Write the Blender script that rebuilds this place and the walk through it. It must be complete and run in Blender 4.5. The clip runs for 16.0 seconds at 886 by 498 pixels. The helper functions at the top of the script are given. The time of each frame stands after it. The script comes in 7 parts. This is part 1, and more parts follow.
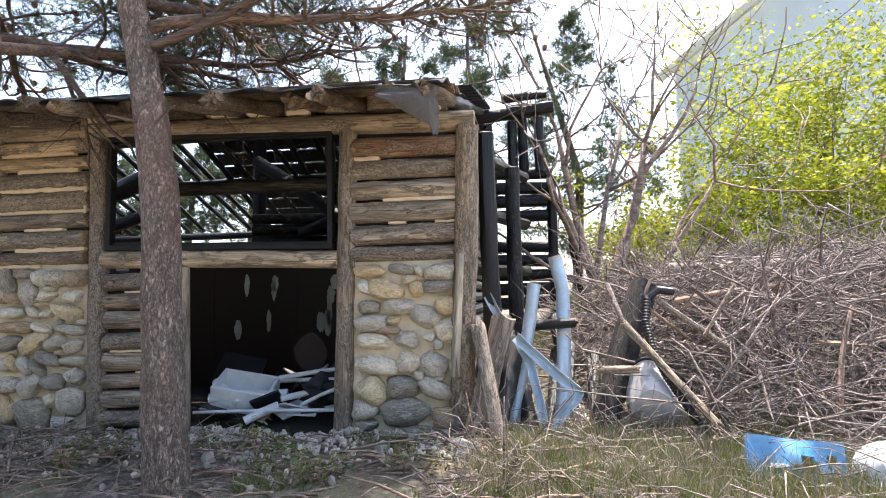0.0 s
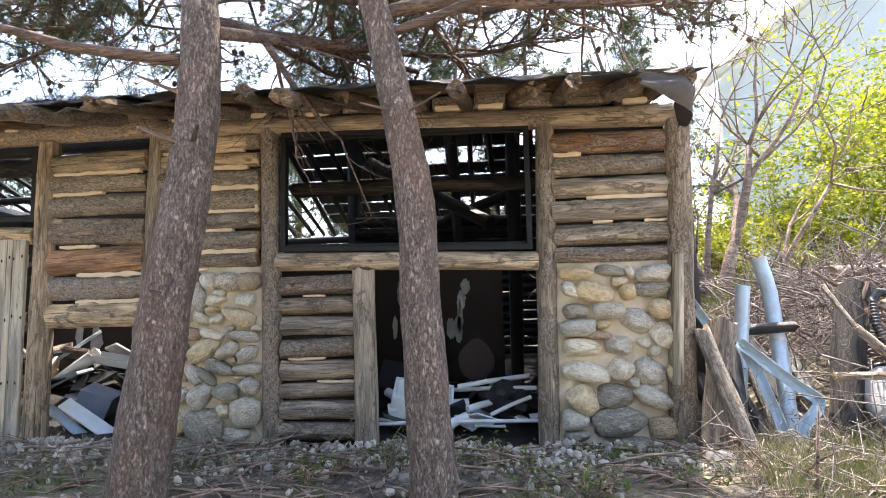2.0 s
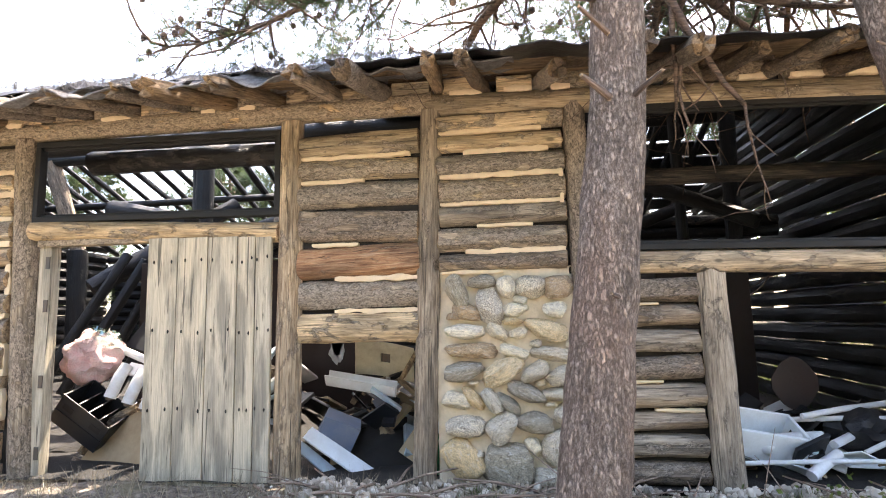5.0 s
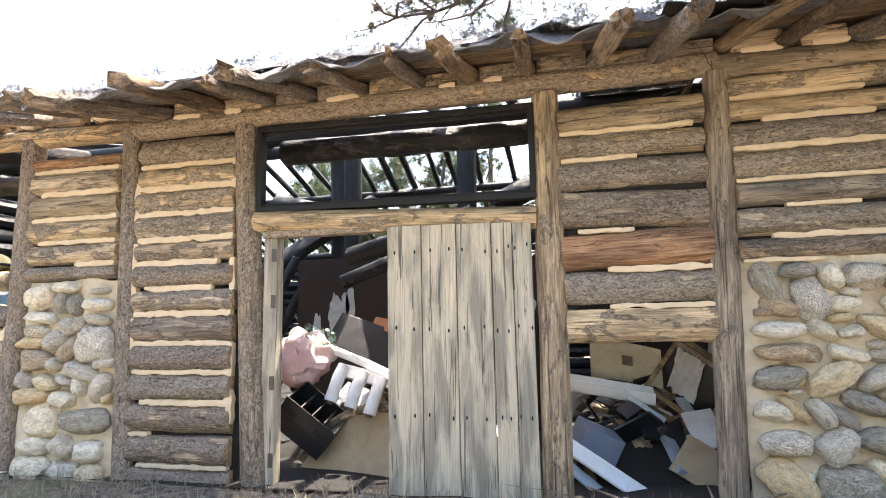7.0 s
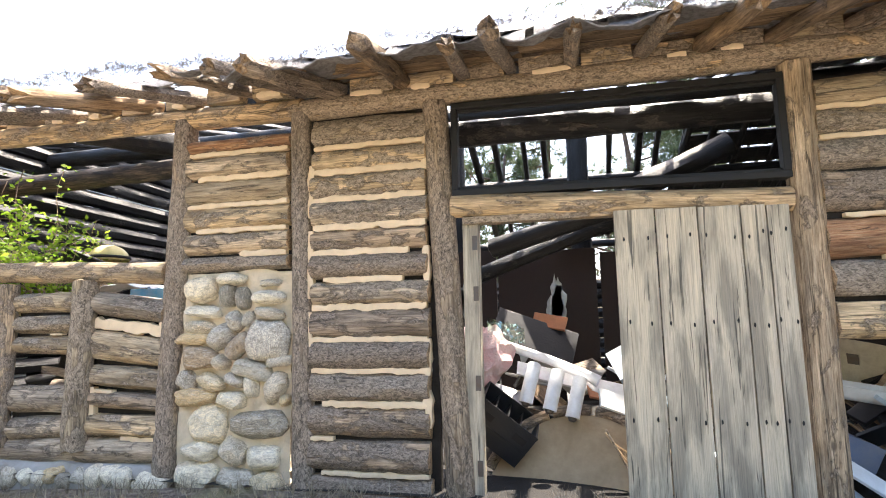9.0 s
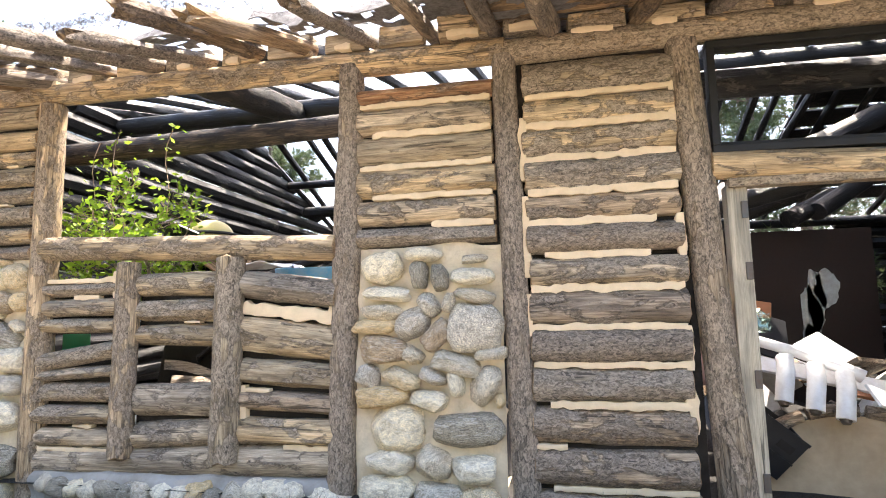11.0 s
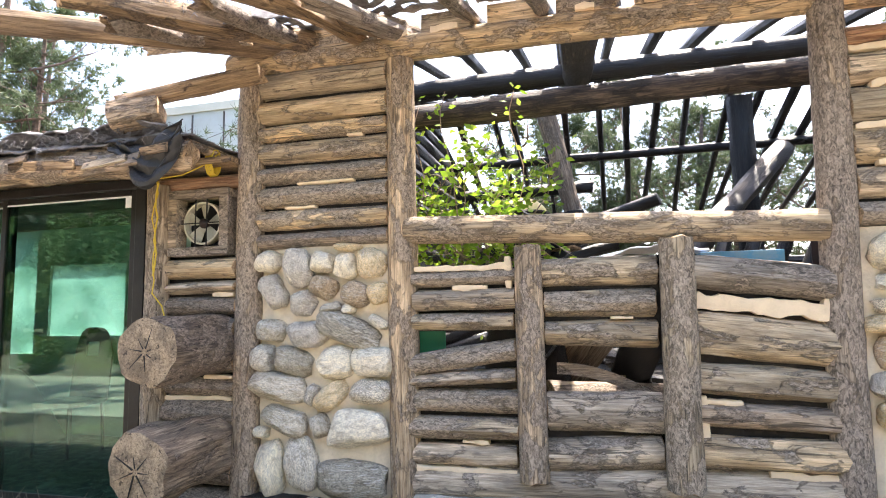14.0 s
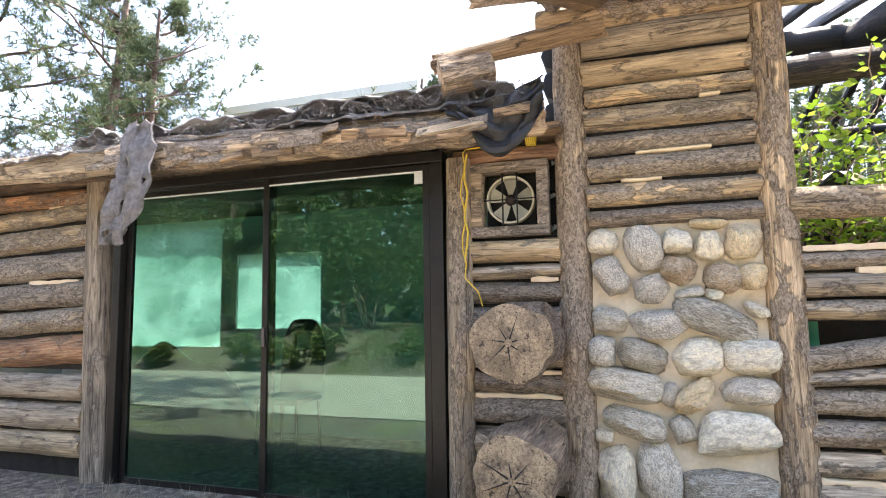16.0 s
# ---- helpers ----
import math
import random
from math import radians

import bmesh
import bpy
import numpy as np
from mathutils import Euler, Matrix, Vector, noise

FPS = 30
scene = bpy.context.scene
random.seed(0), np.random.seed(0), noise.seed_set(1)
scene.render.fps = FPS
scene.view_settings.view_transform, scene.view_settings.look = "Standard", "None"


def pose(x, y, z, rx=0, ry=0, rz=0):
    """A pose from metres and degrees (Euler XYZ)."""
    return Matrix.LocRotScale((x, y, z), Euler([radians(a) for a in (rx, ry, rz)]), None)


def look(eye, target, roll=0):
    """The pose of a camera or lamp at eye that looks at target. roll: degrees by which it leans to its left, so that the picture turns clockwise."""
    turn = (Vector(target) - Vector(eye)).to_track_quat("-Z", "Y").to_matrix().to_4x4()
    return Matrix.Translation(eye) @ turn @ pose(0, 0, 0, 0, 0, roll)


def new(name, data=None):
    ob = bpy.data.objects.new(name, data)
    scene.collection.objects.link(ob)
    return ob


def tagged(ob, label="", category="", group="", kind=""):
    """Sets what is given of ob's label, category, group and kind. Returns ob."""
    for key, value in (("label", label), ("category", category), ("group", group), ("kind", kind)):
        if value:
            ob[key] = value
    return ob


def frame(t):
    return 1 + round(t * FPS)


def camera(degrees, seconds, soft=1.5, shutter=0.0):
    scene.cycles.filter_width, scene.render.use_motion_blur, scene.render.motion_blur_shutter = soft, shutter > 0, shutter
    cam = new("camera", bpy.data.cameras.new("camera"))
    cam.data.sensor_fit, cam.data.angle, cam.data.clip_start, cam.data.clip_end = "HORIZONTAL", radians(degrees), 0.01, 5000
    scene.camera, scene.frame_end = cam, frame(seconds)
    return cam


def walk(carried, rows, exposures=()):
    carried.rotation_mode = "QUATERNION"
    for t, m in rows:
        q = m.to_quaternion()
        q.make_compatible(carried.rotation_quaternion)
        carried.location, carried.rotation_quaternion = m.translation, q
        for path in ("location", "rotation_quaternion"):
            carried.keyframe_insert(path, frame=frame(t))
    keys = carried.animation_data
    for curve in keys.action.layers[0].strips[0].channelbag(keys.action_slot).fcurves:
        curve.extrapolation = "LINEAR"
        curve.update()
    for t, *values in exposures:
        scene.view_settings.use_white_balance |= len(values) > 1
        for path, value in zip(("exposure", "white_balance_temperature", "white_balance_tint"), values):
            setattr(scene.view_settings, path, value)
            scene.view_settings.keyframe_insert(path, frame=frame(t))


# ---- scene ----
cam = camera(76.3, 16.0, soft=1.0)
METRES, EYE, TILT, LEAN, TURN = 14.0, 1.4, 0.0, 0.0, 7.7
ROWS = [
    (0.0, 0.0, 0.0, 0.0, 0.1, 4.82, 1.2),
    (0.5, -0.0338, 0.0037, -0.0009, -0.04, 5.72, 1.15),
    (1.0, -0.0626, 0.0128, -0.0045, -0.15, 5.64, 1.27),
    (1.5, -0.0961, 0.0171, -0.0034, -0.31, 5.75, 1.26),
    (2.0, -0.1254, 0.0196, -0.0005, -0.64, 5.71, 1.34),
    (2.5, -0.1552, 0.0299, 0.0018, -0.95, 5.85, 1.33),
    (3.0, -0.1851, 0.0335, 0.0029, -0.95, 6.28, 1.34),
    (5.5, -0.3264, 0.0944, 0.0018, 1.26, 7.28, 1.18),
    (6.0, -0.3534, 0.1005, 0.0021, 3.07, 7.49, 1.15),
    (6.5, -0.3817, 0.1131, 0.0017, 4.46, 7.37, 1.1),
    (7.0, -0.4081, 0.1182, 0.0011, 5.88, 7.47, 1.13),
    (7.5, -0.4315, 0.1213, 0.0021, 6.28, 7.55, 1.15),
    (8.0, -0.4596, 0.1293, 0.0022, 6.35, 7.43, 1.08),
    (8.5, -0.4878, 0.129, 0.0012, 6.45, 7.56, 1.07),
    (11.0, -0.6357, 0.1765, -0.0015, 4.4, 6.78, 1.08),
    (11.5, -0.6644, 0.1864, 0.0001, 4.44, 6.38, 1.12),
    (12.0, -0.6935, 0.2004, 0.002, 4.47, 6.02, 1.13),
    (12.5, -0.7271, 0.2048, 0.0018, 4.89, 5.76, 1.1),
    (13.0, -0.7568, 0.2103, 0.0012, 5.73, 5.59, 1.11),
    (13.5, -0.791, 0.2126, 0.0017, 6.34, 5.66, 1.03),
    (14.0, -0.8218, 0.2108, 0.0037, 7.05, 5.81, 1.06),
    (14.5, -0.8554, 0.2165, 0.0043, 7.65, 5.68, 0.98),
    (15.0, -0.8897, 0.2126, 0.003, 8.06, 5.81, 0.89),
    (15.5, -0.9237, 0.2186, 0.0018, 8.57, 5.69, 0.93),
    (16.0, -0.9602, 0.2243, 0.0009, 10.26, 5.73, 0.89),
]
walk(cam, [(t, pose(0, 0, EYE, TILT, LEAN, TURN) @ pose(METRES * x, METRES * y, METRES * z, 90 + pitch, roll, yaw)) for t, x, y, z, yaw, pitch, roll in ROWS], exposures=[(0.0, 1.95, 6700.0, 14.0), (3.0, 2.6, 7000.0, 14.0), (5.5, 2.98, 7300.0, 15.0), (7.0, 2.8, 7100.0, 14.0), (8.5, 2.68, 7000.0, 13.0), (11.0, 2.78, 7100.0, 14.0), (16.0, 2.72, 6800.0, 15.0)])

# ---- light ----
SUN_EL, SUN_AZ = 66.0, 20.0
world = bpy.data.worlds.new("sky")
scene.world = world
world.use_nodes = True
wn = world.node_tree.nodes
wl = world.node_tree.links
sky = wn.new("ShaderNodeTexSky")
sky.sky_type = "NISHITA"
sky.sun_disc = False
sky.sun_elevation = radians(SUN_EL)
sky.sun_rotation = radians(SUN_AZ)
sky.dust_density = 2.5
sky.air_density = 1.0
wl.new(sky.outputs[0], wn["Background"].inputs[0])
wn["Background"].inputs[1].default_value = 0.15
sun_data = bpy.data.lights.new("sun", "SUN")
sun_data.energy = 3.2
sun_data.angle = radians(0.6)
sun_data.color = (1.0, 0.95, 0.86)
sun = new("sun", sun_data)
ca, sa, ce, se = math.cos(radians(SUN_AZ)), math.sin(radians(SUN_AZ)), math.cos(radians(SUN_EL)), math.sin(radians(SUN_EL))
sun.matrix_world = look((sa * ce * 50, ca * ce * 50, se * 50), (0, 0, 0))


# ---- materials ----
class Graph:
    """Short hand for building a node material."""

    def __init__(self, name, rough=0.8, metal=0.0):
        self.mat = bpy.data.materials.new(name)
        self.mat.use_nodes = True
        self.t = self.mat.node_tree
        self.b = self.t.nodes["Principled BSDF"]
        self.b.inputs["Roughness"].default_value = rough
        self.b.inputs["Metallic"].default_value = metal

    def n(self, kind, **ins):
        node = self.t.nodes.new("ShaderNode" + kind)
        for k, v in ins.items():
            self.put(node.inputs[k.replace("_", " ")], v)
        return node

    def put(self, sock, v):
        if hasattr(v, "is_output"):
            self.t.links.new(v, sock)
        else:
            sock.default_value = v

    def coords(self, scale=(1, 1, 1), spread=7.0, space="Object"):
        tc = self.n("TexCoord")
        info = self.n("ObjectInfo")
        mul = self.n("VectorMath")
        mul.operation = "SCALE"
        comb = self.n("CombineXYZ", X=info.outputs["Random"], Y=info.outputs["Random"], Z=info.outputs["Random"])
        self.put(mul.inputs[0], comb.outputs[0])
        mul.inputs["Scale"].default_value = spread * 13.7
        add = self.n("VectorMath")
        self.put(add.inputs[0], tc.outputs[space])
        self.put(add.inputs[1], mul.outputs[0])
        m = self.n("Mapping")
        self.put(m.inputs[0], add.outputs[0])
        m.inputs["Scale"].default_value = scale
        self.random = info.outputs["Random"]
        return m.outputs[0]

    def noise(self, vec, scale, detail=4.0, rough=0.6, dist=0.0):
        k = self.n("TexNoise", Scale=scale, Detail=detail, Roughness=rough, Distortion=dist)
        self.put(k.inputs["Vector"], vec)
        return k.outputs[0]

    def ramp(self, fac, *stops):
        r = self.n("ValToRGB")
        el = r.color_ramp.elements
        while len(el) < len(stops):
            el.new(0.5)
        for e, (p, c) in zip(el, stops):
            e.position = p
            e.color = (*c, 1) if len(c) == 3 else c
        self.put(r.inputs[0], fac)
        return r.outputs[0]

    def mix(self, fac, a, b, mode="MIX"):
        m = self.n("Mix")
        m.data_type = "RGBA"
        m.blend_type = mode
        self.put(m.inputs[0], fac)
        for s, v in ((m.inputs[6], a), (m.inputs[7], b)):
            self.put(s, (*v, 1) if isinstance(v, tuple) and len(v) == 3 else v)
        return m.outputs[2]

    def sums(self, a, b, op="ADD"):
        m = self.n("Math")
        m.operation = op
        self.put(m.inputs[0], a)
        self.put(m.inputs[1], b)
        return m.outputs[0]

    def bump(self, height, dist=0.01, strength=0.8):
        k = self.n("Bump", Strength=strength, Distance=dist)
        self.put(k.inputs["Height"], height)
        self.put(self.b.inputs["Normal"], k.outputs[0])

    def colour(self, c):
        self.put(self.b.inputs["Base Color"], (*c, 1) if isinstance(c, tuple) and len(c) == 3 else c)
        return self


def ramp01(g, fac, lo, hi):
    return g.ramp(fac, (lo, (0, 0, 0)), (hi, (1, 1, 1)))


def wood_mat(name, dark, mid, light, bark=None, bark_at=0.5, bump=0.005, rough=0.85, vary=0.75, along=1.0):
    """Weathered timber: grain along local x, long cracks, patches where the bark stays, knots."""
    g = Graph(name, rough)
    v = g.coords((1, 1, 1))
    long_v = g.coords((3.0 * along, 48, 48))
    grain = g.noise(long_v, 1.5, 9, 0.70, 0.5)
    broad = g.noise(g.coords((1.2, 7, 7)), 1.5, 4, 0.6, 0.4)
    col = g.ramp(grain, (0.35, dark), (0.5, mid), (0.66, light))
    tone = g.ramp(broad, (0.40, (0.60, 0.58, 0.56)), (0.60, (1.25, 1.2, 1.12)))
    col = g.mix(0.9, col, tone, "MULTIPLY")
    per = g.ramp(g.sums(g.sums(g.random, 7.31, "MULTIPLY"), 1.0, "MODULO"), (0.0, (0.66, 0.68, 0.72)), (0.5, (1.0, 0.98, 0.95)), (1.0, (1.38, 1.28, 1.12)))
    col = g.mix(vary, col, per, "MULTIPLY")
    crack = g.noise(g.coords((1.1, 30, 30)), 1.3, 3, 0.6, 1.0)
    cr = g.ramp(crack, (0.345, (0, 0, 0)), (0.395, (1, 1, 1)))
    col = g.mix(g.ramp(cr, (0, (0.75, 0.75, 0.75)), (1, (0, 0, 0))), col, tuple(c * 0.12 for c in dark))
    fibre = g.noise(g.coords((6.0 * along, 150, 150)), 1.0, 5, 0.75, 0.3)
    col = g.mix(0.5, col, g.ramp(fibre, (0.38, (0.5, 0.48, 0.46)), (0.5, (1.0, 1.0, 1.0)), (0.62, (1.35, 1.33, 1.28))), "MULTIPLY")
    h = g.sums(g.sums(grain, g.sums(fibre, 0.5, "MULTIPLY")), g.sums(cr, 0.7, "MULTIPLY"))
    if bark:
        kn = g.n("TexVoronoi", Scale=1.0)
        g.put(kn.inputs["Vector"], g.coords((3.2, 6.5, 6.5)))
        knot = g.ramp(kn.outputs[0], (0.06, (1, 1, 1)), (0.13, (0, 0, 0)))
        col = g.mix(g.sums(knot, 0.8, "MULTIPLY"), col, tuple(c * 0.45 for c in dark))
        pn = g.noise(g.coords((2.2, 5, 5)), 1.9, 10, 0.68, 0.5)
        kept = g.n("MapRange")
        g.put(kept.inputs[0], g.random)
        kept.inputs[3].default_value, kept.inputs[4].default_value = -0.12, 0.09
        mask = ramp01(g, g.sums(pn, kept.outputs[0]), bark_at - 0.045, bark_at - 0.015)
        # Dark band painted round the bark patches as the shade at their lip.
        edge = g.ramp(g.sums(pn, kept.outputs[0]), (bark_at - 0.07, (0, 0, 0)), (bark_at - 0.035, (1, 1, 1)), (bark_at - 0.02, (0, 0, 0)))
        fine = g.noise(g.coords((18, 32, 32)), 1.7, 7, 0.72, 1.2)
        bcol = g.ramp(fine, (0.38, tuple(c * 0.25 for c in bark)), (0.48, bark), (0.62, tuple(min(0.6, c * 2.1) for c in bark)))
        col = g.mix(g.sums(mask, 0.88, "MULTIPLY"), col, bcol)
        col = g.mix(g.sums(edge, 0.55, "MULTIPLY"), col, tuple(c * 0.3 for c in bark))
        h = g.sums(h, g.sums(mask, g.sums(fine, 1.2, "ADD"), "MULTIPLY"))
    g.bump(h, bump, 0.8)
    return g.colour(col).mat


def plain_mat(name, base, rough=0.6, metal=0.0, dirt=(0.2, 0.16, 0.12), amount=0.35, scale=6.0, bump=0.002, vary=0.0):
    """A painted, plastic, cloth or metal surface with stains at two scales."""
    g = Graph(name, rough, metal)
    v = g.coords((1, 1, 1))
    a = g.noise(v, scale, 5, 0.65, 0.3)
    b = g.noise(v, scale * 9, 3, 0.6)
    f = ramp01(g, g.sums(a, g.sums(b, 0.25, "MULTIPLY")), 0.5, 0.85)
    col = g.mix(g.sums(f, amount, "MULTIPLY"), base, dirt)
    if vary:
        col = g.mix(vary, col, g.ramp(g.random, (0, (0.55, 0.55, 0.55)), (1, (1.3, 1.3, 1.3))), "MULTIPLY")
    g.put(g.b.inputs["Roughness"], g.ramp(a, (0.3, (rough * 0.8,) * 3), (0.7, (min(1, rough * 1.2),) * 3)))
    g.bump(g.sums(a, b), bump, 0.7)
    return g.colour(col).mat


M_LOG = wood_mat("log_tan", (0.30, 0.225, 0.145), (0.49, 0.39, 0.265), (0.62, 0.52, 0.375), (0.235, 0.19, 0.145), 0.53)
M_LOGG = wood_mat("log_grey", (0.24, 0.195, 0.15), (0.42, 0.355, 0.28), (0.56, 0.49, 0.40), (0.21, 0.172, 0.135), 0.52)
M_LOGD = wood_mat("log_dark", (0.16, 0.12, 0.09), (0.33, 0.265, 0.205), (0.48, 0.40, 0.32), (0.185, 0.148, 0.115), 0.50)
M_RED = wood_mat("log_red", (0.20, 0.09, 0.05), (0.42, 0.23, 0.125), (0.58, 0.40, 0.25), (0.2, 0.14, 0.1), 0.56)
M_POST = wood_mat("post_wood", (0.20, 0.14, 0.09), (0.42, 0.325, 0.225), (0.60, 0.50, 0.37), (0.24, 0.185, 0.135), 0.52)
M_POSTG = wood_mat("post_grey", (0.17, 0.13, 0.10), (0.33, 0.27, 0.205), (0.50, 0.42, 0.33), (0.22, 0.175, 0.135), 0.52)
M_PLATE = wood_mat("plate_wood", (0.27, 0.195, 0.12), (0.45, 0.345, 0.225), (0.57, 0.465, 0.33), (0.23, 0.18, 0.13), 0.52)
M_PLANK = wood_mat("door_plank", (0.43, 0.385, 0.305), (0.475, 0.43, 0.34), (0.52, 0.475, 0.385), None, 0.5, 0.003, 0.75, 0.18, 0.35)
M_CHAR = wood_mat("charred", (0.0025, 0.0025, 0.003), (0.006, 0.006, 0.0065), (0.018, 0.018, 0.019), (0.05, 0.042, 0.035), 0.66, 0.008, 0.5, 0.3)
M_BURNT = wood_mat("scorched", (0.012, 0.01, 0.009), (0.04, 0.032, 0.027), (0.12, 0.095, 0.075), (0.01, 0.009, 0.009), 0.50, 0.008, 0.7, 0.3)
M_END = wood_mat("end_grain", (0.20, 0.13, 0.075), (0.38, 0.27, 0.17), (0.52, 0.40, 0.27), None, 0.5, 0.006, 0.85, 0.3, 18)
M_BOARD = wood_mat("roof_board", (0.13, 0.085, 0.05), (0.26, 0.18, 0.11), (0.38, 0.28, 0.18), (0.12, 0.085, 0.06), 0.6, 0.008)
M_TWIG = wood_mat("dry_twig", (0.16, 0.12, 0.10), (0.30, 0.23, 0.19), (0.44, 0.36, 0.30), None, 0.5, 0.003)
# Near-black colour that carries the shade seen in gaps between logs.
M_CORE = plain_mat("joint_shade", (0.02, 0.015, 0.011), 0.95, 0, (0.01, 0.008, 0.006), 0.5, 8, 0.01)
M_CHINK = plain_mat("chink_plaster", (0.80, 0.63, 0.42), 0.9, 0, (0.55, 0.42, 0.27), 0.5, 9, 0.004)
M_MORTAR = plain_mat("mortar", (0.74, 0.63, 0.46), 0.95, 0, (0.46, 0.385, 0.275), 0.7, 7, 0.008)
M_CONC = plain_mat("concrete", (0.42, 0.40, 0.37), 0.95, 0, (0.22, 0.20, 0.17), 0.6, 5, 0.015)
M_BLACK = plain_mat("black_frame", (0.004, 0.004, 0.0045), 0.65, 0, (0.03, 0.026, 0.022), 0.4, 7)
M_TARP = plain_mat("black_tarp", (0.008, 0.008, 0.009), 0.5, 0, (0.05, 0.045, 0.042), 0.6, 5, 0.01)
M_NET = plain_mat("grey_net", (0.26, 0.245, 0.24), 0.95, 0, (0.07, 0.06, 0.055), 0.8, 25, 0.02)
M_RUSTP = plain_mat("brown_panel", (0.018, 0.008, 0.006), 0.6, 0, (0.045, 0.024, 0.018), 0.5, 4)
M_PEEL = plain_mat("peeled_paint", (0.58, 0.62, 0.60), 0.85, 0, (0.30, 0.25, 0.21), 0.6, 9)
M_WHITE = plain_mat("white_plastic", (0.78, 0.79, 0.80), 0.45, 0, (0.35, 0.30, 0.25), 0.4, 6)
M_FOAM = plain_mat("white_foam", (0.83, 0.87, 0.88), 0.8, 0, (0.5, 0.48, 0.44), 0.3, 8)
M_GREYP = plain_mat("dark_grey_plastic", (0.010, 0.012, 0.016), 0.4, 0, (0.03, 0.028, 0.026), 0.4, 6)
M_DUCT = plain_mat("blue_grey_sheet", (0.50, 0.62, 0.70), 0.36, 0.35, (0.30, 0.24, 0.20), 0.5, 5, 0.003)
M_BLUE = plain_mat("blue_plastic", (0.09, 0.36, 0.68), 0.4, 0, (0.45, 0.50, 0.52), 0.5, 9)
M_PINK = plain_mat("pink_insulation", (0.78, 0.47, 0.46), 0.9, 0, (0.80, 0.72, 0.70), 0.8, 7, 0.02)
M_CARD = plain_mat("buff_board", (0.46, 0.35, 0.22), 0.85, 0, (0.24, 0.17, 0.10), 0.6, 4, 0.006)
M_GREENP = plain_mat("green_mat", (0.04, 0.35, 0.20), 0.6, 0, (0.10, 0.2, 0.12), 0.4, 6)
M_YELLOW = plain_mat("yellow_cord", (0.72, 0.50, 0.04), 0.7, 0, (0.4, 0.26, 0.05), 0.4, 30)
M_CONT = plain_mat("container_panel", (0.52, 0.56, 0.54), 0.55, 0, (0.38, 0.38, 0.33), 0.4, 2)
M_STEEL = plain_mat("dull_steel", (0.12, 0.115, 0.11), 0.5, 0.6, (0.16, 0.09, 0.05), 0.6, 9)


def stone_mat(name, low, mid, high, speck_amount, speck_scale, vein_amount, stain):
    """River and field stone: blotches, crystal specks, pale veins and stains; each stone a little different."""
    g = Graph(name, 0.85)
    v = g.coords((1, 1, 1))
    base = g.ramp(g.random, (0.0, low), (0.5, mid), (1.0, high))
    blot = g.noise(v, 2.6, 7, 0.7, 0.8)
    fine = g.noise(v, 24, 4, 0.7)
    speck = g.noise(v, speck_scale, 3, 0.8)
    col = g.mix(0.85, base, g.ramp(blot, (0.38, (0.62, 0.58, 0.52)), (0.5, (1.0, 1.0, 1.0)), (0.62, (1.22, 1.2, 1.15))), "MULTIPLY")
    col = g.mix(speck_amount, col, g.ramp(speck, (0.42, (0.22, 0.21, 0.2)), (0.5, (0.9, 0.9, 0.9)), (0.58, (1.5, 1.48, 1.42))), "MULTIPLY")
    vein = ramp01(g, g.noise(g.coords((1.0, 1.0, 3.5)), 2, 7, 0.65, 1.4), 0.55, 0.60)
    col = g.mix(g.sums(vein, vein_amount, "MULTIPLY"), col, (0.66, 0.62, 0.55))
    seam = g.ramp(g.noise(g.coords((1.2, 1.2, 4.0)), 2, 7, 0.65, 1.6), (0.38, (1, 1, 1)), (0.42, (0, 0, 0)))
    col = g.mix(g.sums(seam, vein_amount, "MULTIPLY"), col, (0.09, 0.08, 0.065))
    worn = ramp01(g, g.noise(v, 4, 8, 0.75, 0.3), 0.55, 0.60)
    col = g.mix(g.sums(worn, 0.5, "MULTIPLY"), col, stain)
    g.bump(g.sums(g.sums(blot, g.sums(fine, 0.25, "MULTIPLY")), g.sums(speck, 0.3, "MULTIPLY")), 0.012, 0.8)
    return g.colour(col).mat


M_STONES = {
    "c": stone_mat("cream_stone", (0.74, 0.65, 0.49), (0.82, 0.76, 0.62), (0.83, 0.71, 0.50), 0.25, 16, 0.35, (0.47, 0.38, 0.26)),
    "t": stone_mat("tan_stone", (0.64, 0.47, 0.26), (0.74, 0.58, 0.35), (0.70, 0.59, 0.41), 0.35, 18, 0.4, (0.42, 0.27, 0.14)),
    "b": stone_mat("brown_stone", (0.38, 0.25, 0.145), (0.48, 0.34, 0.205), (0.42, 0.32, 0.22), 0.55, 14, 0.5, (0.62, 0.52, 0.38)),
    "m": stone_mat("mixed_grey_stone", (0.55, 0.49, 0.385), (0.63, 0.57, 0.465), (0.57, 0.53, 0.44), 0.5, 18, 0.6, (0.29, 0.25, 0.17)),
    "g": stone_mat("dark_grey_stone", (0.27, 0.245, 0.20), (0.33, 0.30, 0.245), (0.38, 0.335, 0.255), 0.6, 20, 0.6, (0.58, 0.50, 0.38)),
    "s": stone_mat("speckled_granite", (0.55, 0.50, 0.43), (0.65, 0.60, 0.51), (0.69, 0.60, 0.46), 1.0, 22, 0.3, (0.34, 0.29, 0.22)),
}


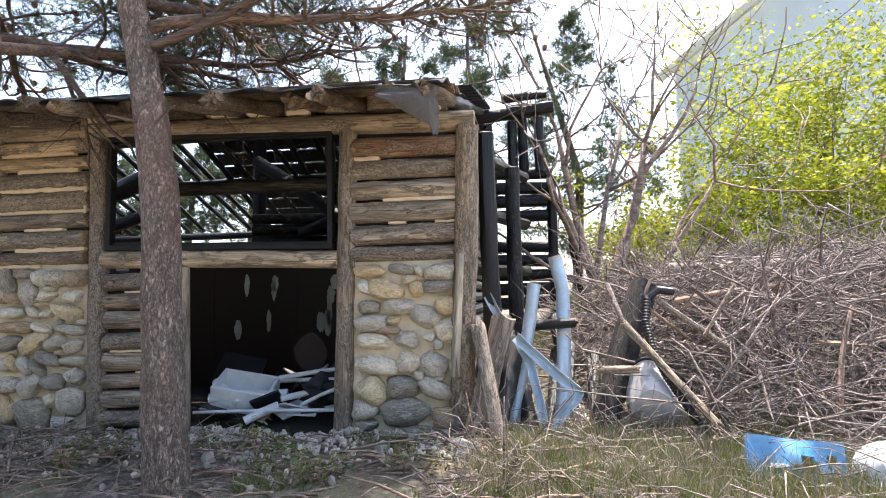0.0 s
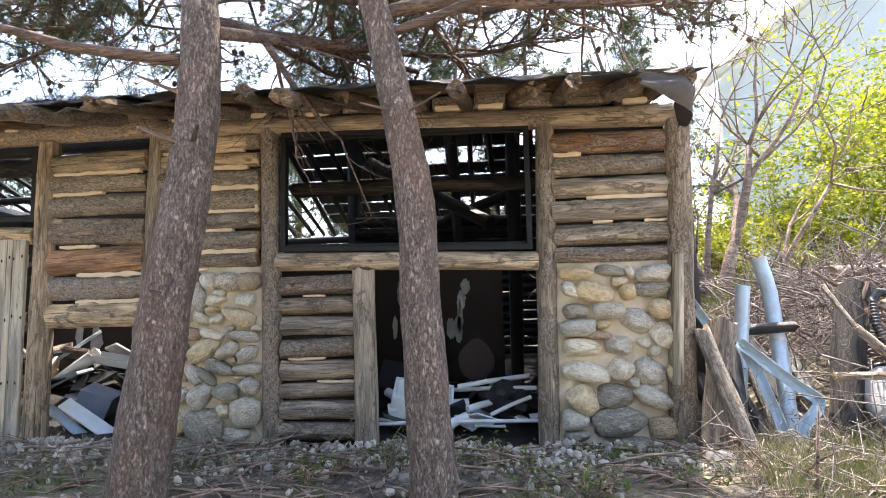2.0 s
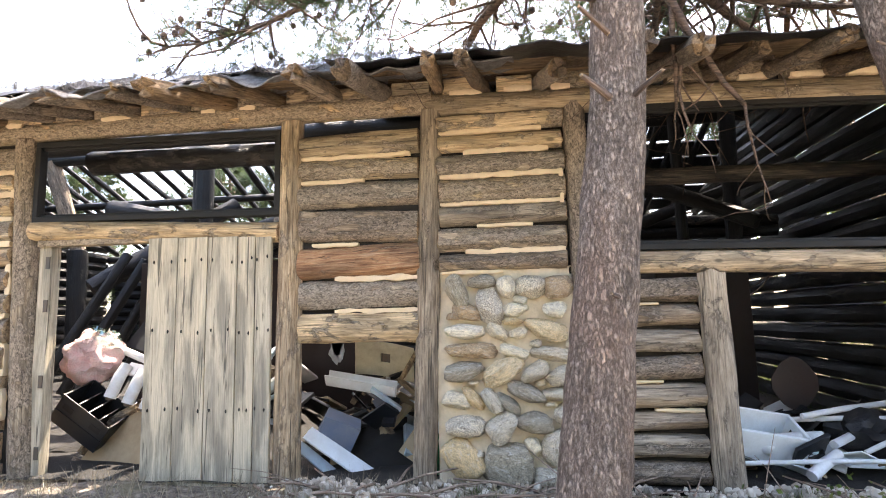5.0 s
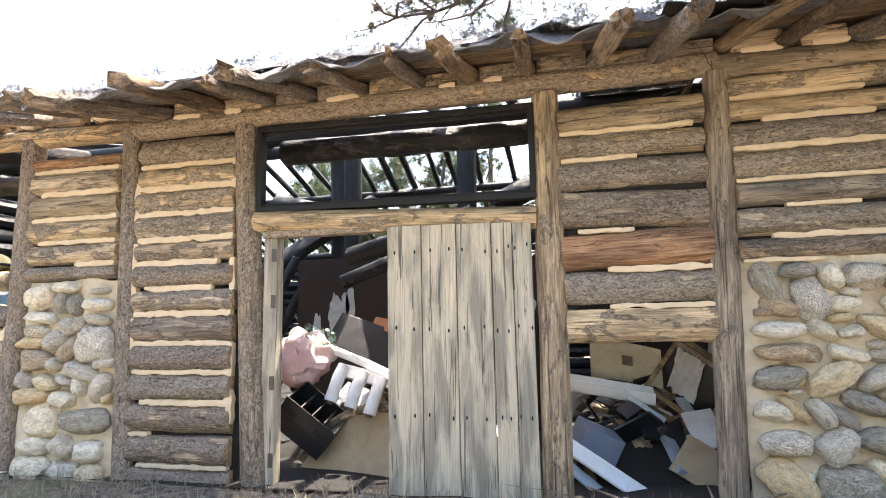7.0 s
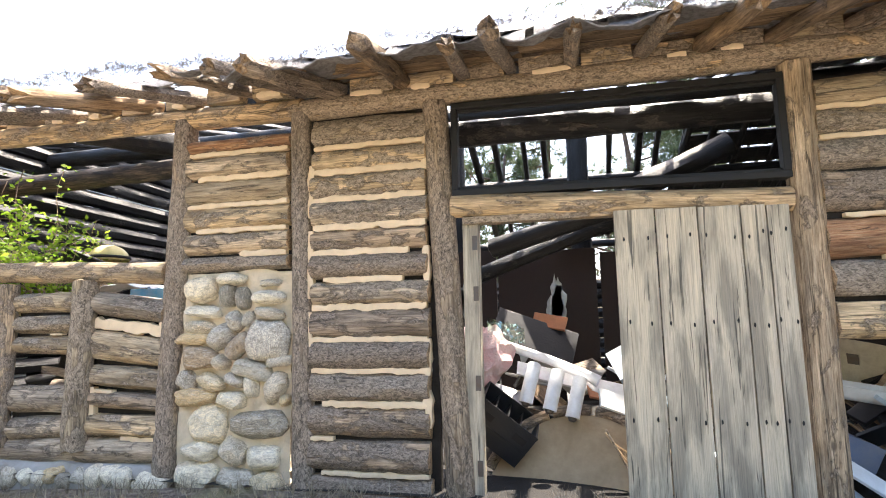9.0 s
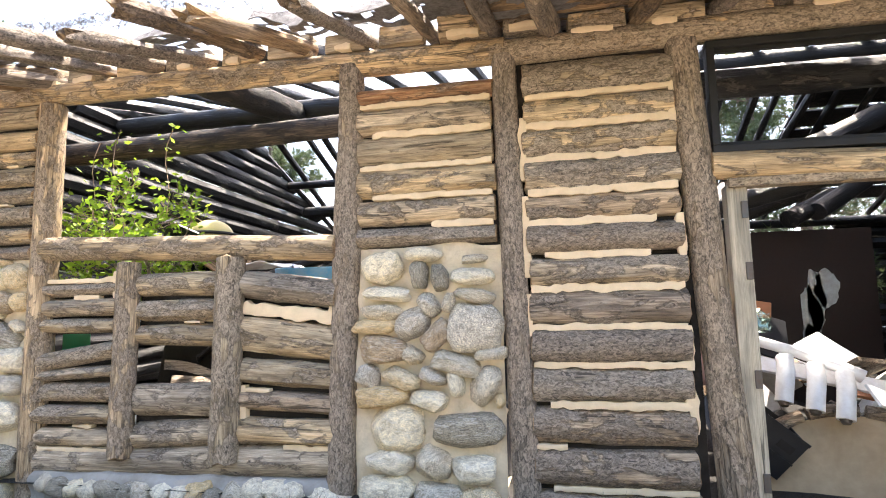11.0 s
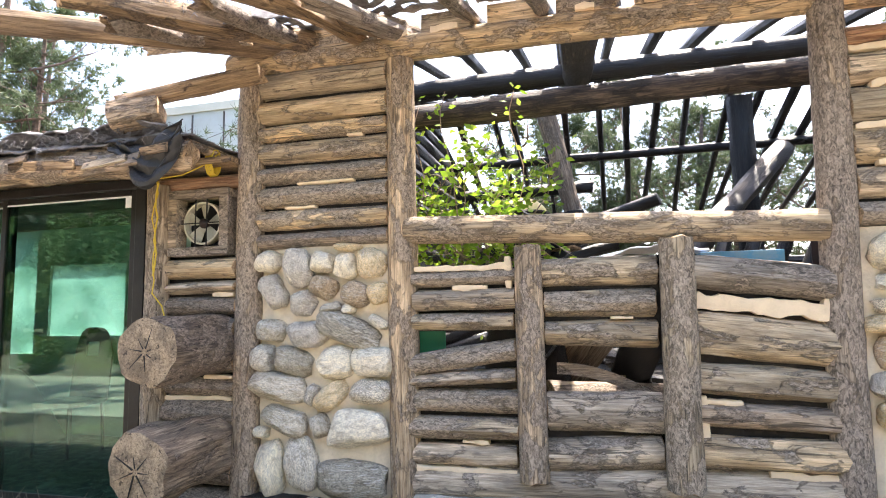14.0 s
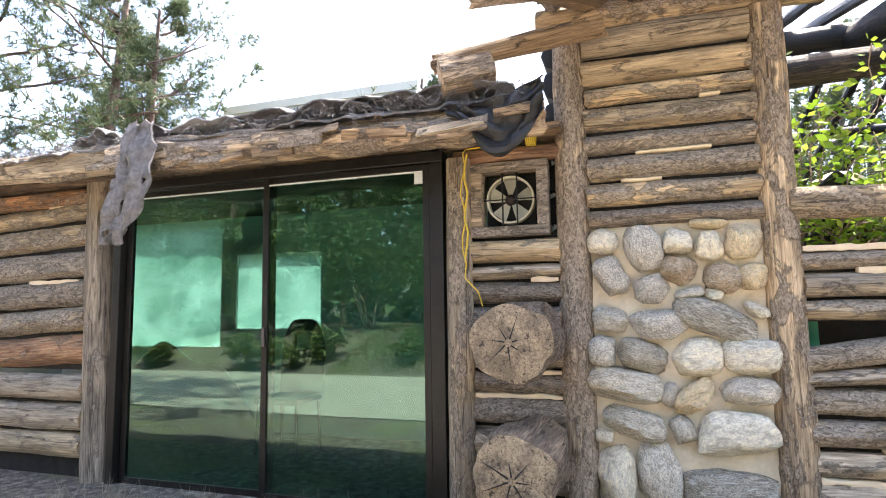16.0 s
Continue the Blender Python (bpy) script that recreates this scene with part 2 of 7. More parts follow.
def bark_mat():
    """Pine bark: small upright plates between dark fissures, reddish where it flakes."""
    g = Graph("pine_bark", 0.95)
    v = g.coords((1, 1, 0.42), 0.0)
    nzt = g.n("TexNoise", Scale=16.0, Detail=8.0, Roughness=0.7)
    g.put(nzt.inputs["Vector"], v)
    sc = g.n("VectorMath")
    sc.operation = "SCALE"
    g.put(sc.inputs[0], nzt.outputs[1])
    sc.inputs["Scale"].default_value = 0.11
    warp = g.n("VectorMath")
    warp.operation = "ADD"
    g.put(warp.inputs[0], v)
    g.put(warp.inputs[1], sc.outputs[0])
    vor = g.n("TexVoronoi", Scale=44.0)
    vor.feature = "DISTANCE_TO_EDGE"
    g.put(vor.inputs["Vector"], warp.outputs[0])
    plate = g.ramp(vor.outputs[0], (0.0, (0, 0, 0)), (0.07, (0.6, 0.6, 0.6)), (0.28, (1, 1, 1)))
    fine = g.noise(v, 70, 6, 0.75, 0.4)
    mid = g.noise(v, 20, 5, 0.65, 0.6)
    broad = g.noise(g.coords((1, 1, 0.5), 0.0), 2.2, 3, 0.5)
    col = g.ramp(fine, (0.36, (0.17, 0.13, 0.105)), (0.5, (0.36, 0.29, 0.245)), (0.64, (0.56, 0.48, 0.41)))
    col = g.mix(0.8, col, g.ramp(mid, (0.38, (0.55, 0.52, 0.5)), (0.62, (1.3, 1.25, 1.2))), "MULTIPLY")
    col = g.mix(g.sums(ramp01(g, broad, 0.5, 0.62), 0.5, "MULTIPLY"), col, (0.40, 0.25, 0.18))
    col = g.mix(g.ramp(plate, (0, (0.25, 0.25, 0.25)), (1, (1, 1, 1))), (0.10, 0.072, 0.058), col)
    g.bump(g.sums(g.sums(plate, mid), g.sums(fine, 0.6, "MULTIPLY")), 0.014, 1.0)
    return g.colour(col).mat


M_BARK = bark_mat()


def leaf_mat(name, a, b, c, through_=0.35, rough=0.55):
    g = Graph(name, rough)
    geo = g.n("NewGeometry")
    col = g.ramp(geo.outputs["Random Per Island"], (0, a), (0.5, b), (1, c))
    g.colour(col)
    tr = g.n("BsdfTranslucent")
    g.put(tr.inputs[0], col)
    mx = g.n("MixShader")
    mx.inputs[0].default_value = through_
    g.t.links.new(g.b.outputs[0], mx.inputs[1])
    g.t.links.new(tr.outputs[0], mx.inputs[2])
    g.t.links.new(mx.outputs[0], g.t.nodes["Material Output"].inputs[0])
    return g.mat


M_NEEDLE = leaf_mat("pine_needles", (0.055, 0.085, 0.035), (0.085, 0.12, 0.05), (0.12, 0.15, 0.075), 0.3)
M_LEAFY = leaf_mat("spring_leaves", (0.10, 0.16, 0.012), (0.28, 0.32, 0.02), (0.52, 0.50, 0.06), 0.5)
M_LEAFG = leaf_mat("bush_leaves", (0.13, 0.25, 0.02), (0.22, 0.36, 0.03), (0.34, 0.46, 0.06), 0.5)
M_GRASS = leaf_mat("grass_blades", (0.06, 0.11, 0.02), (0.11, 0.16, 0.03), (0.22, 0.21, 0.08), 0.35)
M_DRY = leaf_mat("dry_grass", (0.20, 0.17, 0.12), (0.29, 0.25, 0.18), (0.40, 0.35, 0.26), 0.2, 0.8)
M_FARG = leaf_mat("far_leaves", (0.05, 0.09, 0.03), (0.09, 0.14, 0.045), (0.16, 0.21, 0.07), 0.4)


def ground_mat():
    g = Graph("soil_and_rubble", 0.95)
    v = g.coords((1, 1, 1), 0.0)
    a = g.noise(v, 0.9, 5, 0.6)
    b = g.noise(v, 14, 6, 0.7)
    c = g.noise(v, 70, 3, 0.7)
    col = g.ramp(b, (0.36, (0.055, 0.043, 0.034)), (0.5, (0.145, 0.117, 0.092)), (0.64, (0.34, 0.295, 0.24)))
    col = g.mix(ramp01(g, a, 0.50, 0.62), col, (0.17, 0.16, 0.085))
    col = g.mix(0.6, col, g.ramp(c, (0.4, (0.5, 0.5, 0.5)), (0.6, (1.3, 1.3, 1.3))), "MULTIPLY")
    g.bump(g.sums(b, g.sums(c, 0.3, "MULTIPLY")), 0.015, 0.9)
    return g.colour(col).mat


M_GROUND = ground_mat()
M_ROAD = plain_mat("gravel_road", (0.46, 0.41, 0.34), 0.95, 0, (0.30, 0.26, 0.20), 0.6, 2.5, 0.012)


def glass_mat(name, tint, rough=0.0, part_through=0.8):
    g = Graph(name, rough)
    tr = g.n("BsdfTransparent")
    tr.inputs[0].default_value = (*tint, 1)
    gl = g.n("BsdfGlossy", Roughness=rough)
    gl.inputs[0].default_value = (0.62, 0.84, 0.75, 1)
    lw = g.n("LayerWeight", Blend=0.5)
    k = g.sums(g.sums(g.sums(lw.outputs["Facing"], 5.0, "POWER"), 0.96, "MULTIPLY"), part_through)
    mx = g.n("MixShader")
    g.put(mx.inputs[0], k)
    g.t.links.new(tr.outputs[0], mx.inputs[1])
    g.t.links.new(gl.outputs[0], mx.inputs[2])
    g.t.links.new(mx.outputs[0], g.t.nodes["Material Output"].inputs[0])
    return g.mat


M_GLASS = glass_mat("tinted_glass", (0.47, 0.70, 0.645), 0.0, 0.11)

M_CREAM = plain_mat("cream_plastic", (0.62, 0.57, 0.43), 0.5, 0, (0.30, 0.24, 0.15), 0.5, 9)
M_STUMP = wood_mat("stump_bark", (0.12, 0.085, 0.06), (0.26, 0.195, 0.14), (0.42, 0.33, 0.24), (0.20, 0.15, 0.11), 0.55, 0.008)
M_STUMPEND = wood_mat("stump_end", (0.19, 0.14, 0.09), (0.34, 0.26, 0.175), (0.47, 0.37, 0.26), None, 0.5, 0.012, 0.85, 0.1, 12)
M_DKFR = plain_mat("dark_bronze_frame", (0.010, 0.008, 0.007), 0.4, 0.2, (0.04, 0.033, 0.027), 0.4, 8)
M_ROOM = plain_mat("room_render", (0.62, 0.66, 0.62), 0.9, 0, (0.40, 0.40, 0.36), 0.5, 2)
M_GREYSH = plain_mat("grey_sheet", (0.42, 0.41, 0.40), 0.7, 0, (0.2, 0.19, 0.18), 0.6, 8, 0.006)
M_ORANGE = plain_mat("orange_tile", (0.52, 0.22, 0.11), 0.8, 0, (0.3, 0.17, 0.1), 0.5, 10)
# Ash colour taken down to black to carry the shade inside the ruin.
M_ASH = plain_mat("shaded_ash", (0.010, 0.0095, 0.009), 0.95, 0, (0.045, 0.037, 0.03), 0.6, 12, 0.02)
M_NAVY = plain_mat("blue_grey_plastic", (0.12, 0.16, 0.24), 0.45, 0, (0.25, 0.25, 0.25), 0.4, 8)
M_BOTTLE = plain_mat("green_bottle_glass", (0.02, 0.16, 0.06), 0.12, 0, (0.1, 0.15, 0.1), 0.3, 12)
M_STRAW = plain_mat("faded_yellow", (0.72, 0.62, 0.26), 0.5, 0, (0.4, 0.34, 0.18), 0.4, 9)
M_FILM = glass_mat("plastic_film", (0.93, 0.93, 0.93), 0.15, 0.22)
M_BARKT = wood_mat("branch_bark", (0.07, 0.05, 0.04), (0.15, 0.105, 0.085), (0.25, 0.18, 0.15), None, 0.5, 0.006)
M_BRUSH = wood_mat("brush_twigs", (0.16, 0.13, 0.12), (0.35, 0.295, 0.27), (0.54, 0.48, 0.445), None, 0.5, 0.003)
M_BASIN = plain_mat("basin_plastic", (0.60, 0.60, 0.61), 0.5, 0, (0.22, 0.2, 0.18), 0.5, 6)
M_RUBBLE = plain_mat("rubble_stone", (0.50, 0.45, 0.38), 0.9, 0, (0.26, 0.23, 0.19), 0.7, 9, 0.01, 0.5)
def chips_mat():
    g = Graph("stone_chips", 0.92)
    geo = g.n("NewGeometry")
    col = g.ramp(geo.outputs["Random Per Island"], (0.0, (0.20, 0.16, 0.12)), (0.3, (0.44, 0.385, 0.31)), (0.75, (0.66, 0.60, 0.51)), (1.0, (0.46, 0.36, 0.25)))
    g.bump(g.noise(g.coords((1, 1, 1)), 90, 4, 0.7), 0.004, 0.8)
    return g.colour(col).mat


M_CHIPS = chips_mat()
M_HALL = plain_mat("pale_cladding", (0.62, 0.66, 0.64), 0.5, 0, (0.5, 0.52, 0.48), 0.4, 0.6)
M_HALL2 = plain_mat("cream_trim", (0.66, 0.63, 0.52), 0.5, 0, (0.45, 0.42, 0.33), 0.4, 1.0)
M_FELT = plain_mat("roof_felt", (0.075, 0.062, 0.055), 0.9, 0, (0.16, 0.14, 0.12), 0.6, 9, 0.01)
M_FANB = plain_mat("fan_blade", (0.42, 0.41, 0.33), 0.5, 0, (0.2, 0.17, 0.11), 0.5, 14)


# Translucent sheet added so that daylight brightens the annex's back windows.
def backlit_sheet_mat():
    g = Graph("backlit_sheet", 0.6)
    v = g.coords((1, 1, 1))
    col = g.ramp(g.noise(v, 2.5, 5, 0.6), (0.35, (0.5, 0.62, 0.58)), (0.65, (0.86, 0.92, 0.9)))
    g.colour(col)
    tr = g.n("BsdfTranslucent")
    g.put(tr.inputs[0], col)
    mx = g.n("MixShader")
    mx.inputs[0].default_value = 0.75
    g.t.links.new(g.b.outputs[0], mx.inputs[1])
    g.t.links.new(tr.outputs[0], mx.inputs[2])
    g.t.links.new(mx.outputs[0], g.t.nodes["Material Output"].inputs[0])
    return g.mat


M_FROST = backlit_sheet_mat()


# ---- mesh helpers ----
RND = random.Random(11)


def nz(x, y, z=0.0):
    return noise.noise(Vector((x, y, z)))


def thing(name, label, category, at=(0, 0, 0), group="", kind=""):
    ob = new(name)
    ob.location = at
    ob.empty_display_size = 0.1
    return tagged(ob, label, category, group, kind)


def link(name, verts, faces, mat, parent=None, label="", smooth=True, m=None, slots=None, sharp=0.7):
    """One mesh object from vertex and face lists, in the parent's space (or in its own, posed by m)."""
    me = bpy.data.meshes.new(name)
    me.from_pydata([tuple(v) for v in verts], [], faces)
    for k in (mat if isinstance(mat, (list, tuple)) else [mat]):
        me.materials.append(k)
    if slots is not None:
        me.polygons.foreach_set("material_index", slots)
    if smooth:
        me.polygons.foreach_set("use_smooth", [True] * len(me.polygons))
        me.set_sharp_from_angle(angle=sharp)
    me.update()
    ob = new(name, me)
    if parent:
        ob.parent = parent
    if m is not None:
        ob.matrix_basis = m
    return tagged(ob, label)


def part(name, bm, mat, parent=None, label="", m=None, smooth=False):
    me = bpy.data.meshes.new(name)
    bm.to_mesh(me)
    bm.free()
    me.materials.append(mat)
    if smooth:
        me.polygons.foreach_set("use_smooth", [True] * len(me.polygons))
        me.set_sharp_from_angle(angle=0.7)
    ob = new(name, me)
    if parent:
        ob.parent = parent
    if m is not None:
        ob.matrix_basis = m
    return tagged(ob, label)


def box_bm(lo, hi, bevel=0.004, jag=0.0, seed=0):
    bm = bmesh.new()
    bmesh.ops.create_cube(bm, size=1)
    for v in bm.verts:
        for i in range(3):
            v.co[i] = lo[i] if v.co[i] < 0 else hi[i]
    if bevel:
        bmesh.ops.bevel(bm, geom=bm.edges[:], offset=bevel, segments=2, affect="EDGES", profile=0.6)
    if jag:
        for v in bm.verts:
            v.co += jag * noise.noise_vector(v.co * 9 + Vector((seed, 0, 0)))
    return bm


def along(p0, p1, up=(0, 0, 1)):
    """Frame at p0 with x along to p1; z as near to up as can be."""
    a, b = Vector(p0), Vector(p1)
    x = (b - a).normalized()
    u = Vector(up)
    if abs(x.dot(u)) > 0.98:
        u = Vector((0, -1, 0))
    y = u.cross(x).normalized()
    z = x.cross(y)
    m = Matrix((x, y, z)).transposed().to_4x4()
    m.translation = a
    return m, (b - a).length


def log_geo(length, r0, r1, seg=12, rings=9, amp=0.07, seed=0.0, wide=1.0, tall=1.0, bend=0.0, cap=True, ragged=0.0, char_from=None):
    """A rough round timber along local x."""
    vs, fs, sl = [], [], []
    for i in range(rings + 1):
        u = i / rings
        x = u * length
        r = r0 + (r1 - r0) * u
        cy, cz = bend * math.sin(math.pi * u), bend * 0.6 * math.sin(math.pi * u * 1.3 + seed)
        for j in range(seg):
            a = 2 * math.pi * j / seg
            c, s = math.cos(a), math.sin(a)
            k = 1 + amp * (nz(x * 2.2 + seed * 3.1, c * 1.4 + seed, s * 1.4) * 1.4 + 0.6 * nz(x * 7 + seed, c * 3, s * 3 + seed))
            xx = x
            if ragged and i in (0, rings):
                xx += ragged * nz(seed * 5 + i, c * 2, s * 2)
            vs.append((xx, cy + c * r * wide * k, cz + s * r * tall * k))
    for i in range(rings):
        for j in range(seg):
            a, b = i * seg + j, i * seg + (j + 1) % seg
            fs.append((a, b, b + seg, a + seg))
            sl.append(2 if char_from is not None and (i + 0.5) / rings * length > char_from else 0)
    if cap:
        for i, flip in ((0, True), (rings, False)):
            ring = [i * seg + j for j in range(seg)]
            c0 = len(vs)
            x = vs[ring[0]][0]
            cen = [sum(vs[k][q] for k in ring) / seg for q in range(3)]
            inset = []
            for k in ring:
                p = vs[k]
                inset.append(len(vs))
                vs.append((p[0] + (-0.006 if flip else 0.006), cen[1] + (p[1] - cen[1]) * 0.9, cen[2] + (p[2] - cen[2]) * 0.9))
            vs.append((cen[0] + (-0.004 if flip else 0.004), cen[1], cen[2]))
            mid = len(vs) - 1
            for j in range(seg):
                a, b, c, d = ring[j], ring[(j + 1) % seg], inset[(j + 1) % seg], inset[j]
                q, tri = (a, d, c, b), (d, mid, c)
                fs.append(q if flip else q[::-1])
                fs.append(tri if flip else tri[::-1])
                k = 2 if char_from is not None and not flip else 1
                sl += [k, k]
    return vs, fs, sl


def log(name, p0, p1, r0, r1=None, mat=None, parent=None, label="", up=(0, 0, 1), end=None, **kw):
    m, length = along(p0, p1, up)
    kw.setdefault("seed", RND.uniform(0, 50))
    kw.setdefault("rings", max(4, int(length / 0.12)))
    kw["rings"] = min(kw["rings"], 26)
    vs, fs, sl = log_geo(length, r0, r1 if r1 else r0, **kw)
    mats = [mat, end or M_END] + ([M_CHAR] if kw.get("char_from") is not None else [])
    return link(name, vs, fs, mats, parent, label, m=m, slots=sl)


def tube_geo(pts, radii, seg=6, vs=None, fs=None):
    """A round tube through points, added to vs and fs."""
    vs = [] if vs is None else vs
    fs = [] if fs is None else fs
    pts = [Vector(p) for p in pts]
    base = len(vs)
    u = Vector((0.3, 0.2, 1)).normalized()
    for i, p in enumerate(pts):
        d = (pts[min(i + 1, len(pts) - 1)] - pts[max(i - 1, 0)]).normalized()
        s = d.cross(u)
        if s.length < 0.05:
            s = d.cross(Vector((1, 0, 0)))
        s.normalize()
        u2 = s.cross(d)
        r = radii[i] if isinstance(radii, (list, tuple)) else radii
        for j in range(seg):
            a = 2 * math.pi * j / seg
            vs.append(p + (s * math.cos(a) + u2 * math.sin(a)) * r)
    for i in range(len(pts) - 1):
        for j in range(seg):
            a, b = base + i * seg + j, base + i * seg + (j + 1) % seg
            fs.append((a, b, b + seg, a + seg))
    fs.append(tuple(base + j for j in range(seg))[::-1])
    fs.append(tuple(base + (len(pts) - 1) * seg + j for j in range(seg)))
    return vs, fs


def sheet_geo(nx, ny, fn, thick=0.0, keep=None):
    """A grid fn(u, v) -> place, with optional thickness along its own normals and holes where keep says no."""
    vs = [Vector(fn(i / nx, j / ny)) for j in range(ny + 1) for i in range(nx + 1)]
    fs = [(j * (nx + 1) + i, j * (nx + 1) + i + 1, (j + 1) * (nx + 1) + i + 1, (j + 1) * (nx + 1) + i)
          for j in range(ny) for i in range(nx) if keep is None or keep((i + 0.5) / nx, (j + 0.5) / ny)]
    if thick:
        n = [Vector() for _ in vs]
        for f in fs:
            k = (vs[f[1]] - vs[f[0]]).cross(vs[f[3]] - vs[f[0]])
            for q in f:
                n[q] += k
        off = len(vs)
        vs += [v - k.normalized() * thick if k.length > 0 else v for v, k in zip(vs, n)]
        edge = {}
        for f in fs:
            for a, b in zip(f, f[1:] + f[:1]):
                edge[(a, b)] = edge.get((a, b), 0) + 1
        rim = [(a, b) for a, b in edge if (b, a) not in edge]
        fs = fs + [tuple(q + off for q in f[::-1]) for f in fs] + [(b, a, a + off, b + off) for a, b in rim]
    return vs, fs


# ---- ground ----
def ground_z(x, y):
    rise = min(1.0, max(0.0, (y - 1.6) / 2.6))
    z = 0.29 * rise * rise * (3 - 2 * rise)
    right = min(1.0, max(0.0, (x + 0.1) / 1.4)) * min(1.0, max(0.0, (y - 4.3) / 2.7))
    z += right * 1.1
    far = min(1.0, max(0.0, (-y - 3.0) / 3.0))
    z += 0.8 * far
    if y > 1.5 and not (4.6 < y < 10.4 and -19 < x < 0):
        z += 0.03 * nz(x * 1.3, y * 1.3) + 0.015 * nz(x * 5, y * 5, 3)
    if 4.6 < y < 12.8 and -14.0 < x < -0.9:
        z -= 0.12
    if x < -10:
        z -= 0.16 * min(1.0, (-10 - x) / 3.0) * rise
    return z


def make_ground():
    xs = sorted(set([-400, -200, -90, -50, -32] + [round(-26 + 0.25 * i, 3) for i in range(129)] + [9, 14, 25, 50, 90, 200, 400]))
    ys = sorted(set([-400, -200, -90, -40, -20, -12] + [round(-9 + 0.5 * i, 3) for i in range(21)] + [round(1.5 + 0.16 * i, 3) for i in range(30)]
                    + [6.8, 7.4, 8, 9, 10, 11, 13, 16, 20, 30, 60, 120, 250, 400]))
    vs = [(x, y, ground_z(x, y)) for y in ys for x in xs]
    w = len(xs)
    fs = [(j * w + i, j * w + i + 1, (j + 1) * w + i + 1, (j + 1) * w + i) for j in range(len(ys) - 1) for i in range(w - 1)]
    return tagged(link("ground", vs, fs, M_GROUND, sharp=3.0), "bare soil with rubble, dead twigs and sparse weeds", "ground", kind="structure")


make_ground()
road_v, road_f = sheet_geo(60, 14, lambda u, v: (-26 + 34 * u, -2.6 + 4.0 * v, 0.012 + 0.02 * nz(u * 30, v * 5)), 0.0)
tagged(link("road", road_v, road_f, M_ROAD, sharp=3.0), "pale gravel track in front of the cabin", "road", kind="structure")

# ---- front wall of the cabin ----
YF = 4.68
wall = thing("wall_front", "weathered log wall with cream chinking and fieldstone panels", "wall", kind="structure")


def hlog(x0, x1, z0, z1, mat, tilt=0.0, y=None, depth=0.10, **kw):
    """A wall log lying between two heights."""
    r = (z1 - z0) / 2
    zc = (z0 + z1) / 2
    yy = (YF + 0.075 if y is None else y) + RND.uniform(-0.012, 0.012)
    kw.setdefault("amp", 0.11)
    kw.setdefault("rings", max(8, int((x1 - x0) / 0.06)))
    return log("log", (x0, yy, zc + tilt / 2), (x1, yy, zc - tilt / 2), r * 0.97, r * 0.97 * RND.uniform(0.93, 1.03), mat, wall,
               seg=12, wide=depth / r, ragged=0.015, **kw)


def vpost(x, z0, z1, r, mat, xt=None, y=None, ragged=0.02, parent=None, name="post", **kw):
    yy = YF + 0.06 if y is None else y
    kw.setdefault("amp", 0.06)
    return log(name, (x, yy, z0), (x if xt is None else xt, yy, z1), r, r * 0.93, mat, parent or wall, seg=14, ragged=ragged, **kw)


def chink(x0, x1, z, th=0.022, y=None, slope=0.0, vertical=False, wob=1.0):
    """A smear of cream plaster between two logs."""
    yy = (YF + 0.012) if y is None else y
    n = max(4, int(abs(x1 - x0) / 0.035))
    s = RND.uniform(0, 99)
    vs, fs = [], []
    for i in range(n + 1):
        u = i / n
        a = x0 + (x1 - x0) * u
        taper = min(1.0, 0.75 + 8 * min(u, 1 - u))
        hi = th * taper * (1 + 0.7 * wob * nz(a * 9 + s, 1) + 0.6 * nz(a * 26 + s, 2))
        lo = th * taper * (1 + 0.7 * wob * nz(a * 9 + s, 5) + 0.6 * nz(a * 26 + s, 7))
        c = z + slope * (u - 0.5) + 0.006 * nz(a * 5 + s, 9)
        f = 0.006 * nz(a * 12 + s, 11)
        for dz, dy in ((hi, 0.05), (hi * 0.92, f + 0.004), (0, f), (-lo * 0.92, f + 0.004), (-lo, 0.05)):
            vs.append((c + dz, yy + dy, a) if vertical else (a, yy + dy, c + dz))
    for i in range(n):
        for j in range(4):
            q = (i * 5 + j, i * 5 + j + 1, (i + 1) * 5 + j + 1, (i + 1) * 5 + j)
            fs.append(q if vertical else q[::-1])
    fs.append((0, 1, 2, 3, 4))
    fs.append(tuple(n * 5 + j for j in (4, 3, 2, 1, 0)))
    return link("chinking", vs, fs, M_CHINK, wall, sharp=1.2)


def panel(x0, x1, zs, mats, chinks=(), th=0.02, gap=0.006, tilts=None):
    """A bay of logs from the heights of their joints, top first; chinks: (joint, from, to) along the bay."""
    for i in range(len(zs) - 1):
        t = tilts.get(i, 0.0) if tilts else 0.0
        hlog(x0 - RND.uniform(0.0, 0.02), x1 + RND.uniform(0.0, 0.02), zs[i + 1] + gap, zs[i] - gap, mats[i % len(mats)], tilt=t + RND.uniform(-0.008, 0.008))
    for j, a, b in chinks:
        chink(x0 + (x1 - x0) * a, x0 + (x1 - x0) * b, zs[j], th * RND.uniform(0.7, 1.1))


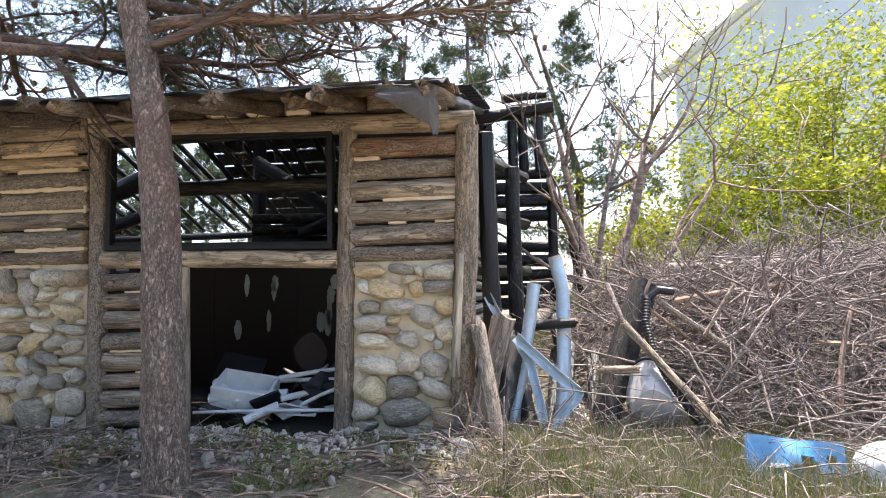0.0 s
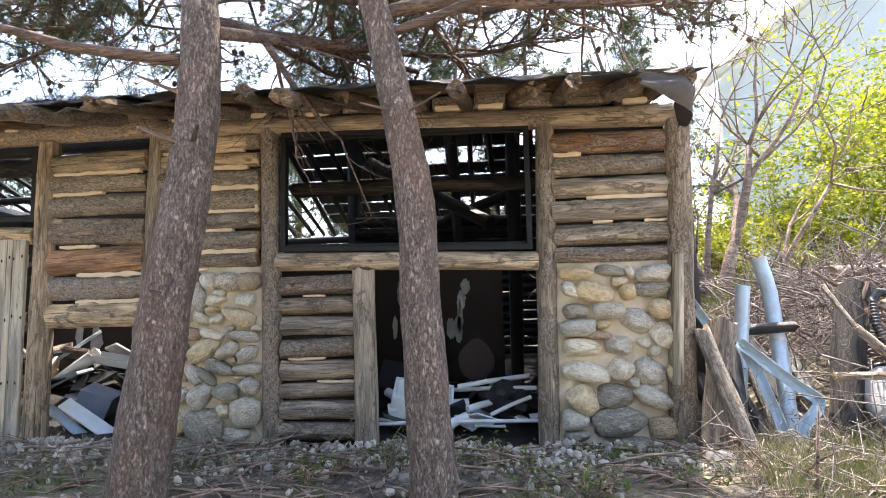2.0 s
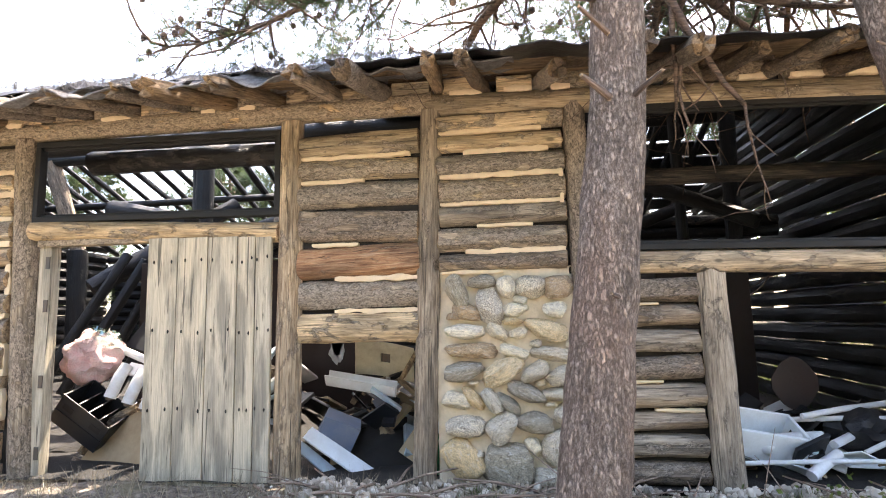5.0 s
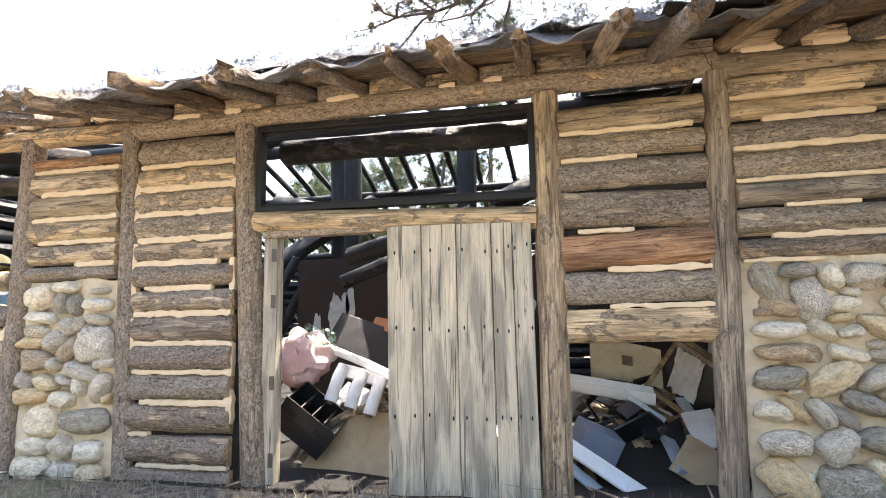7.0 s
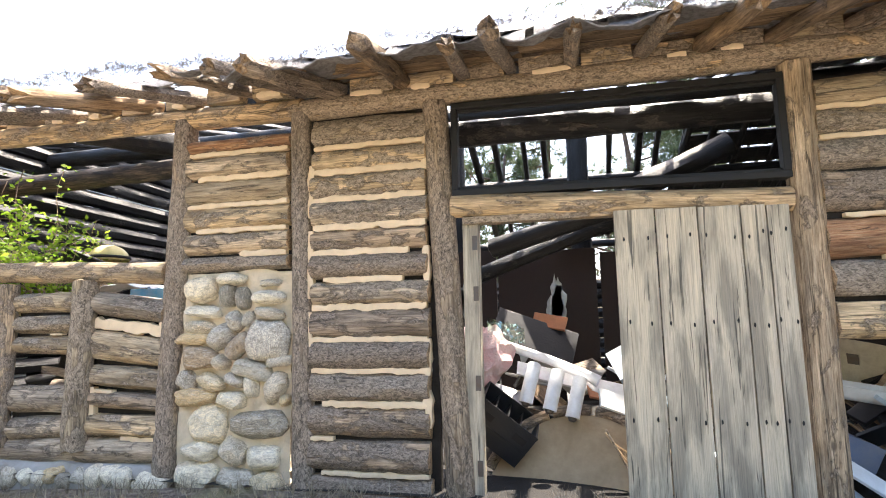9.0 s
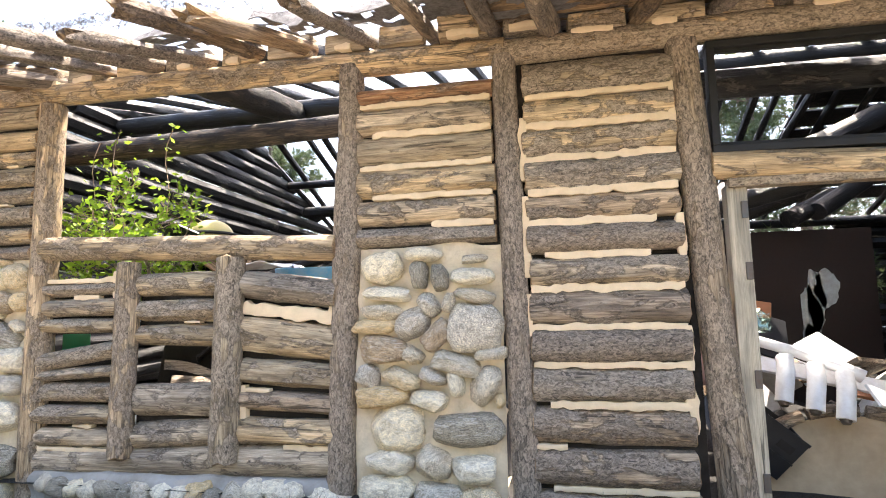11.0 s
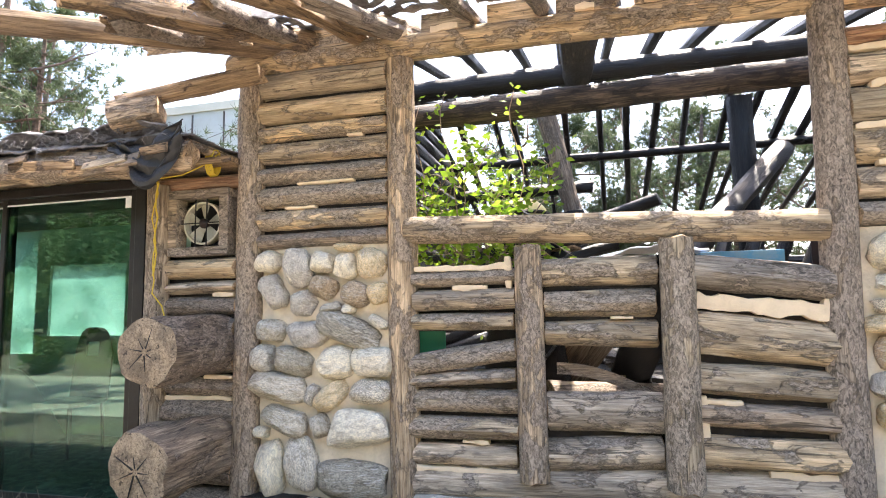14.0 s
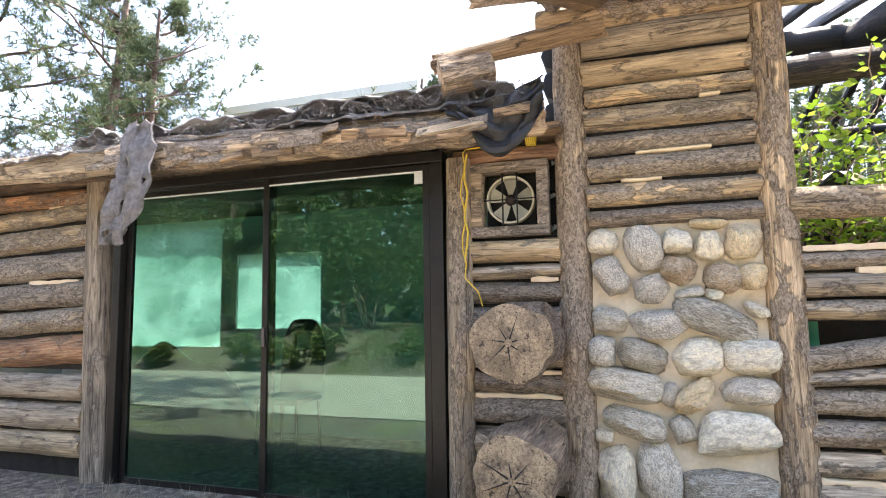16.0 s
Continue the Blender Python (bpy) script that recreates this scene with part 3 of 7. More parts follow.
def stone_shape(k, kind):
    """One of a few fieldstone shapes, split by some flat faces."""
    rr = random.Random(100 + k)
    bm = bmesh.new()
    bmesh.ops.create_icosphere(bm, subdivisions=3, radius=1)
    e = rr.uniform(2.1, 3.8)
    o = Vector((k * 7.3, k * 3.1, 0))
    cuts = []
    for _ in range(rr.choice((0, 2, 4, 5))):
        a = rr.uniform(0, 2 * math.pi)
        cuts.append((Vector((math.cos(a), rr.uniform(-0.8, 0.2), math.sin(a))).normalized(), rr.uniform(0.74, 0.92)))
    for v in bm.verts:
        d = v.co.normalized()
        p = (abs(d.x) ** e + abs(d.y) ** 2.2 + abs(d.z) ** e) ** (-1 / e)
        p *= 1 + 0.16 * noise.noise(d * 1.5 + o) + 0.08 * noise.noise(d * 3.6 + o) + 0.03 * noise.noise(d * 8 + o)
        c = d * p
        for q, lim in cuts:
            over = c.dot(q) - lim
            if over > 0:
                c -= q * over * 0.88
        v.co = c
    me = bpy.data.meshes.new("stone")
    bm.to_mesh(me)
    bm.free()
    me.materials.append(M_STONES[kind])
    me.polygons.foreach_set("use_smooth", [True] * len(me.polygons))
    me.set_sharp_from_angle(angle=0.6)
    return me


STONE_MESHES = {kind: [stone_shape(8 * i + k, kind) for k in range(8)] for i, kind in enumerate("ctbmgs")}


def stone(x, z, w, h, turn=0.0, parent=None, y=None, deep=0.09, kind=""):
    """A fieldstone of that width and height, bedded in the mortar."""
    ob = new("stone", RND.choice(STONE_MESHES[kind or RND.choice("cctmgs")]))
    ob.parent = parent
    ob.matrix_basis = pose(x, (YF + 0.028 if y is None else y) + RND.uniform(-0.015, 0.012), z, RND.uniform(-6, 6), turn + RND.choice((0, 180)), RND.uniform(-8, 8)) @ Matrix.Diagonal((w / 2 * 1.1, min(deep, 0.035 + h * 0.45), h / 2 * 1.14, 1))
    return ob


def stone_bay(x0, x1, top, bottom=0.1):
    """The sandy mortar bed of a panel of fieldstones."""
    s = RND.uniform(0, 50)
    vs, fs = sheet_geo(44, 72, lambda u, v: (x0 + (x1 - x0) * u, YF + 0.05 + 0.026 * nz(u * 4 + s, v * 6) + 0.014 * nz(u * 14, v * 22 + s) + 0.008 * nz(u * 30, v * 50 + s) + 0.12 * max(0, abs(u - 0.5) * 2 - 0.8) ** 1.5, bottom + (top - bottom) * v + (0.03 * nz(u * 5, s) if v > 0.98 else 0)), 0.16)
    return link("stone_panel", vs, fs, M_MORTAR, wall, "fieldstones bedded in sandy mortar")


def bed(panel_, items):
    """Fieldstones in a panel: (x, z, width, height, turn, kind)."""
    for x, z, w, h, turn, kind in items:
        stone(x, z, w, h, turn, panel_, kind=kind)


T, G, D, R = M_LOG, M_LOGG, M_LOGD, M_RED
# near-black backing behind the logs, standing in for the shade in their joints
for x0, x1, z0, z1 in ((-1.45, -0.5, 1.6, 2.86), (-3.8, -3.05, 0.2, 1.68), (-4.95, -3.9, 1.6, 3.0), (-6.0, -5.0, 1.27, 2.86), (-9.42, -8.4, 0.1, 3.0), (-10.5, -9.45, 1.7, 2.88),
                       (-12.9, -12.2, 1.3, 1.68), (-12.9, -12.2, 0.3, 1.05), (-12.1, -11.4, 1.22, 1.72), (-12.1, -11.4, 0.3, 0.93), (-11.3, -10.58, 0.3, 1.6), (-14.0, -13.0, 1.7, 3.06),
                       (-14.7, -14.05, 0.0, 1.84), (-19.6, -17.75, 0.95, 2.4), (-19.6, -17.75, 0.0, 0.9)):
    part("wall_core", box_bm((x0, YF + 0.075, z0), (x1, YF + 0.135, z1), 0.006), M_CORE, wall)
# corner bay
panel(-1.42, -0.52, [2.81, 2.61, 2.42, 2.24, 2.04, 1.85, 1.70], [R, G, G, G, G, D],
      [(1, 0.0, 0.27), (3, 0.3, 1.0), (4, 0.35, 0.52), (4, 0.8, 1.0)], 0.016)
vpost(-0.52, 0.1, 2.84, 0.105, M_POST, -0.40, y=YF + 0.02, amp=0.09, label="split corner post with peeling bark")
log("bare_face", (-0.545, YF - 0.06, 0.75), (-0.475, YF - 0.06, 1.75), 0.055, 0.04, M_PLANK, wall, amp=0.1, seg=10, wide=0.8)
vpost(-1.53, 0.15, 2.97, 0.085, M_POSTG, -1.46)
vpost(-3.83, 0.15, 2.99, 0.09, M_POSTG, -3.88)
# below the wide window
panel(-3.75, -3.12, [1.69, 1.50, 1.34, 1.15, 0.97, 0.78, 0.63, 0.45, 0.28], [D, D, G, D, G, D, G, D],
      [(1, 0.3, 0.6), (4, 0.1, 0.6), (5, 0.5, 1.0)], 0.014, tilts={3: -0.03, 5: -0.03})
vpost(-3.0, 0.2, 1.70, 0.10, M_LOGG, -3.02, y=YF + 0.0, ragged=0.03, label="leaning stub of a log post")
log("sill_log", (-3.80, YF + 0.06, 1.81), (-1.56, YF + 0.06, 1.74), 0.083, 0.08, M_LOGG, wall, amp=0.05, bend=0.01)
# stone bay beside it
panel(-4.88, -3.98, [2.97, 2.82, 2.66, 2.48, 2.27, 2.10, 1.91, 1.76], [T, T, G, T, G, G, D],
      [(1, 0, 0.85), (2, 0.2, 0.9), (3, 0, 1), (4, 0, 1), (5, 0.3, 0.75), (6, 0.2, 1.0), (7, 0, 0.5)], 0.02)
chink(2.2, 2.5, -3.99, 0.016, vertical=True)
vpost(-5.04, 0.15, 3.0, 0.088, M_POSTG, -4.94, amp=0.1)
# bay with the gap at its foot
panel(-5.96, -5.06, [2.89, 2.68, 2.49, 2.28, 2.00, 1.74, 1.50, 1.25], [T, T, G, D, R, G, T],
      [(1, 0, 0.95), (2, 0, 0.55), (4, 0.1, 0.5), (5, 0.3, 1.0), (6, 0.3, 1.0)], 0.02, tilts={3: 0.04, 4: -0.03})
vpost(-6.07, 0.1, 2.99, 0.10, M_POST, -6.05, amp=0.08, label="peeling door post")
# door bay
vpost(-8.25, 0.1, 3.0, 0.10, M_POST, -8.40)
log("lintel", (-8.28, YF + 0.05, 2.22), (-6.14, YF + 0.05, 2.12), 0.085, 0.08, M_PLATE, wall, amp=0.05)
# full bay
panel(-9.34, -8.47, [2.97, 2.73, 2.54, 2.33, 2.12, 1.93, 1.73, 1.53, 1.30, 1.08, 0.85, 0.61, 0.38, 0.17], [T, T, T, G, D, D, G, D, D, G, D, D, D],
      [(1, 0, 1), (2, 0.0, 1), (3, 0, 1), (4, 0.0, 1), (5, 0, 0.85), (6, 0.1, 0.8), (7, 0, 1), (8, 0, 1), (9, 0, 1), (10, 0.1, 1), (11, 0, 0.2), (12, 0.1, 1.0)], 0.024)
for xx, spans in ((-9.36, ((2.6, 2.2), (2.1, 1.6), (1.5, 1.25))), (-8.47, ((2.75, 2.5), (1.95, 1.7), (1.3, 1.05), (0.95, 0.7)))):
    for a, b in spans:
        chink(b, a, xx, 0.026, vertical=True)
vpost(-9.40, 0.1, 3.03, 0.085, M_POSTG, -9.47, amp=0.09)
# stone bay
panel(-10.43, -9.56, [2.91, 2.77, 2.57, 2.35, 2.15, 1.96, 1.82], [R, G, T, T, G, G],
      [(1, 0, 1), (2, 0.1, 1), (3, 0, 1), (4, 0.1, 1), (5, 0.55, 1)], 0.022)
vpost(-10.58, 0.15, 3.07, 0.095, M_POSTG, -10.50, amp=0.08)
# open window bay with three small panels
log("sill_log", (-12.90, YF + 0.04, 1.93), (-10.60, YF + 0.04, 1.84), 0.088, 0.086, M_PLATE, wall, amp=0.05, label="heavy sill log, red where bark is gone")
panel(-12.85, -12.25, [1.68, 1.56, 1.42, 1.30], [G, G, T], [(0, 0, 1.0), (1, 0.4, 0.75)], 0.02)
chink(1.55, 1.74, -12.27, 0.022, vertical=True)
panel(-12.88, -12.25, [1.22, 1.07, 0.97, 0.81, 0.66, 0.50], [T, G, T, T, G], [(4, 0.5, 0.75), (5, 0, 1)], 0.014, tilts={0: -0.10, 1: -0.05})
panel(-12.06, -11.46, [1.73, 1.54, 1.37, 1.20], [T, T, T], [(2, 0.6, 0.8)], 0.014)
panel(-12.06, -11.46, [0.97, 0.72, 0.52], [G, G], [], 0.014, tilts={1: -0.04})
panel(-11.25, -10.6, [1.68, 1.47], [G], [], tilts={0: 0.10})
chink(-11.27, -10.60, 1.42, 0.045, slope=-0.07)
chink(1.36, 1.54, -10.61, 0.03, vertical=True)
panel(-11.25, -10.6, [1.38, 1.12, 0.92, 0.76, 0.55], [T, T, D, T], [(2, 0, 0.3)], 0.02, tilts={0: 0.07, 1: 0.05, 2: 0.02})
chink(0.72, 0.95, -11.25, 0.03, vertical=True)
vpost(-12.15, 0.47, 1.79, 0.085, M_POSTG, -12.15, y=YF - 0.0)
vpost(-11.36, 0.47, 1.80, 0.098, M_LOG, -11.34, y=YF - 0.01, amp=0.1)
hlog(-12.92, -10.58, 0.34, 0.55, G, tilt=-0.06, label="bottom log on the stone plinth")
chink(-10.95, -10.62, 0.56, 0.02)
vpost(-12.93, 0.1, 3.05, 0.098, M_POST, -12.94, amp=0.05, label="grey weathered window post")
# stone bay under the roof's end
panel(-13.92, -13.03, [3.08, 2.88, 2.70, 2.58, 2.42, 2.28, 2.12, 1.97, 1.84], [T, T, T, T, G, T, T, D],
      [(3, 0.7, 0.82), (5, 0.3, 0.75), (6, 0.2, 0.45)], 0.012)
vpost(-14.03, 0.1, 3.09, 0.10, M_POST, -14.02, amp=0.1, label="tall red-brown post with loose bark")
# narrow bay with the fan
panel(-14.66, -14.12, [1.82, 1.66, 1.56, 1.41, 1.24, 1.01, 0.87, 0.69, 0.50, 0.30, 0.1], [T, G, D, D, G, D, D, G, D, D],
      [(2, 0.7, 1), (4, 0.2, 1), (5, 0.6, 1), (6, 0, 1), (8, 0, 0.9)], 0.016)
vpost(-14.72, 0.05, 2.33, 0.085, M_POST, -14.72, y=YF + 0.0)
log("rail", (-14.75, YF + 0.05, 2.34), (-14.05, YF + 0.05, 2.34), 0.055, 0.05, M_RED, wall)
# far bay
vpost(-17.66, 0.0, 2.46, 0.115, M_POSTG, -17.74)
panel(-19.6, -17.80, [2.42, 2.26, 2.10, 1.88, 1.65, 1.42, 1.20, 0.95], [R, T, T, G, G, T, R], [(1, 0.75, 1), (4, 0.65, 0.95)], 0.02, tilts={0: 0.0, 1: -0.1, 2: -0.08, 3: -0.06, 4: -0.06, 5: -0.1, 6: -0.1})
panel(-19.6, -17.80, [0.93, 0.70, 0.47, 0.27], [G, G, T], [], 0.02)
# plates on the posts
log("wall_plate", (-4.97, YF + 0.07, 3.05), (-0.35, YF + 0.05, 2.90), 0.092, 0.09, M_PLATE, wall, amp=0.05)
log("wall_plate", (-9.50, YF + 0.07, 3.06), (-4.93, YF + 0.07, 3.08), 0.085, 0.085, M_PLATE, wall, amp=0.05)
log("wall_plate", (-14.2, YF + 0.07, 3.16), (-9.46, YF + 0.07, 3.08), 0.088, 0.085, M_PLATE, wall, amp=0.05)

# fieldstone panels
bay = stone_bay(-1.46, -0.42, 1.72)
bed(bay, [
    (-1.27, 1.63, 0.26, 0.10, 0, "t"), (-1.00, 1.64, 0.21, 0.08, 8, "g"), (-0.84, 1.62, 0.11, 0.06, 60, "c"), (-0.65, 1.61, 0.27, 0.14, 0, "m"), (-1.14, 1.47, 0.30, 0.14, 14, "t"), (-0.93, 1.55, 0.12, 0.07, 0, "t"),
    (-0.87, 1.47, 0.12, 0.12, 0, "t"), (-0.66, 1.49, 0.31, 0.12, -5, "g"), (-1.32, 1.49, 0.17, 0.10, 40, "c"), (-1.27, 1.32, 0.19, 0.11, 0, "g"), (-1.02, 1.32, 0.24, 0.13, 0, "m"), (-0.62, 1.33, 0.18, 0.14, 10, "t"),
    (-0.80, 1.23, 0.24, 0.18, 15, "s"), (-1.27, 1.19, 0.27, 0.12, -5, "m"), (-1.07, 1.21, 0.11, 0.06, 0, "t"), (-1.11, 1.13, 0.18, 0.07, 0, "b"), (-1.24, 1.03, 0.33, 0.13, 6, "c"), (-0.96, 1.05, 0.19, 0.15, 0, "m"),
])
bed(bay, [
    (-0.77, 1.06, 0.10, 0.07, 0, "c"), (-0.60, 1.12, 0.21, 0.21, -20, "c"), (-0.69, 1.00, 0.09, 0.08, 0, "m"), (-0.95, 0.86, 0.18, 0.16, -50, "c"), (-1.22, 0.84, 0.38, 0.15, 10, "c"), (-0.73, 0.84, 0.22, 0.21, 10, "s"),
    (-0.51, 0.79, 0.23, 0.14, 70, "t"), (-0.86, 0.75, 0.10, 0.09, 0, "m"), (-0.69, 0.73, 0.09, 0.06, 0, "m"), (-1.26, 0.63, 0.24, 0.20, 30, "t"), (-1.00, 0.65, 0.26, 0.19, 10, "g"), (-0.72, 0.64, 0.28, 0.13, 25, "m"),
    (-0.50, 0.62, 0.16, 0.12, 60, "s"), (-1.32, 0.47, 0.20, 0.15, 0, "m"), (-0.98, 0.44, 0.38, 0.23, 0, "g"), (-0.57, 0.41, 0.39, 0.16, -3, "b"), (-1.31, 0.34, 0.18, 0.09, 0, "g"), (-0.86, 0.28, 0.24, 0.11, 0, "g"),
])
bed(bay, [
    (-0.56, 0.20, 0.31, 0.17, 0, "s"),
])
bay = stone_bay(-4.93, -3.93, 1.78)
bed(bay, [
    (-4.77, 1.62, 0.26, 0.13, 70, "g"), (-4.59, 1.69, 0.20, 0.09, 0, "g"), (-4.41, 1.64, 0.16, 0.11, 70, "c"), (-4.24, 1.64, 0.22, 0.15, 5, "s"), (-4.04, 1.64, 0.21, 0.14, -5, "b"), (-4.53, 1.50, 0.29, 0.17, 80, "s"),
    (-4.71, 1.47, 0.20, 0.11, 20, "b"), (-4.36, 1.48, 0.18, 0.10, -10, "c"), (-4.32, 1.55, 0.10, 0.06, 0, "c"), (-4.08, 1.47, 0.16, 0.10, -5, "c"), (-4.80, 1.44, 0.09, 0.05, 0, "b"), (-4.72, 1.33, 0.29, 0.10, 2, "c"),
    (-4.49, 1.33, 0.16, 0.08, 30, "c"), (-4.34, 1.31, 0.13, 0.07, -15, "c"), (-4.14, 1.34, 0.29, 0.13, 15, "t"), (-4.38, 1.40, 0.15, 0.05, 0, "t"), (-4.67, 1.20, 0.34, 0.10, 3, "b"), (-4.37, 1.19, 0.19, 0.08, 15, "c"),
])
bed(bay, [
    (-4.22, 1.24, 0.08, 0.05, 0, "m"), (-4.10, 1.17, 0.30, 0.10, 4, "m"), (-3.97, 1.24, 0.08, 0.05, 0, "c"), (-4.73, 1.05, 0.27, 0.13, -10, "g"), (-4.46, 1.05, 0.30, 0.14, -30, "t"), (-4.23, 1.05, 0.20, 0.11, -25, "m"),
    (-4.05, 1.02, 0.19, 0.11, -20, "s"), (-4.20, 0.97, 0.07, 0.05, 0, "t"), (-4.67, 0.97, 0.08, 0.03, 0, "c"), (-4.79, 0.85, 0.20, 0.11, 10, "c"), (-4.67, 0.86, 0.21, 0.08, 45, "t"), (-4.54, 0.85, 0.18, 0.09, 55, "m"),
    (-4.43, 0.83, 0.21, 0.08, 40, "g"), (-4.30, 0.90, 0.26, 0.11, 25, "g"), (-4.05, 0.89, 0.25, 0.09, 0, "m"), (-4.13, 0.82, 0.09, 0.03, 0, "c"), (-4.73, 0.67, 0.28, 0.14, 0, "s"), (-4.47, 0.67, 0.22, 0.16, -40, "m"),
])
bed(bay, [
    (-4.25, 0.70, 0.24, 0.13, 10, "g"), (-4.03, 0.75, 0.15, 0.13, 15, "s"), (-4.75, 0.45, 0.30, 0.20, 50, "t"), (-4.65, 0.48, 0.10, 0.05, -10, "c"), (-4.46, 0.41, 0.34, 0.30, 10, "g"), (-4.27, 0.53, 0.12, 0.11, 0, "c"),
    (-4.06, 0.53, 0.26, 0.24, 0, "m"), (-4.15, 0.34, 0.23, 0.10, 0, "m"),
])
bay = stone_bay(-10.47, -9.52, 1.83)
bed(bay, [
    (-10.28, 1.69, 0.28, 0.19, -8, "c"), (-10.01, 1.77, 0.24, 0.09, 4, "c"), (-10.04, 1.63, 0.18, 0.10, 85, "g"), (-9.91, 1.62, 0.16, 0.11, 85, "g"), (-9.69, 1.73, 0.16, 0.05, -5, "m"), (-9.70, 1.62, 0.26, 0.09, 3, "c"),
    (-10.25, 1.52, 0.29, 0.09, 3, "c"), (-9.68, 1.50, 0.24, 0.08, 10, "m"), (-9.98, 1.45, 0.15, 0.12, 40, "s"), (-9.85, 1.46, 0.12, 0.07, -70, "s"), (-10.28, 1.41, 0.26, 0.09, 4, "s"), (-10.09, 1.33, 0.21, 0.17, -40, "s"),
    (-9.94, 1.26, 0.20, 0.13, -45, "b"), (-9.69, 1.30, 0.31, 0.26, 0, "s"), (-10.33, 1.32, 0.28, 0.09, 3, "t"), (-10.28, 1.17, 0.29, 0.16, 5, "b"), (-10.09, 1.14, 0.13, 0.09, 20, "s"), (-9.82, 1.09, 0.32, 0.12, 12, "m"),
])
bed(bay, [
    (-9.59, 1.15, 0.19, 0.07, -5, "s"), (-10.37, 1.02, 0.16, 0.14, 30, "s"), (-10.16, 1.00, 0.23, 0.10, 25, "t"), (-9.96, 1.01, 0.17, 0.09, 25, "s"), (-9.81, 0.97, 0.16, 0.09, 80, "c"), (-9.64, 0.96, 0.24, 0.15, -55, "s"),
    (-10.28, 0.88, 0.31, 0.13, 0, "t"), (-9.99, 0.86, 0.22, 0.11, 5, "c"), (-10.19, 0.69, 0.33, 0.25, 0, "c"), (-9.77, 0.70, 0.42, 0.18, -2, "g"), (-9.55, 0.87, 0.08, 0.06, 85, "t"), (-10.23, 0.50, 0.29, 0.14, 0, "c"),
    (-9.96, 0.50, 0.20, 0.19, 0, "s"), (-9.71, 0.47, 0.28, 0.15, 0, "c"), (-10.27, 0.31, 0.33, 0.18, 0, "c"), (-9.93, 0.30, 0.29, 0.17, 0, "m"), (-9.68, 0.27, 0.25, 0.17, 0, "t"),
])
bay = stone_bay(-13.96, -13, 1.87)
bed(bay, [
    (-13.86, 1.77, 0.18, 0.14, 0, "c"), (-13.64, 1.72, 0.25, 0.17, 75, "s"), (-13.46, 1.75, 0.15, 0.13, 0, "c"), (-13.31, 1.72, 0.16, 0.13, 80, "c"), (-13.13, 1.74, 0.18, 0.17, 85, "t"), (-13.29, 1.84, 0.18, 0.05, 4, "t"),
    (-13.82, 1.57, 0.21, 0.14, 60, "s"), (-13.46, 1.59, 0.17, 0.14, 15, "b"), (-13.60, 1.49, 0.18, 0.15, 0, "s"), (-13.24, 1.54, 0.19, 0.14, 10, "b"), (-13.09, 1.54, 0.15, 0.13, -5, "t"), (-13.41, 1.46, 0.14, 0.06, -15, "m"),
    (-13.29, 1.45, 0.09, 0.06, 0, "c"), (-13.30, 1.32, 0.40, 0.16, 22, "g"), (-13.09, 1.36, 0.13, 0.06, 30, "c"), (-13.84, 1.31, 0.18, 0.14, 0, "m"), (-13.58, 1.28, 0.29, 0.16, 0, "s"), (-13.39, 1.11, 0.26, 0.18, -5, "c"),
])
bed(bay, [
    (-13.12, 1.13, 0.25, 0.18, -5, "c"), (-13.89, 1.14, 0.14, 0.15, 0, "m"), (-13.67, 1.12, 0.24, 0.16, 15, "g"), (-13.77, 0.96, 0.39, 0.18, 5, "m"), (-13.54, 0.91, 0.12, 0.07, -70, "s"), (-13.41, 0.90, 0.24, 0.13, -35, "t"),
    (-13.14, 0.94, 0.27, 0.14, 0, "s"), (-13.73, 0.75, 0.32, 0.16, 12, "m"), (-13.48, 0.72, 0.14, 0.11, 70, "m"), (-13.22, 0.72, 0.38, 0.22, -8, "c"), (-13.83, 0.45, 0.33, 0.17, 85, "c"), (-13.61, 0.48, 0.32, 0.21, 80, "m"),
    (-13.27, 0.41, 0.42, 0.21, 0, "g"), (-13.89, 0.67, 0.09, 0.07, 0, "c"), (-13.83, 0.17, 0.30, 0.20, 0, "t"), (-13.51, 0.17, 0.31, 0.19, 0, "s"), (-13.21, 0.18, 0.30, 0.18, 0, "c"),
])
# plinth under the open window
vs, fs = sheet_geo(60, 12, lambda u, v: (-12.9 + 2.35 * u, YF - 0.02 + 0.03 * nz(u * 20, v * 3) + (0.0 if v < 0.9 else 0.10 * (v - 0.9) * 10), 0.05 + 0.33 * v + 0.03 * nz(u * 9, 4)), 0.2)
plinth = link("plinth", vs, fs, M_CONC, wall, "rough concrete plinth set with pebbles")
for i in range(17):
    stone(-12.75 + 0.135 * i + RND.uniform(-0.02, 0.02), 0.26 + RND.uniform(-0.03, 0.03), RND.uniform(0.12, 0.24), RND.uniform(0.1, 0.17), RND.uniform(-20, 20), plinth, YF, 0.07)


# ---- roof ----
roof = thing("roof", "ruined low roof of round rafters, boards and torn sheeting", "roof", kind="structure")
xr = -14.05
raf_x = []
while xr < -0.5:
    raf_x.append(xr)
    xr += RND.uniform(0.36, 0.46)


RIDGE_Y, RIDGE_Z = 9.2, 4.45


def raf_z(y):
    """Height of the rafters: up to the ridge, then down to the back."""
    return 3.20 + 0.28 * (y - 4.72) if y < RIDGE_Y else RIDGE_Z - 0.36 * (y - RIDGE_Y)


def plate_lift(x):
    return 0.07 if x < -9.5 else (-0.10 * max(0.0, (x + 4.5) / 4.0))


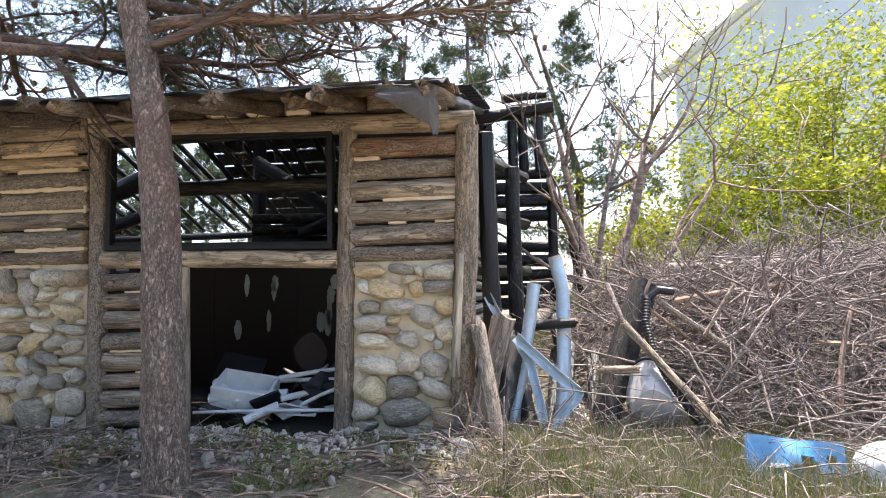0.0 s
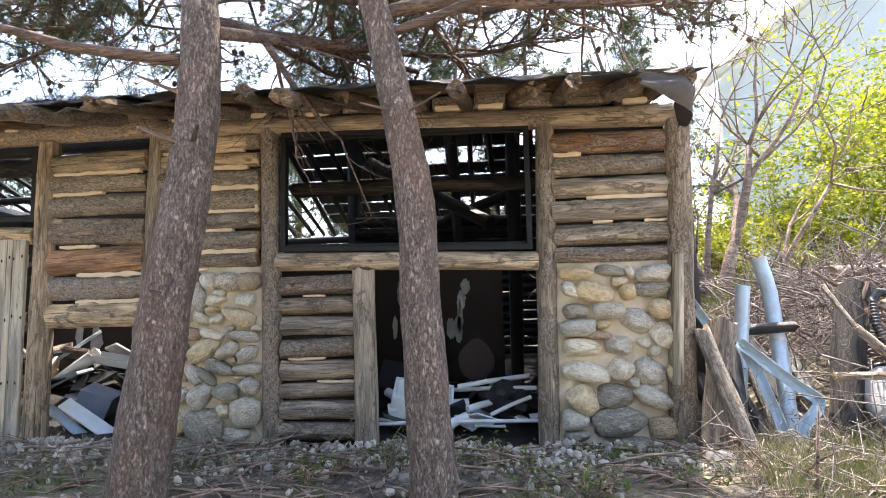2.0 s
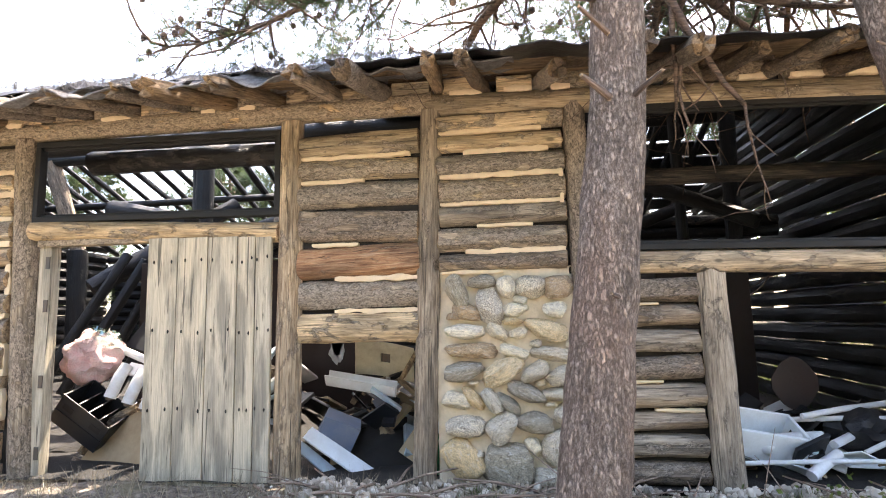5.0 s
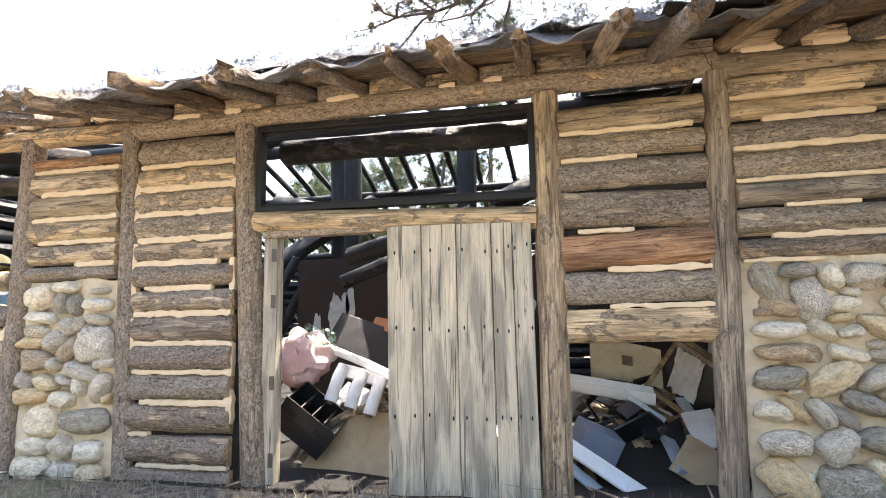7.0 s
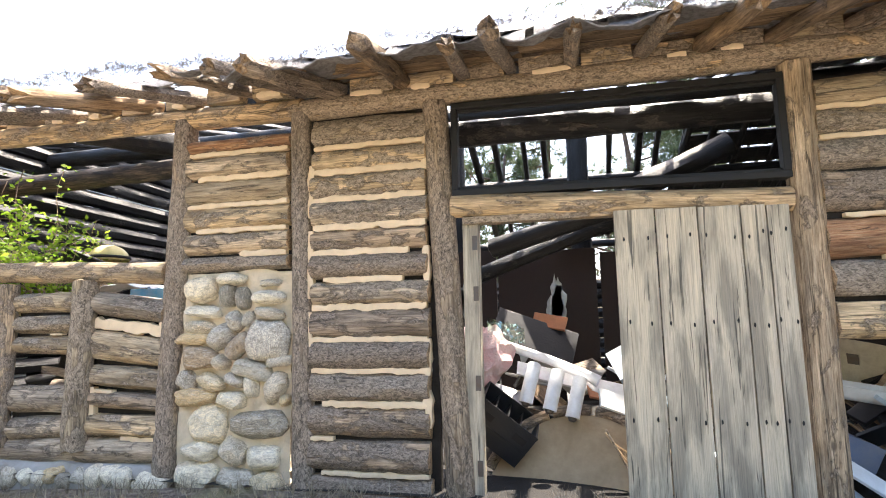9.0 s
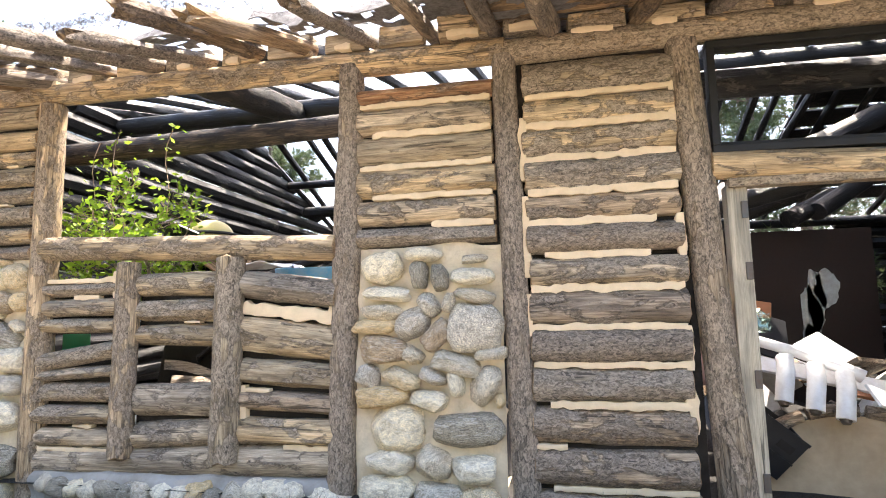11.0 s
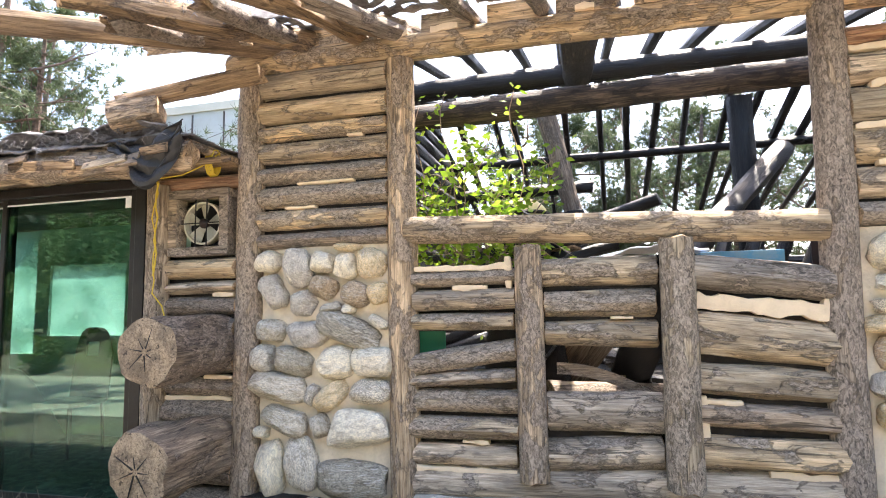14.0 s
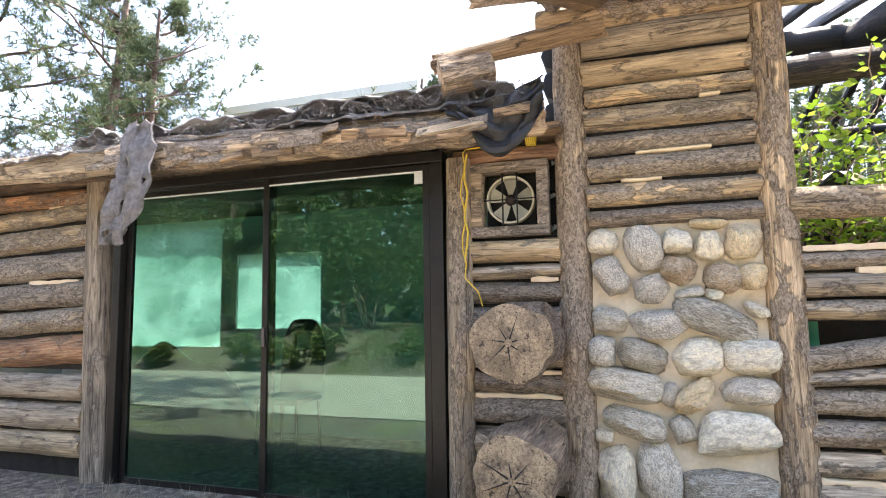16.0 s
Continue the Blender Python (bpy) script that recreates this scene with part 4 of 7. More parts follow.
for x in raf_x:
    y0 = 3.68 + RND.uniform(-0.12, 0.2) - (0.12 if x < -10 else 0)
    skew = RND.uniform(-0.3, 0.3) + (-0.25 if -14 < x < -10 else 0.0)
    r = RND.uniform(0.048, 0.07)
    L = plate_lift(x)
    log("rafter", (x + skew * 0.5, y0, raf_z(y0) + L + RND.uniform(-0.05, 0.03)), (x - 0.15 * skew, 5.75, raf_z(5.7) + L), r * 0.95, r, RND.choice((M_LOGD, M_BOARD, M_LOGD)), roof,
        seg=12, amp=0.24, ragged=0.16, bend=0.02, char_from=1.25, rings=22, end=M_BOARD)
    log("rafter", (x + RND.uniform(-0.1, 0.1), 5.3, raf_z(5.3) + L + 0.03), (x + RND.uniform(-0.12, 0.12), RIDGE_Y + 0.1, RIDGE_Z + 0.03), r, r * 0.85, M_CHAR, roof, seg=8, amp=0.1, ragged=0.03, end=M_CHAR)
    log("rafter", (x + RND.uniform(-0.1, 0.1), RIDGE_Y - 0.1, RIDGE_Z), (x + RND.uniform(-0.2, 0.2), 12.9 + RND.uniform(-0.2, 0.2), raf_z(12.9)), r * 0.95, r * 0.8, M_CHAR, roof, seg=8, amp=0.12, ragged=0.03, end=M_CHAR)
# boards between the rafters above the plate and along the eaves
for i in range(len(raf_x) - 1):
    a, b = raf_x[i], raf_x[i + 1]
    L = plate_lift(a)
    part("eave_block", box_bm((a + 0.05, YF + 0.02, 3.12 + L), (b - 0.05, YF + 0.13, 3.25 + L + RND.uniform(-0.02, 0.03)), 0.01, 0.012, i), RND.choice((M_PLATE, M_LOG, M_PLATE)), roof)
    if RND.random() < 0.75:
        k = a + 0.07 + RND.uniform(0, 0.1)
        chink(k, k + RND.uniform(0.1, 0.26), 3.135 + L - 0.015 * (a > -9.5), 0.022, YF - 0.01)
for x0 in np.arange(-9.6, -0.6, 0.95):
    for k, y in enumerate((4.34, 4.56, 4.8, 5.05, 5.35)):
        L = plate_lift(x0 + 0.5)
        z = raf_z(y) + L + 0.085 + RND.uniform(-0.01, 0.02)
        if RND.random() < (0.97 if y < 4.9 else 0.6):
            part("roof_board", box_bm((x0 - 0.04, y - 0.10, z - 0.012), (min(x0 + 0.97, -0.5), y + 0.095, z + 0.012), 0.004, 0.012, RND.random() * 50), M_BOARD, roof, m=pose(0, 0, 0))
for x0 in np.arange(-5.8, -0.9, 0.6):
    for y in np.arange(5.6, 12.6, 0.42):
        if RND.random() < (0.96 if y < 9.6 else 0.93):
            z = raf_z(y) + 0.08
            part("roof_board", box_bm((x0, -0.19, -0.012), (x0 + 0.6, 0.19, 0.012), 0.004, 0.012, RND.random() * 50), M_CHAR, roof, m=pose(0, y, z, 15.6 if y < RIDGE_Y else -19.8, 0, 0))


def tarp_fn(x0, x1, y0, y1, lift=0.12, rough=0.05, hang=0.0, s=0.0):
    def fn(u, v):
        x = x0 + (x1 - x0) * u
        y = y0 + (y1 - y0) * v + 0.10 * nz(x * 2.3 + s, 7) * (1 - v)
        z = raf_z(y) + plate_lift(x) + lift + rough * nz(x * 3 + s, y * 3) + rough * 0.6 * nz(x * 9 + s, y * 9)
        if v < 0.08:
            z -= 0.04 + hang * (0.5 + nz(x * 4 + s, 3))
        return (x, y, z)
    return fn


link("roof_sheet", *sheet_geo(110, 16, tarp_fn(-9.9, -4.3, 3.80, 5.6, 0.085, 0.05, 0.07, 1.0), 0.008, keep=lambda u, v: nz(u * 30, v * 6, 2) > -0.42), M_NET, roof, "frayed grey shade net")
link("roof_sheet", *sheet_geo(90, 14, tarp_fn(-5.4, -0.5, 3.66, 6.5, 0.095, 0.03, 0.03, 5.0), 0.006), M_TARP, roof, "black plastic sheeting")
link("roof_sheet", *sheet_geo(70, 10, tarp_fn(-9.2, -5.0, 3.98, 5.5, 0.13, 0.06, 0.02, 9.0), 0.006), M_TARP, roof, "black plastic sheeting")
link("roof_sheet", *sheet_geo(90, 10, tarp_fn(-14.3, -9.6, 4.1, 4.75, 0.09, 0.06, 0.05, 13.0), 0.008, keep=lambda u, v: nz(u * 40, v * 6, 6) > -0.12), M_NET, roof, "frayed grey shade net")


# beams, posts and burnt walls inside
frame_in = thing("charred_frame", "charred roof beams and posts of the burnt interior", "timber frame", kind="structure")


def beam(p0, p1, r, mat=None, name="beam", **kw):
    kw.setdefault("amp", 0.09)
    return log(name, p0, p1, r, r * 0.92, mat or M_CHAR, frame_in, seg=10, end=M_CHAR, ragged=0.03, **kw)


beam((-14.0, 5.65, 2.96), (-9.2, 5.6, 3.02), 0.105, M_BURNT, label="thick beam, scorched on its underside")
beam((-14.0, 6.6, 3.58), (-0.6, 6.6, 3.60), 0.10)
beam((-14.0, RIDGE_Y, 4.30), (-0.6, RIDGE_Y, 4.34), 0.11, name="ridge_beam")
beam((-14.0, 10.6, 3.80), (-0.8, 10.6, 3.80), 0.07)
beam((-14.0, 10.75, 3.86), (-6.8, 10.75, 3.84), 0.05)
beam((-14.0, 11.3, 3.42), (-11.7, 11.3, 3.46), 0.11)
beam((-14.0, 12.8, 2.98), (-0.8, 12.8, 2.98), 0.09)
beam((-11.80, 4.9, 3.22), (-11.85, 7.0, 3.62), 0.14, M_BURNT)
beam((-12.35, 9.2, 4.30), (-12.0, 9.5, 2.75), 0.14, M_LOGD, name="post")
beam((-12.0, 9.5, 2.75), (-11.95, 9.5, 0.3), 0.16, name="post")
beam((-9.75, 9.6, 4.2), (-9.7, 9.6, 0.3), 0.16, name="post")
beam((-10.7, 8.3, 2.0), (-9.2, 9.8, 3.5), 0.15)
beam((-7.40, 8.8, 4.3), (-7.40, 8.8, 0.3), 0.15, name="post")
beam((-9.1, 8.6, 4.1), (-9.1, 8.6, 0.3), 0.14, name="post")
beam((-8.6, 5.7, 3.08), (-5.9, 5.7, 3.06), 0.12)
beam((-6.9, 8.0, 2.9), (-5.6, 8.2, 3.5), 0.16)
beam((-8.3, 7.0, 2.62), (-9.6, 7.3, 2.95), 0.15)
beam((-8.3, 6.6, 2.15), (-6.9, 6.4, 2.5), 0.10)
beam((-8.5, 6.9, 1.9), (-7.0, 6.9, 2.45), 0.09)
beam((-4.0, 5.6, 2.62), (-0.9, 5.6, 2.58), 0.075, M_BURNT)
beam((-3.7, 7.6, 3.4), (-2.0, 6.4, 2.3), 0.09)
beam((-3.3, 8.2, 2.4), (-1.0, 7.7, 3.2), 0.08)
beam((-1.7, 7.8, 4.0), (-1.75, 7.8, 0.3), 0.10, name="post")
beam((-2.5, 7.2, 3.7), (-2.45, 7.3, 2.2), 0.07, name="post")
beam((-4.3, 8.9, 4.2), (-4.3, 8.9, 0.3), 0.11, name="post")
for i in range(5):
    beam((-7.75 + 0.3 * i, 7.3 + 0.1 * i, 2.3 + 0.08 * (i % 3)), (-7.3 + 0.35 * i, 8.1, 2.75 - 0.15 * (i % 2)), 0.10)
for i in range(5):
    beam((-4.1, 8.3, 1.95 + 0.18 * i), (-1.0, 8.35, 1.95 + 0.17 * i + RND.uniform(-0.05, 0.05)), 0.085)
for i in range(6):
    beam((-10.9 + 0.25 * i, 7.6 + 0.2 * i, 0.5), (-10.2 + 0.3 * i, 8.4, 2.5 - 0.1 * i), 0.08)
for i in range(7):
    beam((-13.8 + 0.12 * i, 6.3 + 0.3 * i, 0.8 + 0.2 * i), (-12.3 + 0.2 * i, 8.6 - 0.2 * i, 1.3 + 0.2 * i), 0.07)
back = thing("wall_back", "burnt back wall of stacked charred logs", "wall", kind="structure")
for i in range(16):
    z = 0.36 + 0.2 * i
    for x0, x1 in ((-13.9, -11.9), (-11.7, -9.1), (-8.9, -4.4), (-4.2, -0.7)):
        if z > (2.9 if x0 < -12 else 2.2 if x0 < -5 else 3.0):
            continue
        log("log", (x0, 12.9 + RND.uniform(-0.03, 0.03), z), (x1, 12.9 + RND.uniform(-0.03, 0.03), z + RND.uniform(-0.03, 0.03)), 0.106, 0.1, M_CHAR, back, seg=8, amp=0.1, end=M_CHAR)
side = thing("wall_side", "burnt side wall of charred logs with gaps", "wall", kind="structure")
for i in range(15):
    z = 0.36 + 0.205 * i
    log("log", (-0.85, 5.0, z), (-0.85, 12.8, z + RND.uniform(-0.03, 0.03)), 0.098, 0.094, M_CHAR, side, seg=8, amp=0.1, end=M_CHAR)
    log("log", (-14.1, 4.9, z), (-14.1, 12.8, z + RND.uniform(-0.03, 0.03)), 0.109, 0.106, M_CHAR, side, seg=8, amp=0.1, end=M_CHAR)
for x in (-14.1, -0.85):
    for i in range(6):
        z = 3.46 + 0.19 * i
        log("log", (x, 4.9 + 0.70 * (i + 0.6), z), (x, 12.4 - 0.55 * (i + 0.6), z + RND.uniform(-0.02, 0.02)), 0.103, 0.1, M_CHAR, side, seg=8, amp=0.1, end=M_CHAR)
vs, fs = sheet_geo(40, 16, lambda u, v: (-14.0 + 13.2 * u, 4.62 + 8.23 * v, 0.28 + 0.03 * nz(u * 30, v * 9)))
tagged(link("floor", vs, fs, M_ASH, sharp=3), "ash-strewn earth floor inside the ruin", "floor", kind="structure")

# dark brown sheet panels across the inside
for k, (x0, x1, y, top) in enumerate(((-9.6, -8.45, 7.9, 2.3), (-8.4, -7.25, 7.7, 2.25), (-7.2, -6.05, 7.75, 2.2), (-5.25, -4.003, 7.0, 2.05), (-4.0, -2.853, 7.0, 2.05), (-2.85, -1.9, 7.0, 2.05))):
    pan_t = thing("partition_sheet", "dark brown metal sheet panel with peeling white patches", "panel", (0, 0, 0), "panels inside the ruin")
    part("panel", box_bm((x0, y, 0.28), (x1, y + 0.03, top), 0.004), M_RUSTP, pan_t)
    for q in range(5):
        cx, cz = RND.uniform(x0 + 0.26, x1 - 0.26), RND.uniform(1.0, top - (0.6 if k < 3 else 0.4))
        a = RND.uniform(0.05, 0.13) if k < 3 else RND.uniform(0.03, 0.06)
        b = RND.uniform(0.15, 0.32) if k < 3 else RND.uniform(0.06, 0.2)
        s = RND.uniform(0, 40)
        ring = [(cx + a * math.cos(t_) * (1 + 0.5 * nz(s + math.cos(t_) * 2, math.sin(t_) * 2)), y - 0.006, cz + b * math.sin(t_) * (1 + 0.4 * nz(s + math.cos(t_) * 3, math.sin(t_) * 3, 4))) for t_ in [i * math.pi / 12 for i in range(24)]]
        link("peeled_patch", ring + [(p[0], y - 0.001, p[2]) for p in ring], [tuple(range(24))] + [(i, i + 24, (i + 1) % 24 + 24, (i + 1) % 24) for i in range(24)], M_PEEL, pan_t, smooth=False)


# ---- windows and door ----
def sheared_box(lo, hi, shear, bevel=0.004):
    bm = box_bm(lo, hi, bevel)
    for v in bm.verts:
        v.co.z += shear * (v.co.x - lo[0])
    return bm


def window_frame(name, x0, x1, z0, z1, y, drop, label, w=0.045, depth=0.08):
    win = thing(name, label, "window", kind="structure")
    k = drop / (x1 - x0)
    for nm, a, b, c, d, yy in (("head_rail", x0, x1, z1 - w, z1, 0.0), ("bottom_rail", x0, x1, z0, z0 + w, 0.0), ("jamb", x0, x0 + w, z0 + w, z1 - w, 0.0), ("jamb", x1 - w, x1, z0 + w, z1 - w, 0.0)):
        bm = box_bm((a, y, c), (b, y + depth, d), 0.006)
        for v in bm.verts:
            v.co.z += -k * (v.co.x - x0)
        part(nm, bm, M_BLACK, win)
    for nm, a, b, c, d in (("bead", x0 + w, x1 - w, z1 - w - 0.022, z1 - w), ("bead", x0 + w, x1 - w, z0 + w, z0 + w + 0.022)):
        bm = box_bm((a, y + 0.03, c), (b, y + 0.06, d), 0.003)
        for v in bm.verts:
            v.co.z += -k * (v.co.x - x0)
        part(nm, bm, M_BLACK, win)
    return win


window_frame("window_1", -3.76, -1.60, 1.885, 2.945, YF + 0.0, 0.05, "wide black window frame with no glass left")
window_frame("window_2", -8.27, -6.13, 2.285, 2.965, YF + 0.0, 0.035, "black transom window frame above the door, glassless")

door = thing("door_1", "weathered grey plank door, standing shut in a wide opening", "door", kind="structure")
edges = (-7.20, -6.945, -6.695, -6.45, -6.305, -6.175)
for i in range(5):
    bm = box_bm((edges[i] + 0.004, -0.018, 0.22), (edges[i + 1] - 0.004, 0.018, 2.105 - 0.006 * i), 0.004)
    pl = part("plank", bm, M_PLANK, door, m=pose(0, YF - 0.005 + RND.uniform(-0.004, 0.004), 0))
    # grain runs upwards: hold the mesh on its side
    me = pl.data
    for v in me.vertices:
        v.co = Vector((v.co.z, v.co.y, -v.co.x))
    pl.matrix_basis = pose(0, YF - 0.005 + RND.uniform(-0.004, 0.004), 0, 0, -90, 0)
    for z in (1.91, 1.37, 0.79):
        for q in (0.22, 0.78):
            bmn = bmesh.new()
            bmesh.ops.create_cone(bmn, cap_ends=True, segments=8, radius1=0.0065, radius2=0.005, depth=0.008)
            part("nail", bmn, M_BLACK, door, m=pose(edges[i] + (edges[i + 1] - edges[i]) * q + RND.uniform(-0.015, 0.015), YF - 0.027, z + RND.uniform(-0.02, 0.02), 90, 0, 0) @ Matrix.Diagonal((1, 2.4, 1, 1)))
for z in (0.8, 1.36, 1.89):
    part("ledge", box_bm((-7.18, YF + 0.018, z - 0.06), (-6.2, YF + 0.045, z + 0.06), 0.004), M_PLANK, door)
part("jamb", box_bm((0.15, YF + 0.04, 8.10), (2.10, YF + 0.14, 8.21), 0.006, 0.004), M_PLANK, door, m=pose(0, 0, 0, 0, -90, 0), label= "plain sawn jamb board with hinge notches")
part("head_board", box_bm((-8.2, YF + 0.0, 2.08), (-6.15, YF + 0.1, 2.13), 0.005, 0.004), M_PLATE, door)
for z in (1.9, 1.55, 0.95, 0.4):
    part("hinge", box_bm((-8.14, YF + 0.028, z), (-8.104, YF + 0.038, z + 0.1), 0.003), M_STEEL, door)

# ---- fan ----
fan = thing("extractor_fan", "cream-bladed extractor fan in a rough wooden frame", "fan", (-14.40, YF + 0.04, 2.06))
for a, b, c, d in ((-0.24, 0.24, 0.17, 0.23), (-0.24, 0.24, -0.23, -0.17), (-0.24, -0.17, -0.17, 0.17), (0.17, 0.24, -0.17, 0.17)):
    part("frame_board", box_bm((a, -0.05, c), (b, 0.06, d), 0.006, 0.004), M_POSTG, fan)
# Flat black sheet that stands in for the dark behind the blades.
part("housing", box_bm((-0.168, 0.10, -0.168), (0.168, 0.12, 0.168), 0.004), M_BLACK, fan)
n = 32
ringv, ringf = [], []
for i in range(n):
    a = 2 * math.pi * i / n
    for r, y in ((0.150, 0.0), (0.150, 0.06), (0.138, 0.06), (0.138, 0.0)):
        ringv.append((r * math.cos(a), y, r * math.sin(a)))
for i in range(n):
    for j in range(4):
        ringf.append((i * 4 + j, i * 4 + (j + 1) % 4, ((i + 1) % n) * 4 + (j + 1) % 4, ((i + 1) % n) * 4 + j))
link("ring", ringv, ringf, M_CREAM, fan)
for i in range(5):
    a0 = 2 * math.pi * i / 5 + 0.3
    vs, fs = sheet_geo(6, 4, lambda u, v: ((0.035 + 0.098 * v) * math.cos(a0 + (u - 0.5) * (0.80 - 0.1 * v)), 0.035 + 0.03 * (u - 0.5), (0.035 + 0.098 * v) * math.sin(a0 + (u - 0.5) * (0.80 - 0.1 * v))), 0.003)
    link("blade", vs, fs, M_FANB, fan)
bm = bmesh.new()
bmesh.ops.create_uvsphere(bm, u_segments=16, v_segments=8, radius=0.036)
part("hub", bm, M_RUSTP, fan, m=pose(0, 0.025, 0), smooth=True)
for x in (-0.045, 0.045):
    link("guard_bar", *tube_geo([(x, -0.01, -0.165), (x, -0.012, 0), (x, -0.01, 0.165)], 0.005), M_BLACK, fan)
link("guard_bar", *tube_geo([(-0.165, -0.005, 0.0), (0.165, -0.005, 0.0)], 0.004), M_BLACK, fan)

# ---- thick log stumps that stick out of the wall ----
def stump(at, r, seed, label):
    st = thing("log_stump", label, "log", at, "stumps in the wall")
    vs, fs, sl = log_geo(0.62, r, r * 0.96, seg=30, rings=10, amp=0.17, seed=seed, ragged=0.02)
    link("stump_body", vs, fs, [M_STUMP, M_STUMPEND], st, m=along((0, 0, 0), (0.06, 1, 0.02))[0], slots=sl)
    for i in range(7):
        a = seed + i * 0.9
        r1 = r * RND.uniform(0.5, 0.93)
        p0 = Vector((math.cos(a) * 0.02, -0.008, math.sin(a) * 0.02))
        p1 = Vector((math.cos(a + 0.1) * r1, -0.008, math.sin(a + 0.1) * r1))
        side = (p1 - p0).cross(Vector((0, 1, 0))).normalized() * 0.004
        link("crack", [p0 - side, p0 + side, p1, p0 - side + Vector((0, 0.01, 0)), p0 + side + Vector((0, 0.01, 0)), p1 + Vector((0, 0.01, 0))], [(0, 1, 2), (0, 2, 5, 3), (1, 4, 5, 2), (0, 3, 4, 1)], M_BLACK, st, smooth=False)
    return st


stump((-14.32, 4.15, 1.22), 0.205, 2.0, "thick cracked log end set through the wall")
stump((-14.31, 4.10, 0.56), 0.215, 7.0, "grey knotty log end set low through the wall")

# ---- green glass sliding window and the room behind it ----
slide = thing("window_3", "large dark-framed sliding window of green tinted glass", "window", kind="structure")
x0, x1, z0, z1, y = -17.50, -14.82, 0.06, 2.40, YF - 0.02
for nm, a, b, c, d, dy in (("head_rail", x0, x1, z1 - 0.07, z1, 0), ("bottom_rail", x0, x1, z0, z0 + 0.06, 0), ("jamb", x0, x0 + 0.07, z0 + 0.06, z1 - 0.07, 0), ("jamb", x1 - 0.09, x1, z0 + 0.06, z1 - 0.07, 0)):
    part(nm, box_bm((a, y, c), (b, y + 0.12, d), 0.006), M_DKFR, slide)
for nm, a, b, yy in (("sash", x0 + 0.075, -16.10, y + 0.06), ("sash", -16.16, x1 - 0.095, y + 0.015)):
    c, d = z0 + 0.065, z1 - 0.075
    sash = part(nm, box_bm((a, yy, c), (a + 0.045, yy + 0.035, d), 0.004), M_DKFR, slide)
    for q0, q1, w0, w1 in ((b - 0.045, b, c, d), (a + 0.047, b - 0.047, c, c + 0.05), (a + 0.047, b - 0.047, d - 0.04, d)):
        part("sash_rail", box_bm((q0, yy, w0), (q1, yy + 0.035, w1), 0.004), M_DKFR, sash)
    part("seal", box_bm((a + 0.046, yy + 0.002, d - 0.052), (b - 0.046, yy + 0.012, d - 0.042), 0.0), M_WHITE, sash)
    pane = part("pane", box_bm((a + 0.046, yy + 0.012, c + 0.05), (b - 0.046, yy + 0.018, d - 0.04), 0.0), M_GLASS, sash)
    pane.visible_shadow = False
bmn = box_bm((-15.02, y + 0.0265, 2.2), (-14.96, y + 0.0268, 2.28), 0.0)
part("sticker", bmn, M_WHITE, slide, "small white sticker")
part("sash_lock", box_bm((-16.15, y - 0.004, 1.15), (-16.125, y + 0.015, 1.28), 0.004), M_STEEL, slide)

room = thing("wall_annex", "pale rendered walls of the low room behind the glass", "wall", kind="structure")
part("side_wall", box_bm((-14.16, 4.9, 0.0), (-14.06, 6.5, 2.42), 0.0), M_ROOM, room)
part("side_wall", box_bm((-20.4, 4.9, 0.0), (-20.3, 6.5, 2.42), 0.0), M_ROOM, room)
for a, b, c, d in ((-20.3, -14.16, 0.0, 1.0), (-18.0, -14.16, 2.0, 2.42), (-20.3, -19.7, 1.0, 2.42), (-18.0, -17.8, 1.0, 2.0), (-17.8, -16.75, 1.0, 1.2), (-16.75, -14.16, 1.0, 2.0)):
    part("back_wall", box_bm((a, 6.5, c), (b, 6.6, d), 0.0), M_ROOM, room)
part("room_floor", box_bm((-20.3, 4.85, 0.0), (-14.16, 6.5, 0.04), 0.0), M_CONC, room)
ceil = part("ceiling", box_bm((-20.5, 4.55, 2.43), (-14.06, 6.7, 2.47), 0.0), M_BOARD)
tagged(ceil, "low boarded ceiling of the annex", "ceiling", kind="structure")
# Added sheets that stand in for bright daylight in the two openings.
for a, b, c, d in ((-19.7, -18.0, 1.0, 2.42), (-17.8, -16.75, 1.2, 2.0)):
    part("film_pane", box_bm((a + 0.002, 6.53, c + 0.002), (b - 0.002, 6.536, d - 0.002), 0.0), M_FROST, room, "translucent sheet added to make the back window bright")
vs, fs = sheet_geo(24, 10, lambda u, v: (-19.2 + 1.9 * u, 5.9 + 0.5 * v, 0.06 + (0.95 + 0.25 * nz(u * 4, 2)) * math.sin(math.pi * min(1, u * 1.02)) ** 0.4 * math.sin(math.pi * v) ** 0.5), 0.0)
tagged(link("furniture_heap", vs, fs, M_GREYP), "dark covered furniture inside the annex", "furniture")
chair = thing("chair", "dark plastic chair inside behind the glass", "chair", (-16.67, 5.8, 0.04))
chair.scale = (1, 1, 1.28)
part("seat", box_bm((-0.22, -0.2, 0.42), (0.22, 0.22, 0.46), 0.012), M_GREYP, chair)
vs, fs = sheet_geo(12, 10, lambda u, v: (-0.23 + 0.46 * u, 0.2 + 0.05 * v, 0.44 + 0.55 * v * (1 - 0.35 * (2 * u - 1) ** 4)), 0.02, keep=lambda u, v: not (0.36 < u < 0.64 and 0.62 < v < 0.8))
link("backrest", vs, fs, M_GREYP, chair)
for a in (-0.19, 0.19):
    for b in (-0.17, 0.19):
        link("leg", *tube_geo([(a, b, 0.42), (a * 1.1, b * 1.1, 0.0)], 0.016), M_GREYP, chair)

